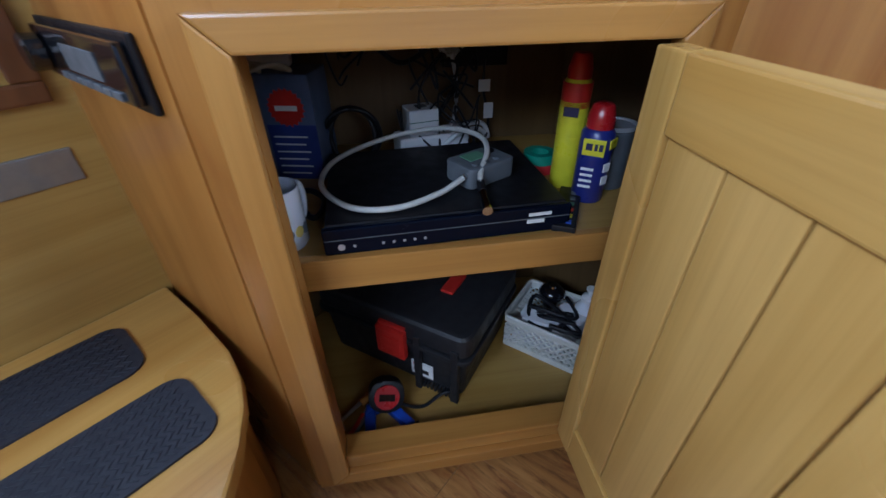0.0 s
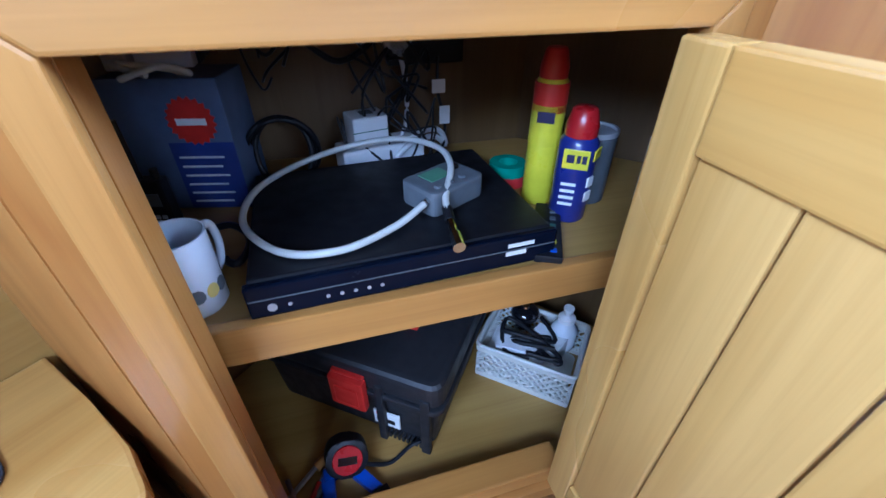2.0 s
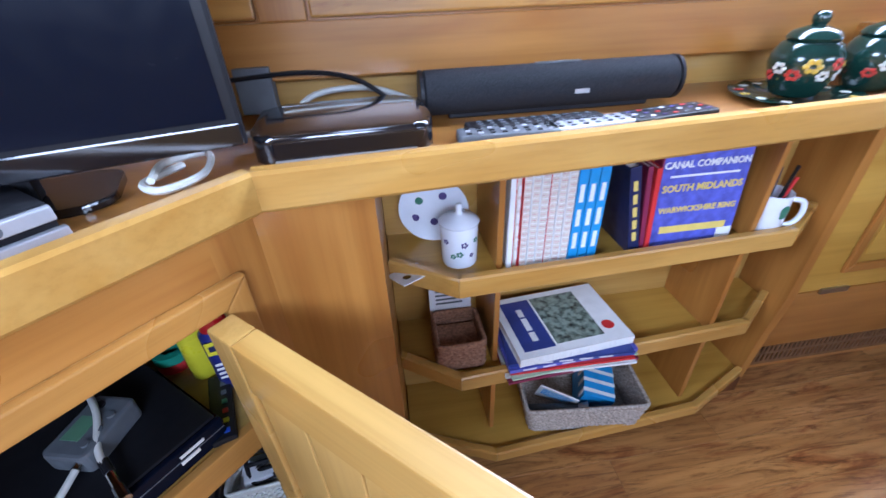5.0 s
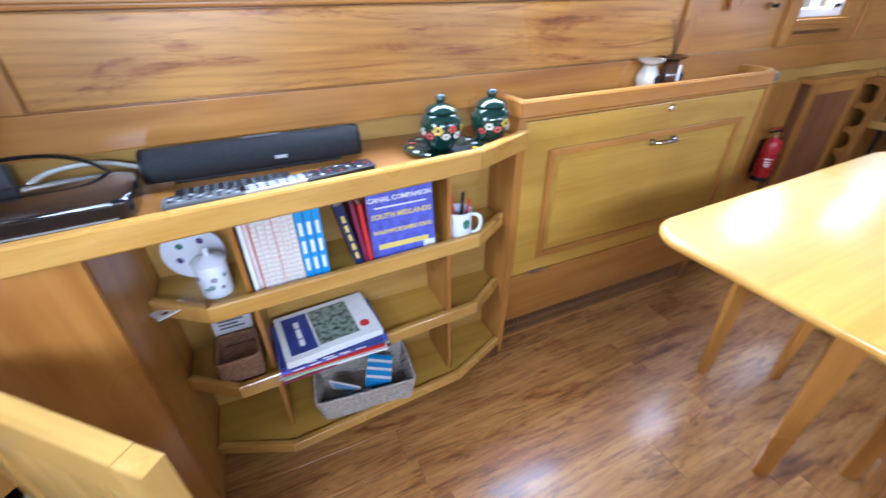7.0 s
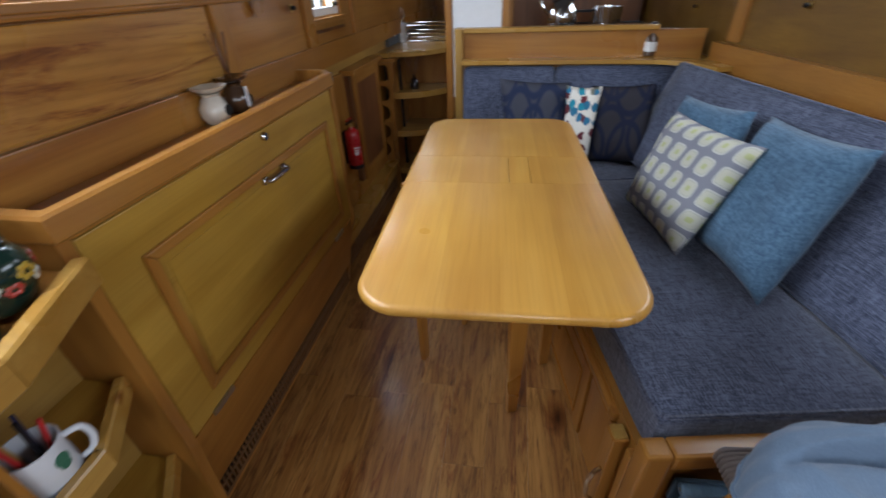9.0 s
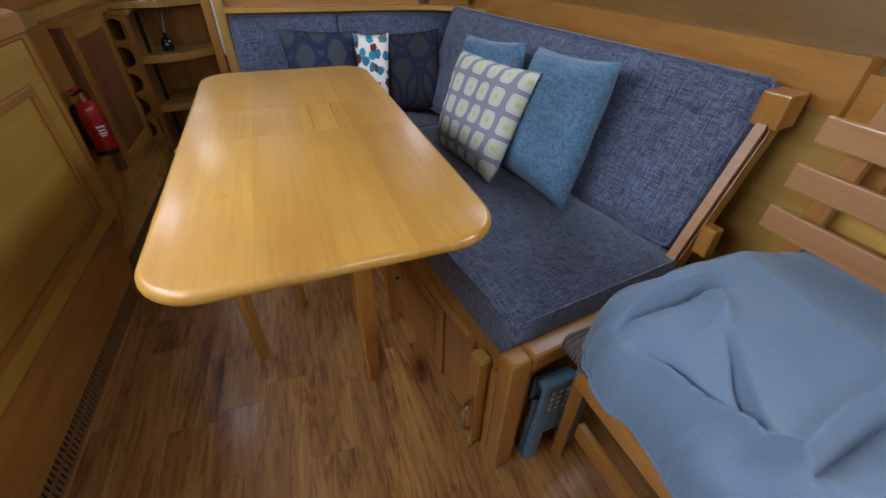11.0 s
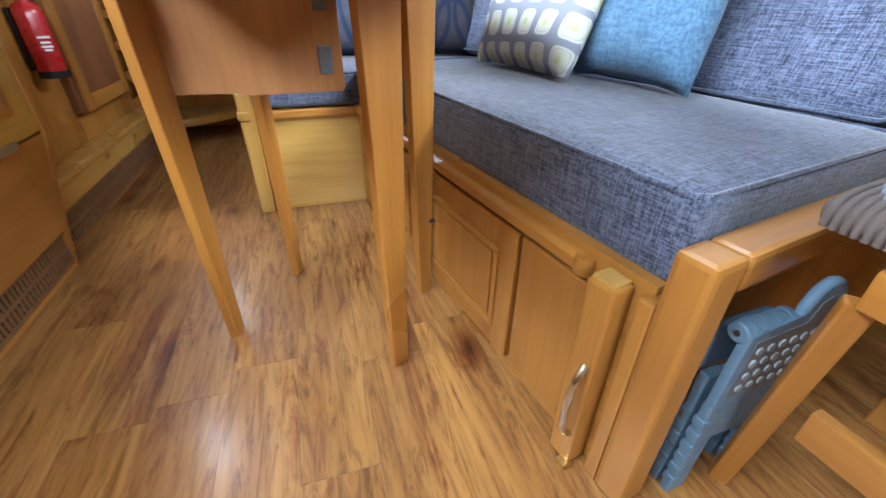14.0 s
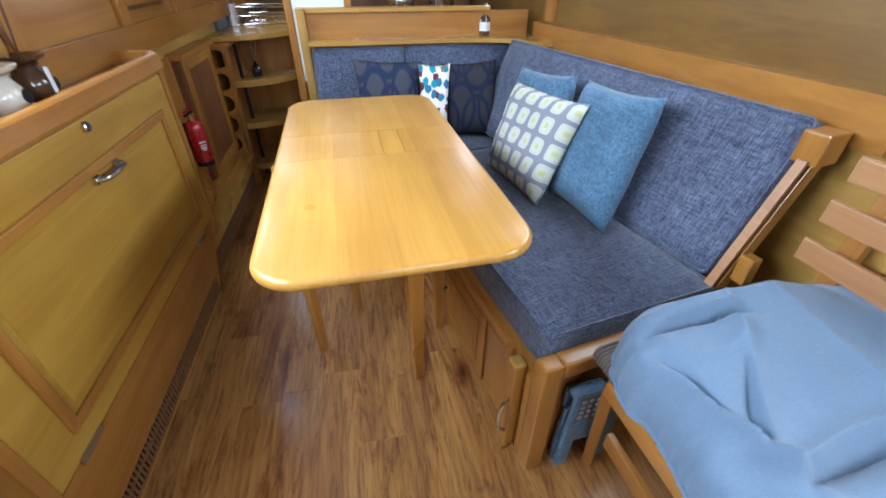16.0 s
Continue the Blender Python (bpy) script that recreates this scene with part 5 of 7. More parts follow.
pad = thing("seat_pad", pose(0.398, 1.122, 0.4585, 0, 0, 4), "brown corduroy seat pad on the chair", "cushion")
b0 = slab(-0.005, 0.46, -CWD - 0.01, 0.062, 0, 0.04, 0.018, 0.010, 30)
part("cover", b0, cord_cloth, pad, smooth=70)
for i in range(58):
    y = -CWD + 0.002 + i * 0.0086
    part("cord_rib", tube(smooth_path([(-0.009, y, 0.008), (-0.007, y, 0.026), (0.012, y, 0.038), (0.06, y, 0.042), (0.20, y, 0.047), (0.34, y, 0.046), (0.44, y, 0.040), (0.462, y, 0.02)], 3), 0.0040, 6), cord_cloth, pad, smooth=80)

# rumpled throw: one draped sheet with crests and creases
throw = thing("throw", pose(0.0, 0.0, 0.0), "rumpled pale blue cotton throw heaped on the chair", "throw")
CRESTS = ((0.40, 1.13, 0.82, 1.150, 0.026, 0.030), (0.42, 1.10, 0.60, 1.115, 0.014, 0.022), (0.37, 1.05, 0.47, 0.83, 0.016, 0.026), (0.585, 1.06, 0.47, 0.85, 0.020, 0.022),
          (0.47, 0.84, 0.72, 0.88, 0.016, 0.026), (0.72, 0.88, 0.93, 0.96, 0.022, 0.022), (0.40, 0.98, 0.50, 0.78, 0.012, 0.016), (0.62, 0.78, 0.90, 0.80, 0.020, 0.026),
          (0.50, 0.70, 0.78, 0.70, 0.018, 0.026), (0.40, 1.12, 0.37, 1.02, 0.015, 0.018))
VALLEYS = ((0.41, 1.085, 0.62, 1.090, 0.012, 0.022), (0.40, 1.03, 0.445, 0.90, 0.010, 0.020), (0.545, 1.00, 0.455, 0.86, 0.012, 0.018), (0.48, 0.815, 0.74, 0.845, 0.012, 0.024),
           (0.75, 0.85, 0.92, 0.91, 0.014, 0.020), (0.60, 0.745, 0.86, 0.755, 0.013, 0.020))


def crease(x, y, row):
    xa, ya, xb, yb, wide, amp = row
    dx, dy = xb - xa, yb - ya
    k = ((x - xa) * dx + (y - ya) * dy) / (dx * dx + dy * dy)
    kk = min(1.0, max(0.0, k))
    d = math.hypot(x - xa - kk * dx, y - ya - kk * dy)
    return amp * math.exp(-(d / wide) ** 1.15) * (0.55 + 0.45 * math.sin(math.pi * kk))


bm = bmesh.new()
NU = NV = 170
grid = []
for i in range(NU + 1):
    row = []
    for j in range(NV + 1):
        u, v = 2 * i / NU - 1, 2 * j / NV - 1
        r = max(abs(u), abs(v))
        a = math.atan2(v, u)
        e = (abs(math.cos(a)) ** 4 + abs(math.sin(a)) ** 4) ** (-1 / 4)
        rr = r * e
        ca, sa = math.cos(a), math.sin(a)
        x = 0.722 + 0.378 * rr * ca * (1 + 0.07 * noise.noise(Vector((ca * 1.8, sa * 1.8, 3.1))) + 0.03 * noise.noise(Vector((ca * 6, sa * 6, 1.1))))
        y = 0.905 + 0.315 * rr * sa * (1 + 0.07 * noise.noise(Vector((ca * 1.7, sa * 1.7, 8.4))) + 0.03 * noise.noise(Vector((ca * 6, sa * 6, 4.7))))
        z = 0.500 + 0.118 * max(0.0, 1 - r ** 6) ** 0.5 + 0.035 * max(0.0, 1 - ((y - 1.08) / 0.22) ** 2) * (1 - r ** 8)
        side = min(1.0, max(0.0, (r - 0.55) / 0.4))
        rip = 0.020 * side * noise.noise(Vector((ca * 5.5, sa * 5.5, 6.0 + r * 1.5))) + 0.008 * side * noise.noise(Vector((ca * 14, sa * 14, 2.0)))
        x, y = x + ca * rip, y + sa * rip
        q = Vector((x, y, 0))
        wx, wy = x + 0.016 * noise.noise(q * 8), y + 0.016 * noise.noise(q * 8 + Vector((5, 2, 9)))
        inner = 1 - r ** 8
        z += inner * (sum(crease(wx, wy, c) for c in CRESTS) - 1.5 * sum(crease(wx, wy, c) for c in VALLEYS) - 0.010)
        z += inner * (0.010 * noise.noise(q * 5.0) + 0.010 * max(0.0, 1 - abs(noise.noise(q * 4.4 + Vector((3.3, 1.2, 0.4)))) * 4) ** 2 + 0.003 * noise.noise(q * 21.0))
        if r > 0.86:
            k = (r - 0.86) / 0.14
            z += 0.012 * k * noise.noise(Vector((ca * 9, sa * 9, 2.2)))
            x -= (x - 0.72) * 0.07 * k * k
            y -= (y - 0.90) * 0.07 * k * k
        row.append(bm.verts.new((x, y, z)))
    grid.append(row)
for i in range(NU):
    for j in range(NV):
        bm.faces.new((grid[i][j], grid[i + 1][j], grid[i + 1][j + 1], grid[i][j + 1]))
border = [grid[i][0].co.copy() for i in range(0, NU, 3)] + [grid[NU][j].co.copy() for j in range(0, NV, 3)] + [grid[i][NV].co.copy() for i in range(NU, 0, -3)] + [grid[0][j].co.copy() for j in range(NV, 0, -3)]
part("cloth", bm, throw_cloth, throw, smooth=80)
part("hem", tube(border, 0.0055, 6, None, True), throw_cloth, throw, "rolled stitched hem", 80)

# folded plastic step stool
st = thing("folding_step_stool", pose(0.364, 1.210, 0.0, 0, 1.5, 4), "folded grey-blue plastic step stool between settee and chair", "step stool")
o = part("top_panel", prism([(0, 0.20), (0.155, 0.20), (0.155, 0.335), (0.148, 0.352), (0.132, 0.364), (0.112, 0.366), (0.098, 0.354), (0.090, 0.330), (0, 0.322)], 0.024, 0.037, 0.003, None, 2, pose(0, 0, 0, 90, 0, 0)), blue_plastic, st)
part("grip_inlay", prism([(0.014, 0.216), (0.143, 0.216), (0.143, 0.335), (0.125, 0.352), (0.108, 0.346), (0.100, 0.318), (0.014, 0.310)], 0.0372, 0.0382, 0, None, 2, pose(0, 0, 0, 90, 0, 0)), grey_plastic, o, "dark grip inlay")
for i in range(6):
    for j in range(4):
        part("grip_dot", cyl(0.0062, 0, 0.002, 10, None, pose(0.026 + i * 0.0205, -0.0382, 0.230 + j * 0.0215, 90, 0, 0)), dot_plastic, o)
part("hinge_bar", cyl(0.0135, -0.004, 0.088, 16, None, pose(0, -0.022, 0.318, 0, 90, 0), bev=0.002), blue_plastic, st, smooth=40)
part("hinge_pin", cyl(0.004, -0.0055, -0.0035, 12, None, pose(0, -0.022, 0.318, 0, 90, 0)), steel, st)
for i in range(4):
    part("hinge_rib", cyl(0.0150, 0, 0.009, 16, None, pose(0.010 + i * 0.021, -0.022, 0.318, 0, 90, 0)), blue_plastic, st, smooth=40)
part("handle_rim", tube(smooth_path([(0.090, -0.030, 0.322), (0.097, -0.030, 0.352), (0.114, -0.030, 0.367), (0.134, -0.030, 0.365), (0.150, -0.030, 0.350), (0.156, -0.030, 0.330)], 4), 0.0075, 8), blue_plastic, st, smooth=60)
for y, zt in ((-0.0295, 0.199), (-0.0085, 0.235)):
    for x in (0.0, 0.119):
        lg = part("leg_panel", box(x, x + 0.036, y - 0.0075, y + 0.0075, 0.0, zt, 0.004), blue_plastic, st)
        for k in range(6):
            part("rib", box(x - 0.0018, x + 0.012, y - 0.0088, y + 0.0088, 0.024 + k * 0.026, 0.040 + k * 0.026, 0.003), blue_plastic, lg)
    part("cross_panel", box(0.0365, 0.1185, y - 0.005, y + 0.005, 0.115, zt, 0.003), blue_plastic, st)
part("back_flap", box(-0.003, 0.10, -0.0012, 0.0085, 0.236, 0.312, 0.004), blue_plastic, st)

# ---------------------------------------------------------------- bow steps
steps = thing("bow_step", I4, "curved honey timber step with black ribbed treads", "step")
arc = [(0.70, -0.757), (-0.052, -0.757), (-0.050, -0.62), (-0.045, -0.51), (-0.03, -0.445), (-0.007, -0.395), (0.03, -0.345), (0.07, -0.300), (0.13, -0.255), (0.21, -0.225), (0.35, -0.21), (0.70, -0.21)]
body = [(0.70, -0.757)] + [(x + 0.015, y - 0.012) for x, y in arc[1:-1]] + [(0.70, -0.222)]
part("riser", prism(body, 0.0, 0.296), wood_honey_z, steps)
part("tread_board", prism(arc, 0.2965, 0.325, 0.006), wood_lip, steps, "pale worn tread board")


def tread_mat(cx, cy, w, h, ang):
    o = part("tread_mat", prism(rounded(w, h, 0.03, 5), 0, 0.004, 0.001), rubber, steps, "black ribbed rubber tread")
    o.matrix_local = pose(cx, cy, 0.3255, 0, 0, ang)
    bb = None
    nn = int(w / 0.0105)
    for i in range(nn):
        x = -w / 2 + 0.010 + i * 0.0105
        if abs(x) > w / 2 - 0.016:
            continue
        pts = [Vector((x + (0.0048 if k % 2 else -0.0048), -h / 2 + 0.007 + (h - 0.014) * k / 14, 0.0042)) for k in range(15)]
        bb = tube(pts, 0.0014, 4, bb)
    part("rib_pattern", bb, rubber, o)["kind"] = "stuff"


tread_mat(0.197, -0.645, 0.31, 0.134, -2)
tread_mat(0.190, -0.457, 0.335, 0.133, -2)
plq = thing("plaque", pose(0.045, -0.757, 0.583, 90, 0, 0), "small pewter plaque with unreadable lettering on the bulkhead", "plaque")
part("plate", box(-0.07, 0.07, -0.025, 0.025, 0, 0.006, 0.002), pewter, plq)
for j in range(4):
    for i in range(7):
        part("raised_bar", box(-0.06 + i * 0.0175, -0.06 + i * 0.0175 + 0.011, 0.013 - j * 0.011, 0.018 - j * 0.011, 0.006, 0.008, 0.0005), pewter, plq)
scr = setting("door_2", box(-0.035, 0.70, -0.7595, -0.748, 0.672, 0.70, 0.004), wood_dark, "dark timber sill of the bow doors", "door")
for x0, x1, z0, z1 in ((-0.035, 0.0, 0.70, 1.24), (0.015, 0.65, 0.715, 0.735)):
    setting("door_trim", box(x0, x1, -0.7595, -0.750, z0, z1, 0.003), wood_dark, "dark moulding on the bow doors", "trim")
setting("door_panel", box(0.02, 0.65, -0.7598, -0.754, 0.74, 1.23, 0.003), wood_honey_z, "honey timber panel of the bow door", "door")
# ---------------------------------------------------------------- on the worktop
TOPZ = 0.8665
tv = thing("television", pose(-0.533, -0.020, TOPZ, 0, 0, -71.5), "large black flat television standing on the worktop", "television")
part("foot", prism(rounded(0.24, 0.12, 0.03, 6, 0.27, -0.055), 0, 0.010, 0.003), black_gloss, tv)
part("neck", box(0.22, 0.32, -0.055, -0.03, 0.010, 0.16, 0.004), black_plastic, tv)
scn = part("panel", box(0.0, 0.54, -0.045, 0.0, 0.042, 0.40, 0.006), black_plastic, tv)
part("screen", box(0.016, 0.524, -0.0005, 0.0015, 0.075, 0.384), black_screen, scn)
part("lower_edge", box(0.004, 0.536, -0.0005, 0.004, 0.044, 0.070, 0.002), black_gloss, scn)

dvd = thing("disc_player", pose(CX, CY, TOPZ, 0, 0, CA) @ pose(0.375, 0.088, 0, 0, 0, 3), "slim silver-fronted disc player on the worktop", "disc player")
part("case", box(-0.38, 0.0, 0.004, 0.10, 0.003, 0.035, 0.002), black_plastic, dvd)
part("silver_fascia", box(-0.38, 0.0, -0.004, 0.0035, 0.019, 0.034, 0.002), silver, dvd, "silver fascia with control marks")
part("lower_fascia", box(-0.38, 0.004, -0.006, 0.0035, 0.0, 0.011, 0.002), silver, dvd)
for x in (-0.045, -0.085, -0.20):
    part("control_mark", cyl(0.006, 0, 0.001, 14, None, pose(x, -0.004, 0.0265, 90, 0, 0)), grey_plastic, dvd)

rt = thing("set_top_box", pose(-0.635, 0.085, TOPZ, 0, 0, 94), "glossy black rounded media box on the worktop", "media box")
part("case", prism(rounded(0.235, 0.17, 0.03, 6), 0.006, 0.046, 0.012, None, 4), black_gloss, rt, smooth=50)
part("base", prism(rounded(0.20, 0.14, 0.03, 6), 0, 0.0065), black_plastic, rt)
part("silver_edge", box(-0.09, 0.09, -0.087, -0.083, 0.012, 0.015), silver, rt)
wire = thing("loose_cable", pose(0, 0, 0), "loose black and white cables behind the media box", "cable")
part("black_lead", tube(smooth_path([(-0.80, -0.20, 0.93), (-0.79, 0.0, 0.945), (-0.76, 0.10, 0.935), (-0.73, 0.16, 0.90)], 6), 0.004, 6), black_plastic, wire)
part("white_lead", tube(smooth_path([(-0.66, -0.09, 0.882), (-0.70, -0.02, 0.885), (-0.78, 0.03, 0.91), (-0.80, 0.12, 0.912), (-0.80, 0.2, 0.885)], 6), 0.005, 6), cable_white, wire)
part("white_coil", tube(smooth_path([(-0.56, -0.115, 0.882), (-0.50, -0.135, 0.884), (-0.47, -0.10, 0.886), (-0.52, -0.075, 0.884), (-0.58, -0.09, 0.889), (-0.54, -0.125, 0.893), (-0.48, -0.115, 0.894)], 6), 0.0045, 6), cable_white, wire)
plate_ = thing("wall_socket", pose(-0.827, -0.07, 0.90), "grey socket box under the cabin side rail", "socket")
part("box", box(0, 0.03, -0.03, 0.03, -0.02, 0.055, 0.003), grey_plastic, plate_)

bar = thing("sound_bar", pose(-0.738, 0.432, TOPZ, 0, 0, 90), "matt black cylindrical sound bar on the worktop", "speaker")
part("grille_tube", cyl(0.036, -0.222, 0.222, 32, None, pose(0, 0, 0.042, 0, 90, 0), bev=0.004), plain("speaker_cloth", (0.006, 0.007, 0.010), 0.8, scale=500, relief=0.3), bar, smooth=40)
part("end_cap", cyl(0.0365, 0.222, 0.228, 32, None, pose(0, 0, 0.042, 0, 90, 0)), black_plastic, bar)
part("end_cap", cyl(0.0365, -0.228, -0.222, 32, None, pose(0, 0, 0.042, 0, 90, 0)), black_plastic, bar)
part("foot_strip", box(-0.18, 0.18, -0.012, 0.012, 0, 0.012, 0.003), black_plastic, bar)
part("control_strip", box(-0.03, 0.05, -0.006, 0.006, 0.0775, 0.0795, 0.001), grey_plastic, bar)
part("badge", box(0.03, 0.055, -0.0375, -0.0355, 0.033, 0.040), silver, bar)


def remote(m, w, l, mat, keys, label, kmat):
    o = thing("remote_control", m, label, "remote control", "remote controls")
    part("case", prism(rounded(l, w, 0.008, 3), 0, 0.016, 0.004), mat, o)
    for i in range(keys[0]):
        for j in range(keys[1]):
            x = -l * 0.40 + l * 0.80 * i / max(1, keys[0] - 1)
            y = -w * 0.28 + w * 0.56 * j / max(1, keys[1] - 1)
            part("key", box(x - 0.0036, x + 0.0036, y - 0.0026, y + 0.0026, 0.016, 0.0175, 0.0006), kmat[(i + j) % len(kmat)], o)
    return o


remote(pose(-0.632, 0.372, TOPZ, 0, 0, 92), 0.045, 0.22, black_plastic, (11, 3), "slim black remote control with grey keys", (grey_plastic, grey_plastic))
remote(pose(-0.596, 0.318, TOPZ, 0, 0, 88), 0.042, 0.15, grey_plastic, (8, 3), "grey remote control with dark keys", (black_plastic, silver, black_plastic))
remote(pose(-0.606, 0.452, TOPZ, 0, 0, 97), 0.045, 0.15, silver, (7, 3), "silver-grey remote control with dark keys", (black_plastic, grey_plastic))
remote(pose(-0.625, 0.585, TOPZ, 0, 0, 100), 0.055, 0.16, black_plastic, (7, 3), "black remote control with violet and white keys", (grey_plastic, white_plastic, violet, red_plastic))


def posy(parent, r_of, az, z, mat, size, k=6):
    """A painted rosette lying on a turned surface."""
    size *= 0.72
    for i in range(k):
        a = 2 * math.pi * i / k
        aa, zz = az + size * math.cos(a) / r_of(z) * 1.1, z + size * math.sin(a)
        r = r_of(zz)
        p = Vector((r * math.cos(aa), r * math.sin(aa), zz))
        part("painted_petal", lathe([(0, 0.0022), (size * 0.6, 0.0008), (size * 0.62, 0)], 8, None, Matrix.Translation(p) @ Vector((math.cos(aa), math.sin(aa), 0.15)).to_track_quat("Z", "Y").to_matrix().to_4x4()), mat, parent)


def ginger_jar(x, y, s, spin):
    o = thing("lidded_jar", pose(x, y, TOPZ + 0.008 if spin else TOPZ, 0, 0, spin), "bottle green painted canal-ware jar with flowers and a lid", "jar", "painted jars")
    prof = [(0.030, 0), (0.036, 0.004), (0.046, 0.03), (0.0535, 0.06), (0.052, 0.078), (0.043, 0.095), (0.036, 0.102)]
    prof = [(r * s, z * s) for r, z in prof]
    bd = part("body", lathe([(0, 0)] + prof, 36), green_glaze, o, smooth=50)
    part("lid", lathe([(r * s, z * s) for r, z in ((0.038, 0.102), (0.040, 0.106), (0.034, 0.116), (0.018, 0.124), (0.010, 0.127), (0.0125, 0.134), (0.013, 0.142), (0.009, 0.149), (0, 0.151))], 32), green_glaze, o, smooth=50)
    def r_of(z):
        for (r0, z0), (r1, z1) in zip(prof, prof[1:]):
            if z0 <= z <= z1:
                return r0 + (r1 - r0) * (z - z0) / (z1 - z0)
        return prof[3][0]
    for az, z, mt, sz in ((-1.1, 0.055, petal_white, 0.010), (-0.65, 0.045, petal_red, 0.010), (-0.2, 0.062, petal_yellow, 0.012), (0.2, 0.045, petal_white, 0.009),
                          (0.55, 0.065, petal_red, 0.010), (0.9, 0.045, petal_white, 0.011), (1.3, 0.06, petal_yellow, 0.009), (-1.5, 0.04, petal_red, 0.009), (1.7, 0.05, petal_white, 0.010)):
        posy(bd, r_of, az, z * s, mt, sz * s)
    return o


ginger_jar(-0.686, 0.862, 0.98, -20).scale.z = 0.88
ginger_jar(-0.684, 1.005, 0.98, 30).scale.z = 0.88
dish = thing("painted_plate", pose(-0.686, 0.868, TOPZ), "dark green painted plate with a scalloped floral rim", "plate")
bm = lathe([(0, 0.003), (0.045, 0.003), (0.055, 0.004), (0.100, 0.012), (0.103, 0.011), (0.055, 0.0), (0, 0.0)], 48)
for v in bm.verts:
    r = math.hypot(v.co.x, v.co.y)
    if r > 0.07:
        a = math.atan2(v.co.y, v.co.x)
        v.co.z += 0.0018 * math.sin(12 * a)
        f = 1 + 0.018 * math.sin(12 * a)
        v.co.x, v.co.y = v.co.x * f, v.co.y * f
part("plate_body", bm, green_glaze, dish, smooth=50)
for i in range(14):
    a = 2 * math.pi * i / 14
    part("painted_petal", lathe([(0, 0.0016), (0.008, 0.0006), (0.009, 0)], 8, None, pose(0.084 * math.cos(a), 0.084 * math.sin(a), 0.0105)), (petal_white, petal_red, petal_yellow, petal_white)[i % 4], dish)

# on the desk ledge: jug shaped burners
def burner(x, y, s, body_mat, bowl_mat, label):
    o = thing("oil_burner", pose(x, y, 0.9325), label, "oil burner")
    part("body", lathe([(0, 0), (0.030 * s, 0), (0.042 * s, 0.022 * s), (0.042 * s, 0.045 * s), (0.030 * s, 0.068 * s), (0.024 * s, 0.078 * s), (0.030 * s, 0.086 * s)], 28), body_mat, o, smooth=50)
    part("bowl", lathe([(0.024 * s, 0.0865 * s), (0.046 * s, 0.098 * s), (0.050 * s, 0.105 * s), (0.044 * s, 0.104 * s), (0.02 * s, 0.092 * s), (0, 0.091 * s)], 28), bowl_mat, o, smooth=50)
    # black disc on the uncut body, standing for the shaded inside
    part("opening", lathe([(0, 0.003), (0.016 * s, 0.002), (0.017 * s, 0)], 18, None, pose(0.0405 * s, 0.006, 0.036 * s, 0, 90, 0)), shade_black, o)
    return o


burner(-0.780, 1.655, 0.86, cream_glaze, cream_glaze, "cream glazed pottery oil burner on the desk ledge")
tall = burner(-0.785, 1.762, 0.9, brown_glaze, brown_glaze, "dark brown glazed oil burner with incense reeds")
# white bar stands in for a highlight on the brown glaze
part("reflection_stripe", box(0.038, 0.0445, -0.012, -0.004, 0.015, 0.07, 0.002), ceramic, tall, "pale stripe standing for a reflection in the glaze")
for i in range(5):
    a = i * 1.25
    part("reed", tube([Vector((0, 0, 0.09)), Vector((0.02 * math.cos(a), -0.01 + 0.03 * math.sin(a), 0.20))], 0.0015, 5), wood_dark, tall)

# ---------------------------------------------------------------- on the bookshelf
S1, S2, S3 = LV
pot = thing("lidded_pot", pose(-0.705, 0.262, S1), "white china pot with violet flowers and a lid", "pot")
part("body", lathe([(0, 0), (0.034, 0), (0.036, 0.006), (0.037, 0.085), (0.034, 0.088)], 32), ceramic, pot, smooth=50)
part("lid", lathe([(0.039, 0.088), (0.040, 0.092), (0.030, 0.101), (0.010, 0.106), (0.006, 0.110), (0.007, 0.122), (0.005, 0.126), (0, 0.127)], 32), ceramic, pot, smooth=50)
for az, z, mt, sz in ((0.1, 0.055, violet, 0.006), (-0.5, 0.03, leaf_green, 0.005), (0.5, 0.03, violet, 0.004), (-0.15, 0.035, leaf_green, 0.006), (0.8, 0.06, leaf_green, 0.005), (-0.9, 0.06, violet, 0.005)):
    posy(pot, lambda z_: 0.0372, az, z, mt, sz, 5)
plt_ = thing("china_plate", pose(-0.80, 0.225, S1 + 0.074, 90, 0, 80), "white china plate with violet sprigs stood on edge", "plate")
part("plate_body", lathe([(0, 0.002), (0.045, 0.002), (0.073, 0.010), (0.074, 0.012), (0.045, 0.006), (0, 0.006)], 36), ceramic, plt_, smooth=50)
for x, y, mt in ((0.02, 0.03, violet), (-0.03, 0.02, leaf_green), (0.0, -0.03, violet), (0.045, -0.01, leaf_green), (-0.04, -0.02, violet)):
    part("sprig", lathe([(0, 0.0015), (0.008, 0.0005), (0.009, 0)], 8, None, pose(x, y, 0.0065)), mt, plt_)
tag = thing("card", pose(-0.665, 0.165, S1, 0, -12, 30), "small white card with two dark oval marks", "card")
part("card_sheet", box(-0.035, 0.03, -0.04, 0.03, 0.006, 0.008), paper, tag)
for y in (-0.018, 0.008):
    part("oval_mark", lathe([(0, 0.001), (0.008, 0.0005), (0.0085, 0)], 12, None, pose(0.005, y, 0.008)), black_gloss, tag)


ring_pink = plain("pink_rings", (0.55, 0.33, 0.30), 0.5)


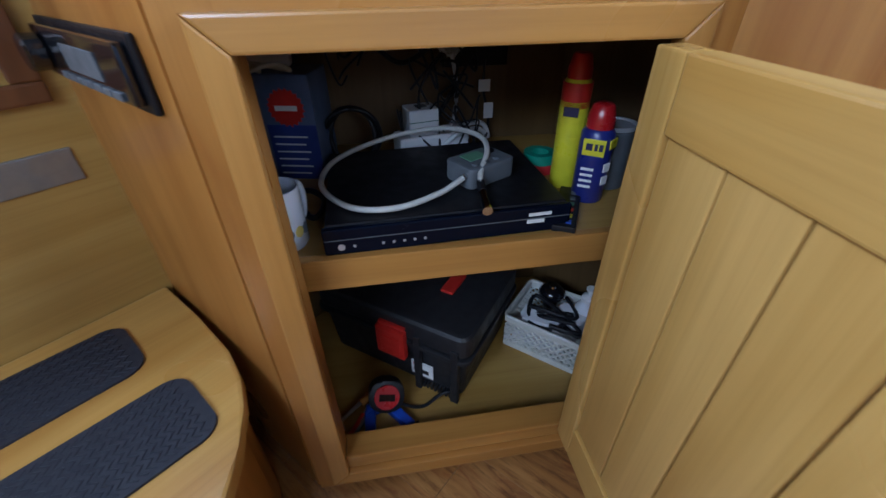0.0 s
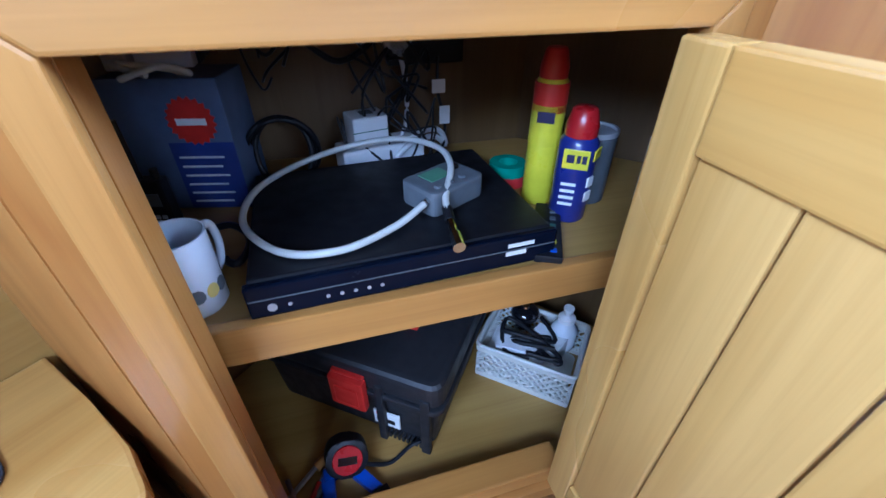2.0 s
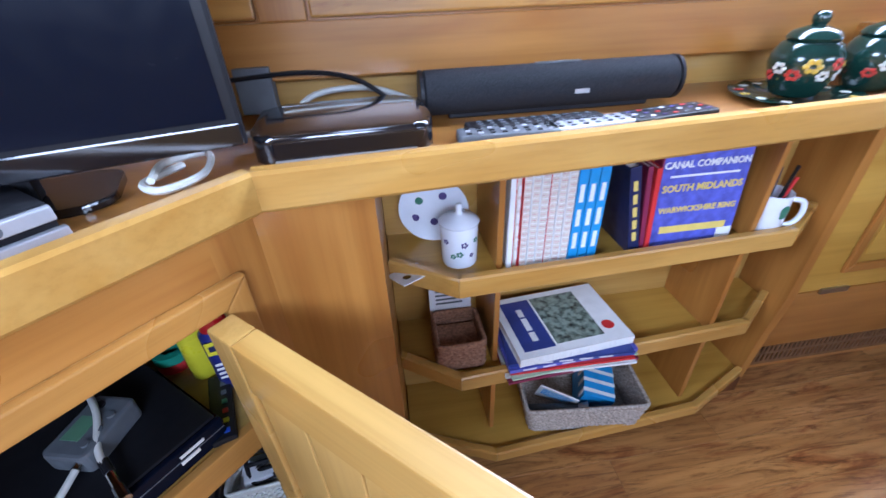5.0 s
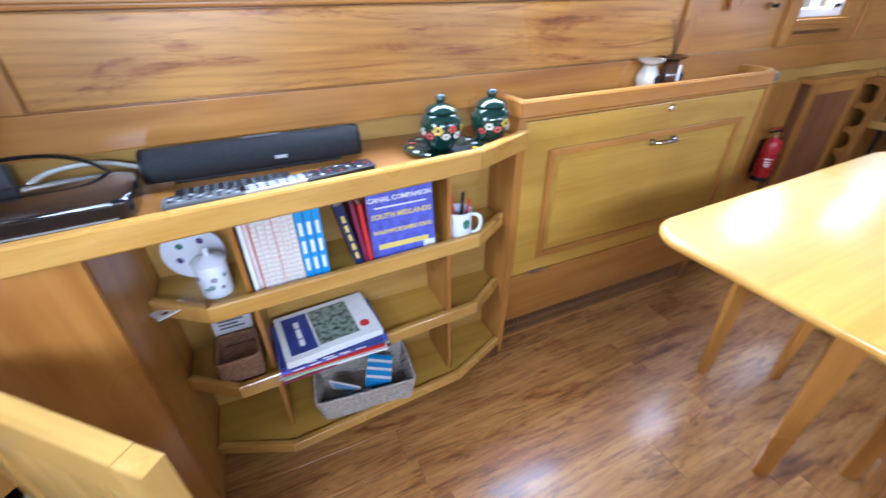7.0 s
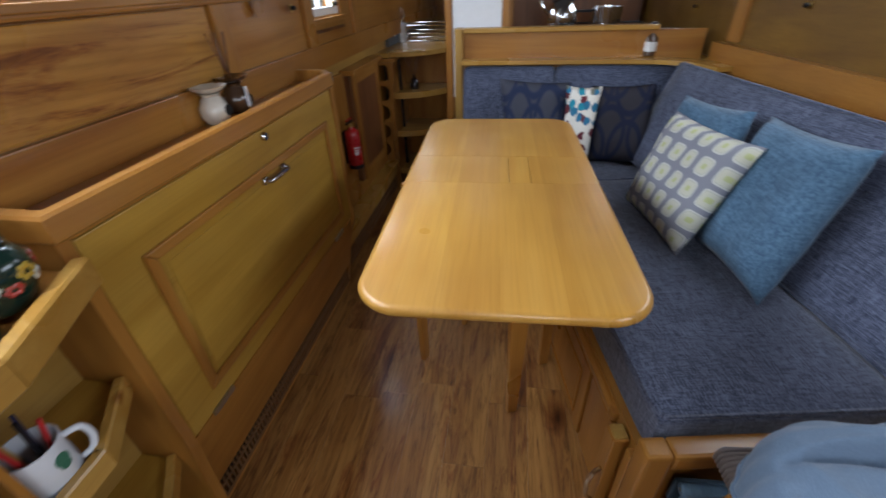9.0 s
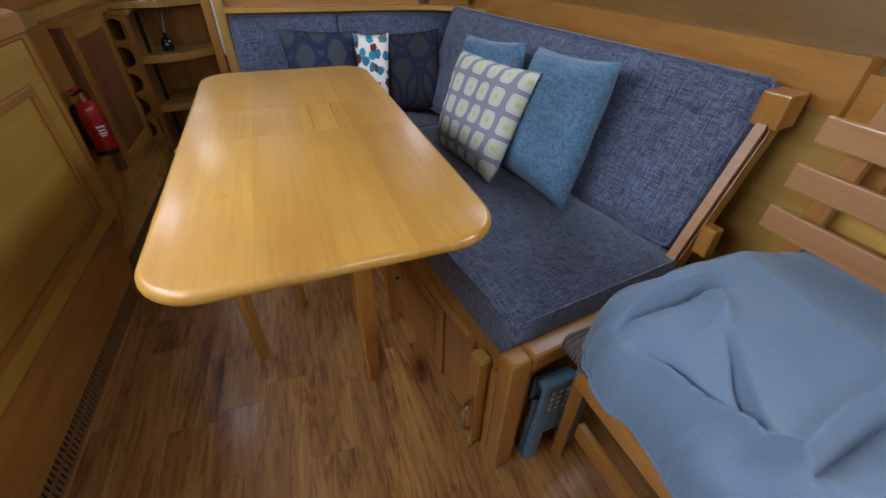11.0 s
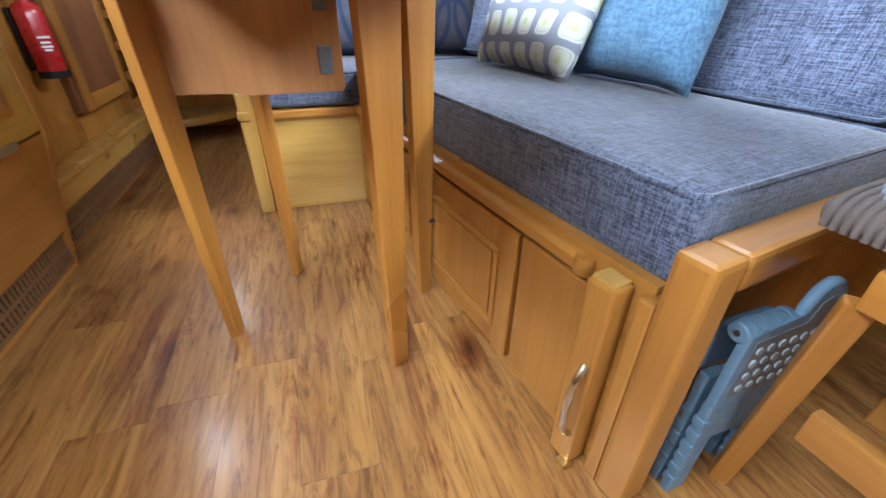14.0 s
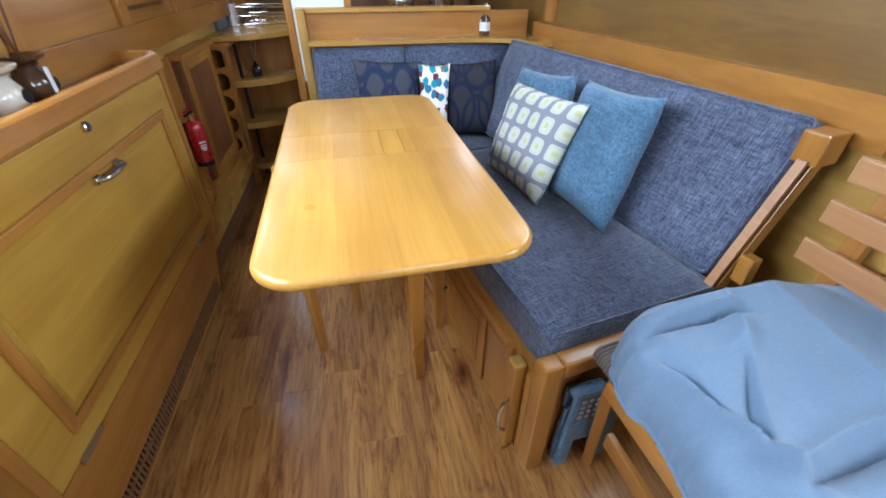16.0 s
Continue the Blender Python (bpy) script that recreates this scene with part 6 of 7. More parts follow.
def upright_book(y, w, h, d, spine, label, lean=0.0, rings=0, x_front=-0.655, z=None, cover=None, pages=True):
    o = thing("book", pose(x_front, y, S1 if z is None else z, lean, 0, 0), label, "book", "books on the shelf")
    if rings:
        part("page_block", box(-d, -0.002, 0.001, w - 0.001, 0.002, h - 0.002), page_edges, o)
        part("cover", box(-d, 0.0, 0.0, 0.001, 0.0, h), spine, o)
        part("cover", box(-d, 0.0, w - 0.001, w, 0.0, h), paper, o)
        for i in range(rings):
            zz = 0.006 + (h - 0.012) * i / (rings - 1)
            part("ring", tube([Vector((0.001, w * 0.15, zz)), Vector((0.004, w * 0.5, zz + 0.001)), Vector((0.001, w * 0.85, zz))], 0.0008, 4), ring_pink if i % 2 else white_plastic, o)
    else:
        part("spine", box(-0.004, 0.0, 0, w, 0, h, 0.001), spine, o)
        part("cover", box(-d, -0.004, 0, 0.0015, 0, h), cover or spine, o)
        part("cover", box(-d, -0.004, w - 0.0015, w, 0, h), cover or spine, o)
        part("page_block", box(-d + 0.002, -0.0045, 0.0017, w - 0.0017, 0.003, h - 0.003), page_edges, o)
    return o


bk = upright_book(0.346, 0.010, 0.205, 0.14, paper, "white spiral-bound guide on the shelf", lean=0, cover=paper)
bk = upright_book(0.357, 0.011, 0.20, 0.14, book_red, "red and white waterways guide with a printed spine", lean=0)
bpy.data.objects.remove(bk.children[-1])
for i in range(6):
    part("print_bar", box(0.0, 0.0012, 0.003, 0.008, 0.02 + i * 0.027, 0.04 + i * 0.027), paper, bk)
for i in range(6):
    upright_book(0.3695 + i * 0.0165, 0.0155, 0.196 + 0.004 * (i % 2), 0.14, (book_red, paper, paper, book_red, paper, paper)[i], "ring-bound guide with cream pages and pink rings", rings=30)
for i in range(3):
    bk = upright_book(0.470 + i * 0.020, 0.0185, 0.200, 0.14, book_blue, "sky blue guide book with a pale printed spine")
    for j in range(3):
        part("print_bar", box(0.0, 0.001, 0.005, 0.013, 0.03 + j * 0.05, 0.065 + j * 0.05), paper, bk)
bk = upright_book(0.585, 0.022, 0.19, 0.13, book_navy, "navy guide with yellow lettering leaning on its neighbours", lean=-10)
bk.matrix_world = pose(-0.655, 0.600, S1, 11, 0, 0)
for j in range(5):
    part("print_bar", box(0.0, 0.001, 0.007, 0.015, 0.03 + j * 0.028, 0.05 + j * 0.028), book_yellow, bk)
bk = upright_book(0.616, 0.010, 0.185, 0.13, book_maroon, "maroon paperback leaning on the shelf")
bk.matrix_world = pose(-0.66, 0.625, S1, 7, 0, 0)
bk = upright_book(0.630, 0.010, 0.18, 0.13, book_red, "red paperback leaning on the shelf")
bk.matrix_world = pose(-0.66, 0.637, S1, 5, 0, 0)
# board game box facing out
gm = thing("boxed_book", pose(-0.668, 0.648, S1, 0, -5, 0), "violet boxed canal book with yellow title lettering", "book")
part("front_cover", box(-0.025, 0.0, 0.0, 0.185, 0.0, 0.205, 0.002), book_violet, gm)
part("spine", box(-0.026, 0.0005, -0.002, 0.002, 0.0, 0.205, 0.001), book_maroon, gm)
FACE = pose(0, 0, 0, 90, 0, 90)
text("CANAL COMPANION", 0.0185, paper, gm, Matrix.Translation((0.0006, 0.093, 0.172)) @ FACE)
text("SOUTH MIDLANDS", 0.020, book_yellow, gm, Matrix.Translation((0.0006, 0.093, 0.125)) @ FACE)
text("WARWICKSHIRE RING", 0.0165, book_yellow, gm, Matrix.Translation((0.0006, 0.093, 0.08)) @ FACE)
part("title_bar", box(0, 0.0009, 0.02, 0.165, 0.148, 0.152), paper, gm)
part("title_bar", box(0, 0.0009, 0.02, 0.165, 0.03, 0.045), book_yellow, gm)
part("picture_patch", box(0, 0.0007, 0.15, 0.183, 0.003, 0.03), paper, gm)


def mug(m, label, body=ceramic):
    o = thing("mug", m, label, "mug")
    part("body", lathe([(0, 0), (0.034, 0), (0.0385, 0.006), (0.0385, 0.092), (0.0365, 0.092), (0.036, 0.008), (0, 0.007)], 32), body, o, smooth=50)
    part("handle", tube(smooth_path([(0.037, 0, 0.078), (0.058, 0, 0.075), (0.064, 0, 0.05), (0.055, 0, 0.025), (0.037, 0, 0.018)], 6), 0.0055, 10), body, o, smooth=80)
    return o


mg = mug(pose(-0.69, 0.918, S1, 0, 0, 60), "white printed mug holding pens")
for z, w in ((0.062, 0.028), (0.052, 0.022)):
    part("green_print", lathe([(0, 0.0012), (w * 0.4, 0.0006), (w * 0.42, 0)], 12, None, Matrix.Translation((0.0383 * math.cos(-0.9), 0.0383 * math.sin(-0.9), z)) @ Vector((math.cos(-0.9), math.sin(-0.9), 0)).to_track_quat("Z", "Y").to_matrix().to_4x4()), leaf_green, mg)
for i, mt in enumerate((book_red, book_navy, wood_ash_z, book_red, black_plastic)):
    a = i * 1.3
    part("pen", tube([Vector((0.01 * math.cos(a), 0.01 * math.sin(a), 0.008)), Vector((0.03 * math.cos(a), 0.03 * math.sin(a), 0.125 + 0.008 * i))], 0.0035, 8), mt, mg)


# middle shelf
def wicker(m, w, d, h, t, mat, label, flare=0.0, name="wicker_basket", cutout=False):
    """A woven open basket: rows of bulging strands round real walls."""
    o = thing(name, m, label, "basket")
    bm = prism(rounded(w, d, 0.012, 3), 0.0, 0.006)
    part("base", bm, mat, o)
    rows = max(4, int(h / 0.0085))
    for i in range(rows):
        z = 0.005 + (i + 0.5) * (h - 0.006) / rows
        f = 1 + flare * z / h
        pts = []
        ring_ = rounded(w * f, d * f, 0.014, 3)
        full = []
        for (xa, ya), (xb, yb) in zip(ring_, ring_[1:] + ring_[:1]):
            k = max(1, int(math.hypot(xb - xa, yb - ya) / 0.007))
            full += [(xa + (xb - xa) * s / k, ya + (yb - ya) * s / k) for s in range(k)]
        for j, (x, y) in enumerate(full):
            s = 0.0016 * (1 if (j + i) % 2 else -1)
            q = Vector((x, y, 0))
            q += q.normalized() * s
            pts.append(Vector((q.x, q.y, z + 0.0008 * math.sin(j * 1.7 + i))))
        part("woven_strand", tube(pts, (h / rows) * 0.56, 5, None, True), mat, o, smooth=80)
    part("rim", tube([Vector((x, y, h)) for x, y in rounded(w * (1 + flare), d * (1 + flare), 0.014, 3)], 0.006, 6, None, True), mat, o, smooth=80)
    return o


wb = wicker(pose(-0.705, 0.255, S2, 0, 0, 0), 0.115, 0.105, 0.075, 0.004, wicker_brown, "small brown wicker box holding a printed card")
part("inner_lid", box(-0.04, 0.05, -0.046, 0.046, 0.045, 0.05), wicker_brown, wb)
nt = thing("card", pose(-0.762, 0.250, S2 + 0.006, 0, -8, 0), "white printed card stood in the wicker box", "card")
part("card_sheet", box(-0.002, 0.0, -0.05, 0.05, 0, 0.14), card_white, nt)
for j in range(4):
    part("print_bar", box(0.0, 0.0006, -0.035, -0.035 + 0.05 + 0.015 * (j % 2), 0.118 - j * 0.011, 0.123 - j * 0.011), grey_plastic, nt)

stack = [(0.006, book_maroon, 0.31, 0.21, 3), (0.006, paper, 0.30, 0.205, -2), (0.005, book_green, 0.30, 0.21, 4), (0.006, book_red, 0.285, 0.205, -1), (0.010, book_violet, 0.30, 0.20, 2), (0.009, box_blue, 0.28, 0.20, -3), (0.022, paper, 0.27, 0.195, 5)]
z = S2 + 0.0005
for i, (h, mt, w, d_, a) in enumerate(stack):
    bk = thing("magazine" if i < 4 else "book", pose(-0.700 + 0.004 * (i % 2), 0.495, z, 0, 0, 90 + a), "glossy magazine in a stack on the shelf" if i < 4 else "large softback guide on the stack", "magazine" if i < 4 else "book", "stack of magazines")
    part("cover", box(-w / 2, w / 2, -d_ / 2, d_ / 2, h - 0.001, h, 0), mt, bk)
    part("cover", box(-w / 2, w / 2, -d_ / 2, d_ / 2, 0, 0.001, 0), mt, bk)
    part("page_block", box(-w / 2 + 0.002, w / 2 - 0.002, -d_ / 2 + 0.001, d_ / 2 - 0.002, 0.0011, h - 0.0011), paper, bk)
    part("spine", box(-w / 2, w / 2, -d_ / 2 - 0.001, -d_ / 2 + 0.001, 0, h), mt, bk)
    if i == 0:
        text("WALKERS BRITAIN", 0.006, paper, bk, Matrix.Translation((0.02, -d_ / 2 - 0.0012, h / 2)) @ pose(0, 0, 0, 90, 0, 0))
    if i in (4, 5):
        for j in range(5):
            part("print_bar", box(-0.12 + j * 0.045, -0.09 + j * 0.045, -d_ / 2 - 0.0016, -d_ / 2 - 0.0005, h * 0.3, h * 0.7), paper, bk)
    if i == 6:
        part("photograph", box(-0.04, 0.075, -0.075, 0.08, h, h + 0.0006), book_photo, bk, "cover photograph of a lock and trees")
        part("title_panel", box(-0.118, -0.045, -0.08, 0.08, h, h + 0.0006), box_blue, bk)
        for y0, y1 in ((-0.055, -0.028), (-0.022, 0.018), (0.024, 0.05)):
            part("print_bar", box(-0.088, -0.074, y0, y1, h + 0.0006, h + 0.001), paper, bk)
        part("sticker", cyl(0.014, h + 0.0006, h + 0.0012, 18, None, pose(0.098, -0.05, 0)), book_red, bk)
        for j in range(22):
            part("ring", tube([Vector((-0.115 + j * 0.0108, -d_ / 2 - 0.003, 0.004)), Vector((-0.115 + j * 0.0108, -d_ / 2 - 0.005, 0.012)), Vector((-0.115 + j * 0.0108, -d_ / 2 + 0.004, h + 0.001))], 0.0012, 4), white_plastic, bk)
    z += h + 0.0006

# bottom shelf
wk = wicker(pose(-0.695, 0.575, S3, 0, 0, 84), 0.275, 0.165, 0.092, 0.005, wicker_grey, "grey seagrass basket of papers on the bottom shelf", flare=0.12)
pk = thing("carton", pose(-0.70, 0.615, S3 + 0.010, 10, 12, 70), "blue printed carton in the basket", "carton")
part("carton_body", box(-0.04, 0.04, -0.05, 0.05, 0, 0.09, 0.002), book_blue, pk)
for j in range(3):
    part("print_bar", box(-0.041, 0.041, -0.04 + j * 0.03, -0.03 + j * 0.03, 0.05, 0.0905), paper, pk)
lf = thing("leaflet", pose(-0.70, 0.515, S3 + 0.012, 25, 10, 60), "white leaflet in the basket", "leaflet")
part("sheet", box(-0.05, 0.05, -0.003, 0.0, 0, 0.11), paper, lf)
for j in range(5):
    part("print_bar", box(-0.04, 0.02 + 0.005 * j, -0.0036, -0.003, 0.04 + j * 0.012, 0.046 + j * 0.012), book_blue, lf)
ic = thing("torch", pose(-0.655, 0.49, S3 + 0.045, 0, 82, 75), "grey torch lying in the basket", "torch")
part("barrel", cyl(0.011, -0.07, 0.07, 16, bev=0.002), grey_plastic, ic, smooth=40)
part("head", cyl(0.011, 0.07, 0.095, 16, r2=0.016), silver, ic, smooth=40)
# ---------------------------------------------------------------- inside the corner cupboard (local: along, into, up)
CM = pose(CX, CY, 0, 0, 0, CA)
SZ = 0.4848
def inc(x, y, z, a=0, rx=0, ry=0):
    return CM @ pose(x, y, z, rx, ry, a)


hx = thing("satellite_receiver", inc(0.228, 0.222, SZ, 2), "black satellite receiver on the cupboard shelf", "receiver")
part("case", box(-0.178, 0.178, -0.135, 0.13, 0.004, 0.046, 0.003), black_plastic, hx)
part("fascia", box(-0.182, 0.182, -0.146, -0.1355, 0.002, 0.044, 0.003), black_screen, hx)
part("fascia_line", box(-0.18, 0.18, -0.1468, -0.1458, 0.026, 0.0272), grey_plastic, hx)
for x in (-0.14, -0.10, -0.085, -0.07, -0.055, -0.04):
    part("key_mark", cyl(0.0022, 0, 0.0008, 10, None, pose(x, -0.1462, 0.015, 90, 0, 0)), silver, hx)
part("standby_button", cyl(0.005, 0, 0.001, 14, None, pose(-0.158, -0.1462, 0.015, 90, 0, 0)), silver, hx)
part("maker_mark", box(0.115, 0.15, -0.1470, -0.1460, 0.031, 0.036), paper, hx)
part("maker_mark", box(0.113, 0.14, -0.1470, -0.1460, 0.019, 0.025), paper, hx)
part("edge_panel", box(0.1785, 0.184, -0.13, 0.05, 0.004, 0.03), black_gloss, hx)

rc = thing("remote_control", inc(0.435, 0.135, SZ, 62), "flat black remote control on the cupboard shelf", "remote control")
part("case", box(-0.07, 0.07, -0.018, 0.018, 0, 0.012, 0.003), black_plastic, rc)
for i in range(6):
    part("key", box(-0.06 + i * 0.02, -0.052 + i * 0.02, -0.01, -0.002, 0.012, 0.014), (clamp_blue, can_yellow, red_plastic, leaf_green, grey_plastic, grey_plastic)[i], rc)

coax = thing("aerial_lead", CM, "coiled white coaxial lead lying on the receiver", "cable")
loop = [(0.262, 0.150, 0.552), (0.22, 0.125, 0.542), (0.155, 0.100, 0.538), (0.09, 0.115, 0.538), (0.045, 0.19, 0.538), (0.055, 0.275, 0.540), (0.11, 0.335, 0.545), (0.19, 0.36, 0.556), (0.27, 0.345, 0.566), (0.315, 0.28, 0.572), (0.315, 0.21, 0.572), (0.290, 0.15, 0.558), (0.285, 0.115, 0.546)]
part("lead", tube(smooth_path(loop, 8), 0.0046, 10), cable_white, coax, smooth=80)
part("plug", tube([Vector((0.285, 0.116, 0.546)), Vector((0.281, 0.075, 0.540))], 0.0055, 14), chrome, coax)
part("plug_collar", tube([Vector((0.2825, 0.088, 0.542)), Vector((0.281, 0.066, 0.539))], 0.0075, 14), chrome, coax)
part("sleeve", tube([Vector((0.287, 0.135, 0.551)), Vector((0.285, 0.114, 0.5455))], 0.0065, 12), black_plastic, coax)
part("far_plug", tube([Vector((0.262, 0.150, 0.552)), Vector((0.274, 0.160, 0.553))], 0.0055, 12), chrome, coax)

mt_ = thing("signal_meter", inc(0.300, 0.195, SZ + 0.0465, 28), "grey satellite signal meter with a green display", "meter")
part("case", prism(rounded(0.095, 0.066, 0.01, 4), 0, 0.034, 0.005), grey_plastic, mt_)
part("display", box(-0.025, 0.012, -0.005, 0.022, 0.034, 0.0355, 0.0005), lcd, mt_)
for i in range(3):
    part("key", cyl(0.005, 0.034, 0.037, 12, None, pose(-0.028 + i * 0.022, -0.019, 0)), grey_plastic, mt_)
part("key", cyl(0.007, 0.034, 0.037, 12, None, pose(0.03, 0.01, 0)), black_plastic, mt_)


def aerosol(m, r, h, mats, label):
    body, band, cap_mat = mats
    o = thing("aerosol_can", m, label, "aerosol can", "aerosol cans")
    part("body", lathe([(0, 0), (r - 0.002, 0), (r, 0.003), (r, h - 0.012), (r * 0.75, h - 0.002), (r * 0.6, h)], 32), body, o, smooth=40)
    part("label_band", cyl(r + 0.0004, h * 0.50, h * 0.80, 32), band, o, smooth=40)
    part("cap", lathe([(r * 0.8, h - 0.008), (r * 0.82, h + 0.010), (r * 0.62, h + 0.030), (r * 0.5, h + 0.033), (0, h + 0.034)], 24), cap_mat, o, smooth=40)
    return o


c1 = aerosol(inc(0.468, 0.236, SZ), 0.0235, 0.190, (can_yellow, can_yellow, red_plastic), "tall yellow aerosol can with a red cap")
part("red_top", cyl(0.0239, 0.142, 0.181, 32), red_plastic, c1, smooth=40)
part("print_bar", box(-0.012, 0.012, -0.0258, -0.0242, 0.13, 0.145), book_navy, c1).rotation_euler = (0, 0, radians(-35))
c2 = aerosol(inc(0.488, 0.178, SZ), 0.0265, 0.128, (can_navy, can_navy, red_paint), "blue and yellow lubricant spray can with a red cap")
pa = part("yellow_shield", box(-0.017, 0.017, -0.0285, -0.0262, 0.085, 0.112, 0.001), can_yellow, c2)
pa.rotation_euler = (0, 0, radians(-35))
for k, (x0, x1) in enumerate(((-0.012, -0.002), (0.001, 0.006), (0.008, 0.014))):
    o = part("print_mark", box(x0, x1, -0.0292, -0.0282, 0.094, 0.105), book_navy, c2)
    o.rotation_euler = (0, 0, radians(-35))
part("yellow_shield", box(-0.012, 0.012, -0.0285, -0.0262, 0.095, 0.110, 0.001), can_yellow, c2).rotation_euler = (0, 0, radians(38))
for j in range(2):
    wd_ = part("hazard_mark", box(-0.007, 0.007, -0.0283, -0.0264, 0.035 + j * 0.022, 0.049 + j * 0.022), paper, c2)
    wd_.rotation_euler = (0, 0, radians(25))
for j in range(4):
    part("print_bar", box(-0.014, 0.006, -0.0282, -0.0266, 0.03 + j * 0.010, 0.034 + j * 0.010), paper, c2).rotation_euler = (0, 0, radians(-35))
tin = thing("tin", inc(0.545, 0.225, SZ), "plain grey tin with a pale lid on the cupboard shelf", "tin")
part("body", cyl(0.033, 0, 0.105, 28, bev=0.002), grey_plastic, tin, smooth=40)
part("lid", lathe([(0.034, 0.1055), (0.034, 0.113), (0.030, 0.113), (0.029, 0.109), (0, 0.109)], 28), silver, tin, smooth=40)
for k, (zz, mt) in enumerate(((0, book_red), (0.019, tape_green))):
    tp = thing("tape_roll", inc(0.447, 0.305, SZ + zz), "roll of insulating tape" + (" in green" if k else " in red"), "tape roll", "tape rolls")
    part("roll", lathe([(0.016, 0), (0.031, 0), (0.031, 0.0185), (0.016, 0.0185), (0.016, 0)], 28), mt, tp, smooth=40)

mug_c = mug(inc(-0.008, 0.118, SZ, 60), "white mug with grey and yellow leaf print in the cupboard")
mug_c.scale = (0.86, 0.86, 1.0)
for az, mt in ((-2.2, grey_plastic), (-1.7, book_yellow), (-1.3, grey_plastic)):
    part("leaf_print", lathe([(0, 0.001), (0.008, 0.0006), (0.009, 0)], 10, None, Matrix.Translation((0.0385 * math.cos(az), 0.0385 * math.sin(az), 0.03)) @ Vector((math.cos(az), math.sin(az), 0)).to_track_quat("Z", "Y").to_matrix().to_4x4()), mt, mug_c)

bxx = thing("carton", inc(-0.035, 0.35, SZ, -14), "blue and sky printed radio carton in the cupboard", "carton")
part("carton_body", box(-0.085, 0.07, 0.0, 0.09, 0, 0.19, 0.002), box_sky_shaded, bxx)
part("blue_panel", box(-0.02, 0.0695, -0.001, 0.0, 0.002, 0.105), box_blue, bxx)
st_ = bmesh.new()
pts = []
for i in range(40):
    r = 0.034 if i % 2 else 0.029
    pts.append((r * math.cos(2 * math.pi * i / 40), r * math.sin(2 * math.pi * i / 40)))
part("red_seal", prism(pts, 0, 0.0012, 0, None, 2, pose(0.022, -0.0005, 0.135, 90, 0, 0)), red_plastic, bxx)
part("seal_text", box(0.002, 0.042, -0.0024, -0.0016, 0.130, 0.139), paper, bxx)
for j in range(6):
    part("print_bar", box(-0.012, 0.045 + 0.006 * (j % 2), -0.0016, -0.001, 0.012 + j * 0.014, 0.0148 + j * 0.014), paper, bxx)
wt = thing("handheld_radio", inc(-0.070, 0.285, SZ, -14), "black handheld radio standing by the carton", "radio")
part("body", box(-0.018, 0.018, -0.012, 0.012, 0, 0.085, 0.004), black_plastic, wt)
part("aerial", cyl(0.005, 0.085, 0.16, 12, None, pose(-0.011, 0, 0), r2=0.0035), black_plastic, wt)
part("knob", cyl(0.005, 0.085, 0.098, 12, None, pose(0.011, 0, 0)), black_plastic, wt)
for i in range(3):
    for j in range(4):
        part("key", box(-0.012 + i * 0.009, -0.006 + i * 0.009, -0.0135, -0.0118, 0.008 + j * 0.008, 0.013 + j * 0.008), silver, wt)
part("display", box(-0.012, 0.012, -0.0132, -0.0118, 0.05, 0.068), grey_plastic, wt)
fb = thing("fuse_box", inc(-0.095, 0.44, 0.675, 0), "white electrical junction boxes on the cupboard lining", "fuse box")
for x in (-0.06, 0.02):
    part("cover", box(x, x + 0.072, -0.03, 0.0, 0, 0.12, 0.003), white_plastic, fb)
    part("screw", cyl(0.004, 0, 0.001, 10, None, pose(x + 0.03, -0.0302, 0.03, 90, 0, 0)), steel, fb)
part("bracket", box(-0.065, 0.095, 0.0, 0.09, 0.0, 0.12), black_plastic, fb)

sk = thing("wall_socket", inc(0.36, 0.508, 0.70, 0), "black double socket on the cupboard back", "socket")
part("plate", box(-0.075, 0.065, -0.02, 0.016, -0.055, 0.05, 0.004), black_plastic, sk)
pl = thing("mains_plug", inc(0.305, 0.488, 0.69, 0), "white three-pin plug with a white flex", "plug")
part("plug_body", prism(rounded(0.05, 0.05, 0.016, 5), -0.022, 0.0, 0.006, None, 2, pose(0, 0, 0, 90, 0, 0) @ pose(0, 0, -0.0, 0, 0, 0)), white_plastic, pl, smooth=50)
part("flex", tube(smooth_path([(0.0, 0.0, -0.02), (0.006, -0.012, -0.06), (0.006, -0.02, -0.11), (-0.004, -0.03, -0.15), (-0.03, -0.04, -0.18)], 6), 0.0042, 8), white_plastic, pl, smooth=80)
ps = thing("plug_in_adaptor", inc(0.23, 0.44, SZ, 12), "white plug-in power adaptor with a green line", "adaptor")
part("body", box(-0.032, 0.032, -0.028, 0.028, 0.045, 0.098, 0.005), white_plastic, ps)
part("green_line", box(-0.0322, 0.0322, -0.0285, -0.0275, 0.073, 0.0745), leaf_green, ps)
part("extension_block", box(-0.055, 0.10, -0.03, 0.03, 0.0, 0.0445, 0.006), white_plastic, ps)
part("flex_loop", tube(smooth_path([(0.05, -0.02, 0.03), (0.09, -0.035, 0.06), (0.13, -0.03, 0.055), (0.15, -0.02, 0.02), (0.12, -0.03, 0.045), (0.07, -0.04, 0.045), (0.04, -0.035, 0.02)], 6), 0.005, 8), white_plastic, ps, smooth=80)
part("adaptor_slot", box(-0.01, 0.012, -0.01, 0.01, 0.098, 0.099), grey_plastic, ps)
tl = thing("hanging_lead", CM, "black lead with white tags hanging from the socket", "cable")
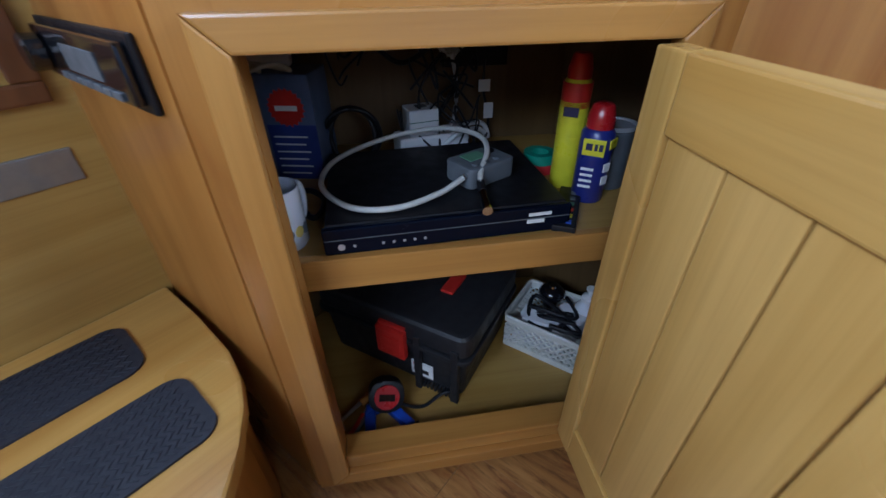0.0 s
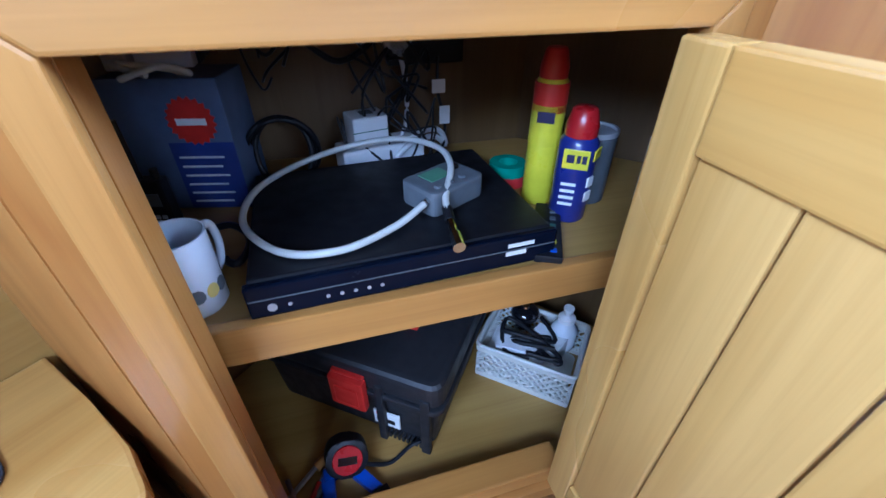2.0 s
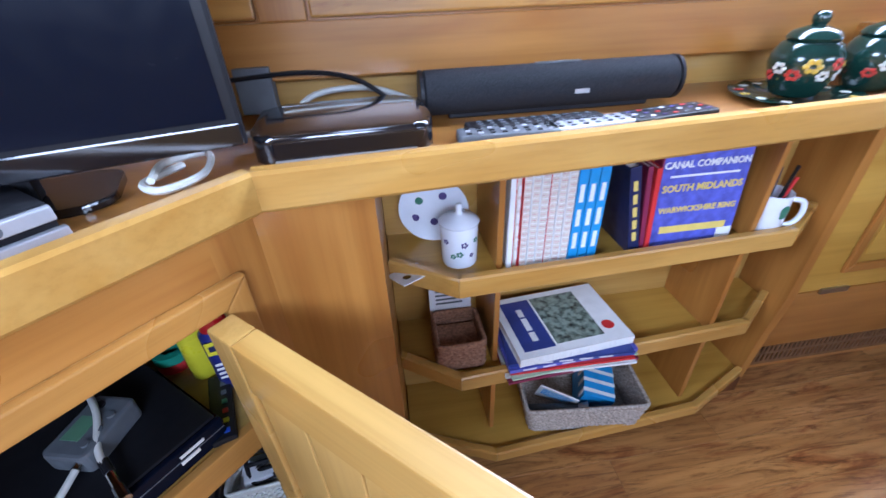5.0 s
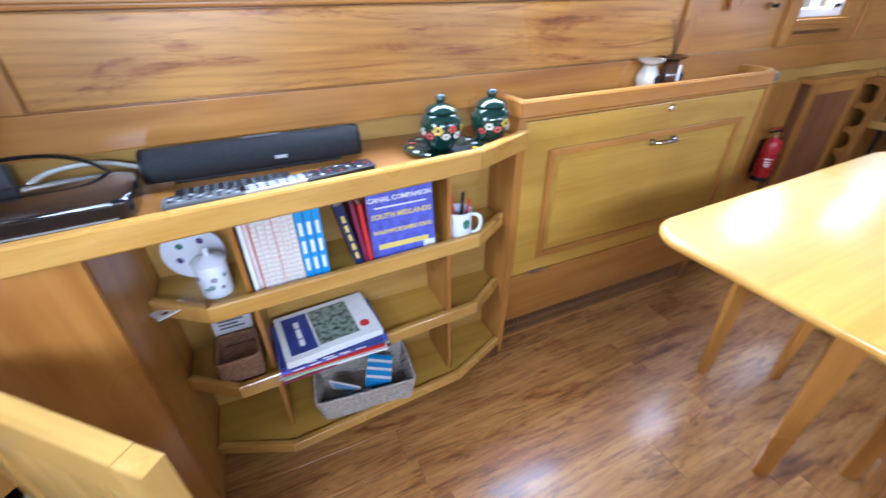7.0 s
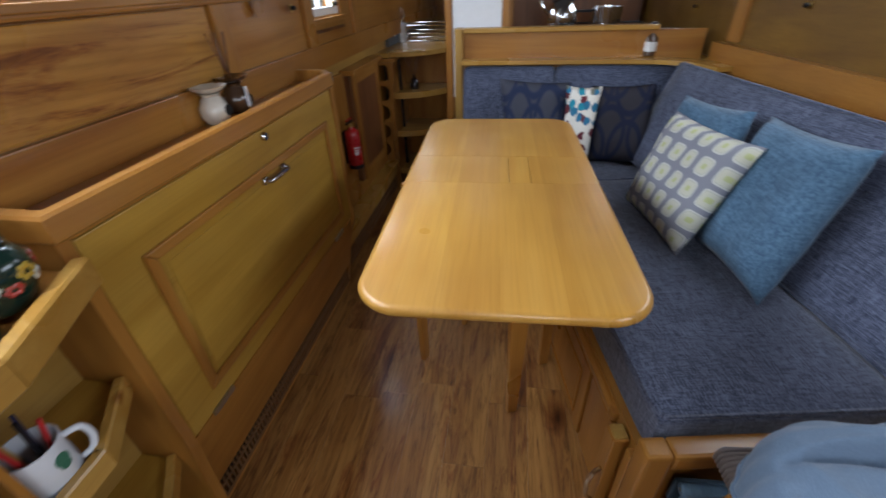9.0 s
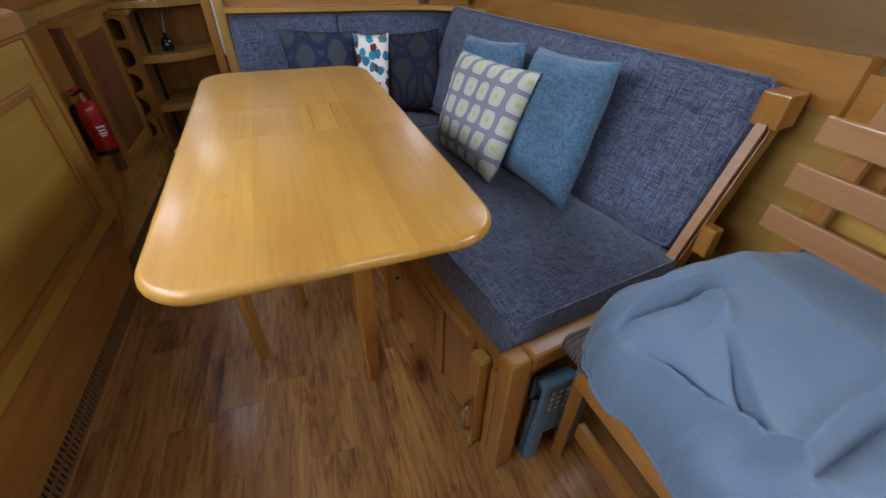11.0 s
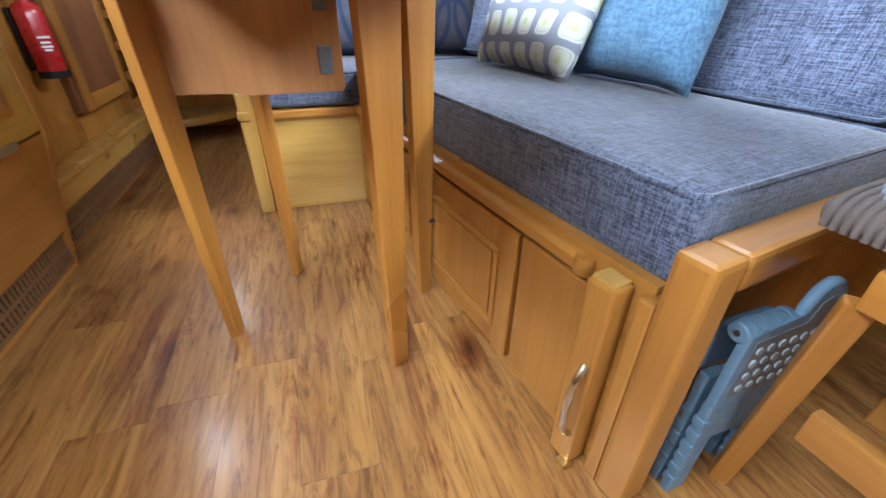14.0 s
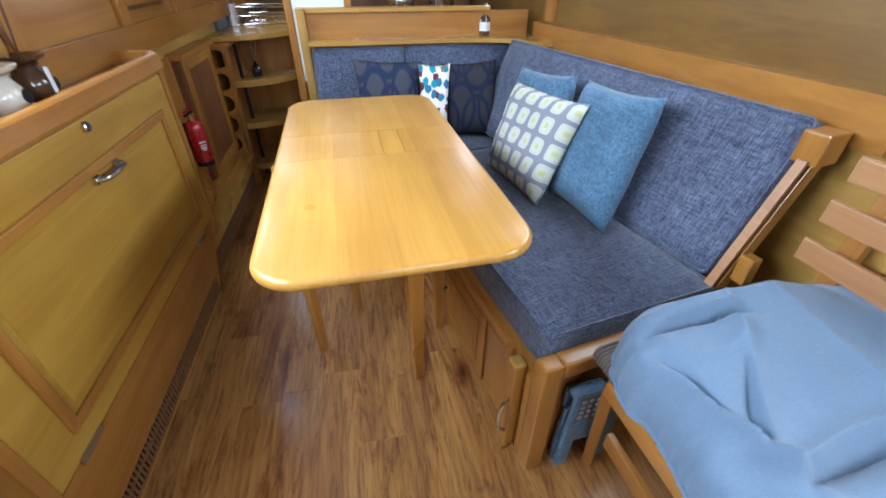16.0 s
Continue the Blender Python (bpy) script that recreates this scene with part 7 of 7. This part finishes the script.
part("lead", tube(smooth_path([(0.375, 0.486, 0.66), (0.372, 0.475, 0.60), (0.382, 0.465, 0.55), (0.372, 0.44, 0.51), (0.34, 0.42, 0.492)], 6), 0.003, 6), black_plastic, tl)
part("tag", box(0.36, 0.385, 0.470, 0.4715, 0.598, 0.622), paper, tl)
part("tag", box(0.37, 0.39, 0.456, 0.4575, 0.545, 0.578), paper, tl)
random.seed(5)
ct = thing("cable_tangle", CM, "tangle of thin black cables behind the receiver", "cable")
for k in range(15):
    x, y, z = 0.12 + 0.2 * random.random(), 0.40 + 0.06 * random.random(), 0.50 + 0.2 * random.random()
    pts = []
    for i in range(7):
        x = min(0.34, max(0.06, x + random.uniform(-0.07, 0.07)))
        z = min(0.74, max(0.495, z + random.uniform(-0.085, 0.085)))
        y = min(0.475, max(0.385, y + random.uniform(-0.03, 0.03)))
        pts.append((x, y, z))
    part("cable", tube(smooth_path(pts, 6), random.choice((0.002, 0.0025, 0.003)), 6), black_plastic, ct, smooth=80)
for k in range(4):
    part("cable_coil", tube(smooth_path([(0.085 + 0.004 * k + 0.048 * math.cos(a), 0.385 + 0.01 * math.sin(a * 2 + k), 0.548 + 0.055 * math.sin(a)) for a in [i * math.pi / 5 for i in range(10)]], 4, True), 0.0045, 6, None, True), black_plastic, ct, smooth=80)
part("upper_cable", tube(smooth_path([(-0.01, 0.42, 0.74), (0.06, 0.43, 0.71), (0.14, 0.44, 0.70), (0.20, 0.45, 0.665), (0.27, 0.46, 0.70), (0.33, 0.47, 0.75)], 6), 0.005, 8), black_plastic, ct, smooth=80)
part("grey_coil", tube(smooth_path([(-0.06, 0.30, 0.686), (-0.01, 0.29, 0.70), (0.01, 0.32, 0.685), (-0.03, 0.34, 0.69), (-0.07, 0.32, 0.70), (-0.03, 0.295, 0.69)], 6), 0.004, 6), cable_white, ct, smooth=80)
part("shelf_coil", tube(smooth_path([(0.0, 0.20, 0.492), (0.03, 0.17, 0.495), (0.04, 0.22, 0.498), (0.01, 0.26, 0.50), (-0.03, 0.24, 0.497), (-0.02, 0.19, 0.495), (0.02, 0.17, 0.503)], 6), 0.005, 6), black_plastic, ct, smooth=80)

# lower compartment
FZ = 0.0455
tba = math.degrees(math.atan2(0.33 - 0.105, -0.03 - 0.265)) - 180
tb = thing("toolbox", inc(0.265, 0.105, FZ, tba), "black plastic toolbox with a red catch on the cupboard floor", "toolbox")
# local: x from -0.37 to 0 along the front, y into the cupboard
bmx = prism(rounded(0.37, 0.27, 0.02, 4, -0.185, 0.135), 0.0, 0.135, 0.005)
for v in bmx.verts:
    f = 0.93 + 0.07 * v.co.z / 0.135
    v.co.x, v.co.y = -0.185 + (v.co.x + 0.185) * f, 0.135 + (v.co.y - 0.135) * f
part("body", bmx, tool_black, tb)
part("lid", prism(rounded(0.385, 0.285, 0.025, 4, -0.185, 0.135), 0.136, 0.195, 0.014, None, 3), tool_black, tb)
part("rim", prism(rounded(0.392, 0.292, 0.025, 4, -0.185, 0.135), 0.124, 0.136, 0.003), tool_black, tb)
ctc = part("catch", box(-0.20, -0.13, -0.024, -0.008, 0.088, 0.165, 0.004), red_plastic, tb, "bright red catch")
part("catch_recess", box(-0.188, -0.142, -0.0255, -0.0235, 0.10, 0.145, 0.002), red_plastic, ctc)
part("catch_top", box(-0.197, -0.133, -0.015, 0.02, 0.165, 0.172, 0.002), red_plastic, ctc)
part("handle_clip", box(-0.11, -0.08, 0.10, 0.17, 0.195, 0.203, 0.003), red_plastic, tb)
part("front_rib", box(-0.115, -0.10, -0.013, 0.0, 0.0, 0.16, 0.003), tool_black, tb)
part("front_rib", box(-0.03, -0.012, -0.011, 0.0, 0.0, 0.16, 0.003), tool_black, tb)
for i in range(9):
    part("foot_rib", box(-0.10 + i * 0.009, -0.095 + i * 0.009, -0.004, 0.01, 0.0, 0.014), tool_black, tb)
part("price_label", box(-0.128, -0.075, -0.003, 0.0, 0.035, 0.075), paper, tb)
part("label_print", box(-0.122, -0.085, -0.0038, -0.003, 0.045, 0.056), black_plastic, tb)
part("label_print", box(-0.122, -0.100, -0.0038, -0.003, 0.062, 0.070), red_plastic, tb)

tm_ = thing("tape_measure", inc(0.100, 0.140, FZ + 0.034, 0, 58, 12), "black and red steel tape measure", "tape measure")
part("case", prism(rounded(0.072, 0.066, 0.026, 6), 0, 0.036, 0.006), black_plastic, tm_, smooth=50)
part("red_disc", cyl(0.026, 0.036, 0.040, 24, bev=0.001), red_paint, tm_)
part("badge", box(-0.016, 0.016, -0.007, 0.007, 0.040, 0.0415, 0.0005), black_gloss, tm_)
part("strap", tube(smooth_path([(0.03, -0.02, 0.02), (0.08, -0.03, 0.015), (0.12, 0.0, 0.02), (0.16, 0.005, 0.02)], 6), 0.004, 6), black_plastic, tm_)
cp = thing("spring_clamp", inc(0.098, 0.082, FZ, 20), "blue metal clamp on the cupboard floor", "clamp")
part("arm", prism([(-0.055, -0.03), (-0.035, -0.03), (-0.012, 0.03), (-0.018, 0.045), (-0.032, 0.04)], 0.0, 0.018, 0.002), clamp_blue, cp)
part("arm", prism([(0.03, -0.03), (0.05, -0.03), (0.028, 0.042), (0.016, 0.045), (0.008, 0.032)], 0.0, 0.018, 0.002), clamp_blue, cp)
part("bridge", prism([(-0.03, 0.03), (0.028, 0.03), (0.022, 0.052), (-0.024, 0.052)], 0.001, 0.019, 0.002), clamp_blue, cp)
part("pivot", cyl(0.004, 0.018, 0.022, 10, None, pose(0, 0.04, 0)), steel, cp)
part("jaw_pad", box(-0.058, -0.02, -0.045, -0.031, 0, 0.016, 0.003), black_plastic, cp)
part("jaw_pad", box(0.02, 0.058, -0.045, -0.031, 0, 0.016, 0.003), black_plastic, cp)
hmm = thing("hammer", inc(0.045, 0.135, FZ, 35), "small hammer with an orange wooden handle", "hammer")
part("handle", tube(smooth_path([(0.0, 0.0, 0.010), (0.03, 0.0, 0.011), (0.06, 0.0, 0.010)], 5), 0.009, 10), wood_honey_x, hmm, smooth=60)
part("head", tube([Vector((-0.07, -0.01, 0.012)), Vector((0.0, 0.0, 0.011))], 0.0045, 8), steel, hmm)
part("claw", tube([Vector((-0.06, -0.03, 0.012)), Vector((-0.045, 0.02, 0.012))], 0.004, 8), steel, hmm)
plr = thing("pliers", inc(0.048, 0.075, FZ, 65), "grey and red handled pliers", "pliers")
part("grip", tube(smooth_path([(-0.05, 0.0, 0.008), (-0.01, 0.010, 0.008), (0.03, 0.004, 0.008)], 5), 0.007, 8), grey_plastic, plr, smooth=60)
part("grip", tube(smooth_path([(-0.05, 0.022, 0.008), (-0.01, 0.013, 0.009), (0.03, 0.01, 0.008)], 5), 0.007, 8), red_plastic, plr, smooth=60)
part("jaws", box(0.028, 0.055, 0.0, 0.013, 0.003, 0.012, 0.002), steel, plr)

# white lattice basket
bk_ = thing("plastic_basket", inc(0.520, 0.245, FZ, -42), "white lattice plastic basket with odds and ends", "basket")
BW, BD, BH = 0.20, 0.15, 0.095
part("base", prism(rounded(BW - 0.015, BD - 0.015, 0.015, 3), 0, 0.004), basket_white, bk_)


def lattice(w, h, parent, m):
    bb = None
    k = 11
    for i in range(-3, k + 3):
        for sgn in (1, -1):
            x0 = -w / 2 + w * i / k
            x1 = x0 + sgn * h * 0.75
            a, c = Vector((x0, 0, 0.012)), Vector((x1, 0, h - 0.012))
            def clip(p, q):
                d = q - p
                t0, t1 = 0.0, 1.0
                for lo, hi in ((-w / 2, w / 2),):
                    if abs(d.x) > 1e-9:
                        ta, tb_ = (lo - p.x) / d.x, (hi - p.x) / d.x
                        t0, t1 = max(t0, min(ta, tb_)), min(t1, max(ta, tb_))
                return (p + d * t0, p + d * t1) if t1 - t0 > 0.05 else None
            r = clip(a, c)
            if r:
                bb = tube(list(r), 0.0028, 4, bb)
    bb = box(-w / 2, w / 2, -0.002, 0.002, 0, 0.013, 0, bb)
    bb = box(-w / 2, w / 2, -0.003, 0.003, h - 0.016, h, 0, bb)
    o = part("lattice_side", bb, basket_white, parent)
    o.matrix_local = m


lattice(BW, BH, bk_, pose(0, -BD / 2, 0, 0, 0, 0))
lattice(BW, BH, bk_, pose(0, BD / 2, 0, 0, 0, 0))
lattice(BD, BH, bk_, pose(-BW / 2, 0, 0, 0, 0, 90))
lattice(BD, BH, bk_, pose(BW / 2, 0, 0, 0, 0, 90))
part("rim", tube([Vector((x, y, BH)) for x, y in rounded(BW + 0.006, BD + 0.006, 0.012, 3)], 0.005, 6, None, True), basket_white, bk_, smooth=80)
for i, (x, y, z, w, d_, h, a) in enumerate(((-0.02, -0.03, 0.06, 0.10, 0.05, 0.035, 8), (0.03, 0.0, 0.055, 0.07, 0.05, 0.05, -15), (-0.03, -0.01, 0.006, 0.12, 0.08, 0.05, 0))):
    cb = thing("small_box", bk_.matrix_world @ pose(x, y, z, 0, 0, a), "small white cardboard box in the basket", "box", "boxes in the basket")
    part("carton_body", box(-w / 2, w / 2, -d_ / 2, d_ / 2, 0, h, 0.002), card_white, cb)
js = thing("glass_jar", bk_.matrix_world @ pose(0.055, 0.035, 0.06), "small glass jar with a white pump top", "jar")
part("jar_body", lathe([(0, 0), (0.026, 0), (0.028, 0.01), (0.028, 0.05), (0.018, 0.065), (0.016, 0.072)], 24), ceramic, js, smooth=50)
part("pump", lathe([(0.018, 0.072), (0.018, 0.082), (0.006, 0.088), (0.006, 0.10), (0.011, 0.102), (0.011, 0.108), (0, 0.109)], 18), white_plastic, js, smooth=40)
kb = thing("door_knob", bk_.matrix_world @ pose(-0.035, 0.045, 0.07), "dark round knob with a steel centre", "knob")
part("knob_body", lathe([(0, 0), (0.018, 0.0), (0.014, 0.015), (0.030, 0.03), (0.032, 0.042), (0.022, 0.054), (0, 0.057)], 24), black_gloss, kb, smooth=50)
part("centre", lathe([(0.010, 0.055), (0.008, 0.061), (0, 0.062)], 16), chrome, kb)
random.seed(9)
for k in range(3):
    wr = thing("odd_lead", bk_.matrix_world, "short black lead looped in the basket", "cable", "leads in the basket")
    part("lead", tube(smooth_path([(random.uniform(-0.08, 0.08), random.uniform(-0.06, 0.06), 0.085 + random.uniform(0, 0.03)) for i in range(6)], 6), 0.005, 6), black_plastic, wr, smooth=80)
bag = thing("grey_case", inc(0.40, 0.40, FZ, -30), "grey plastic case behind the toolbox", "case")
part("case_body", box(-0.05, 0.05, -0.03, 0.03, 0, 0.20, 0.008), grey_plastic, bag)
part("case_lid", box(-0.053, 0.053, -0.033, 0.033, 0.2005, 0.225, 0.006), grey_plastic, bag)

# ---------------------------------------------------------------- floor planks, last
random.seed(11)
PW, PL = 0.128, 0.92
plank_meshes = {}
x = -0.94
while x < 1.40:
    y = -0.84 + random.uniform(-0.7, 0.0)
    while y < 5.2:
        y0, y1 = max(-0.84, y), min(5.2, y + PL)
        if y1 - y0 > 0.02:
            key = round(y1 - y0, 3)
            if key not in plank_meshes:
                bm = box(0.0002, PW - 0.0002, 0.0004, y1 - y0 - 0.0004, -0.012, 0.0, 0.0)
                top_e = [e for e in bm.edges if all(v.co.z > -0.001 for v in e.verts)]
                bmesh.ops.bevel(bm, geom=top_e, offset=0.0004, segments=1, affect="EDGES")
                me = bpy.data.meshes.new("plank")
                bm.to_mesh(me)
                bm.free()
                me.materials.append(wood_floor)
                plank_meshes[key] = me
            o = new("plank", plank_meshes[key])
            o.location = (x, y0, 0)
            o.parent = floor
        y += PL
    x += PW
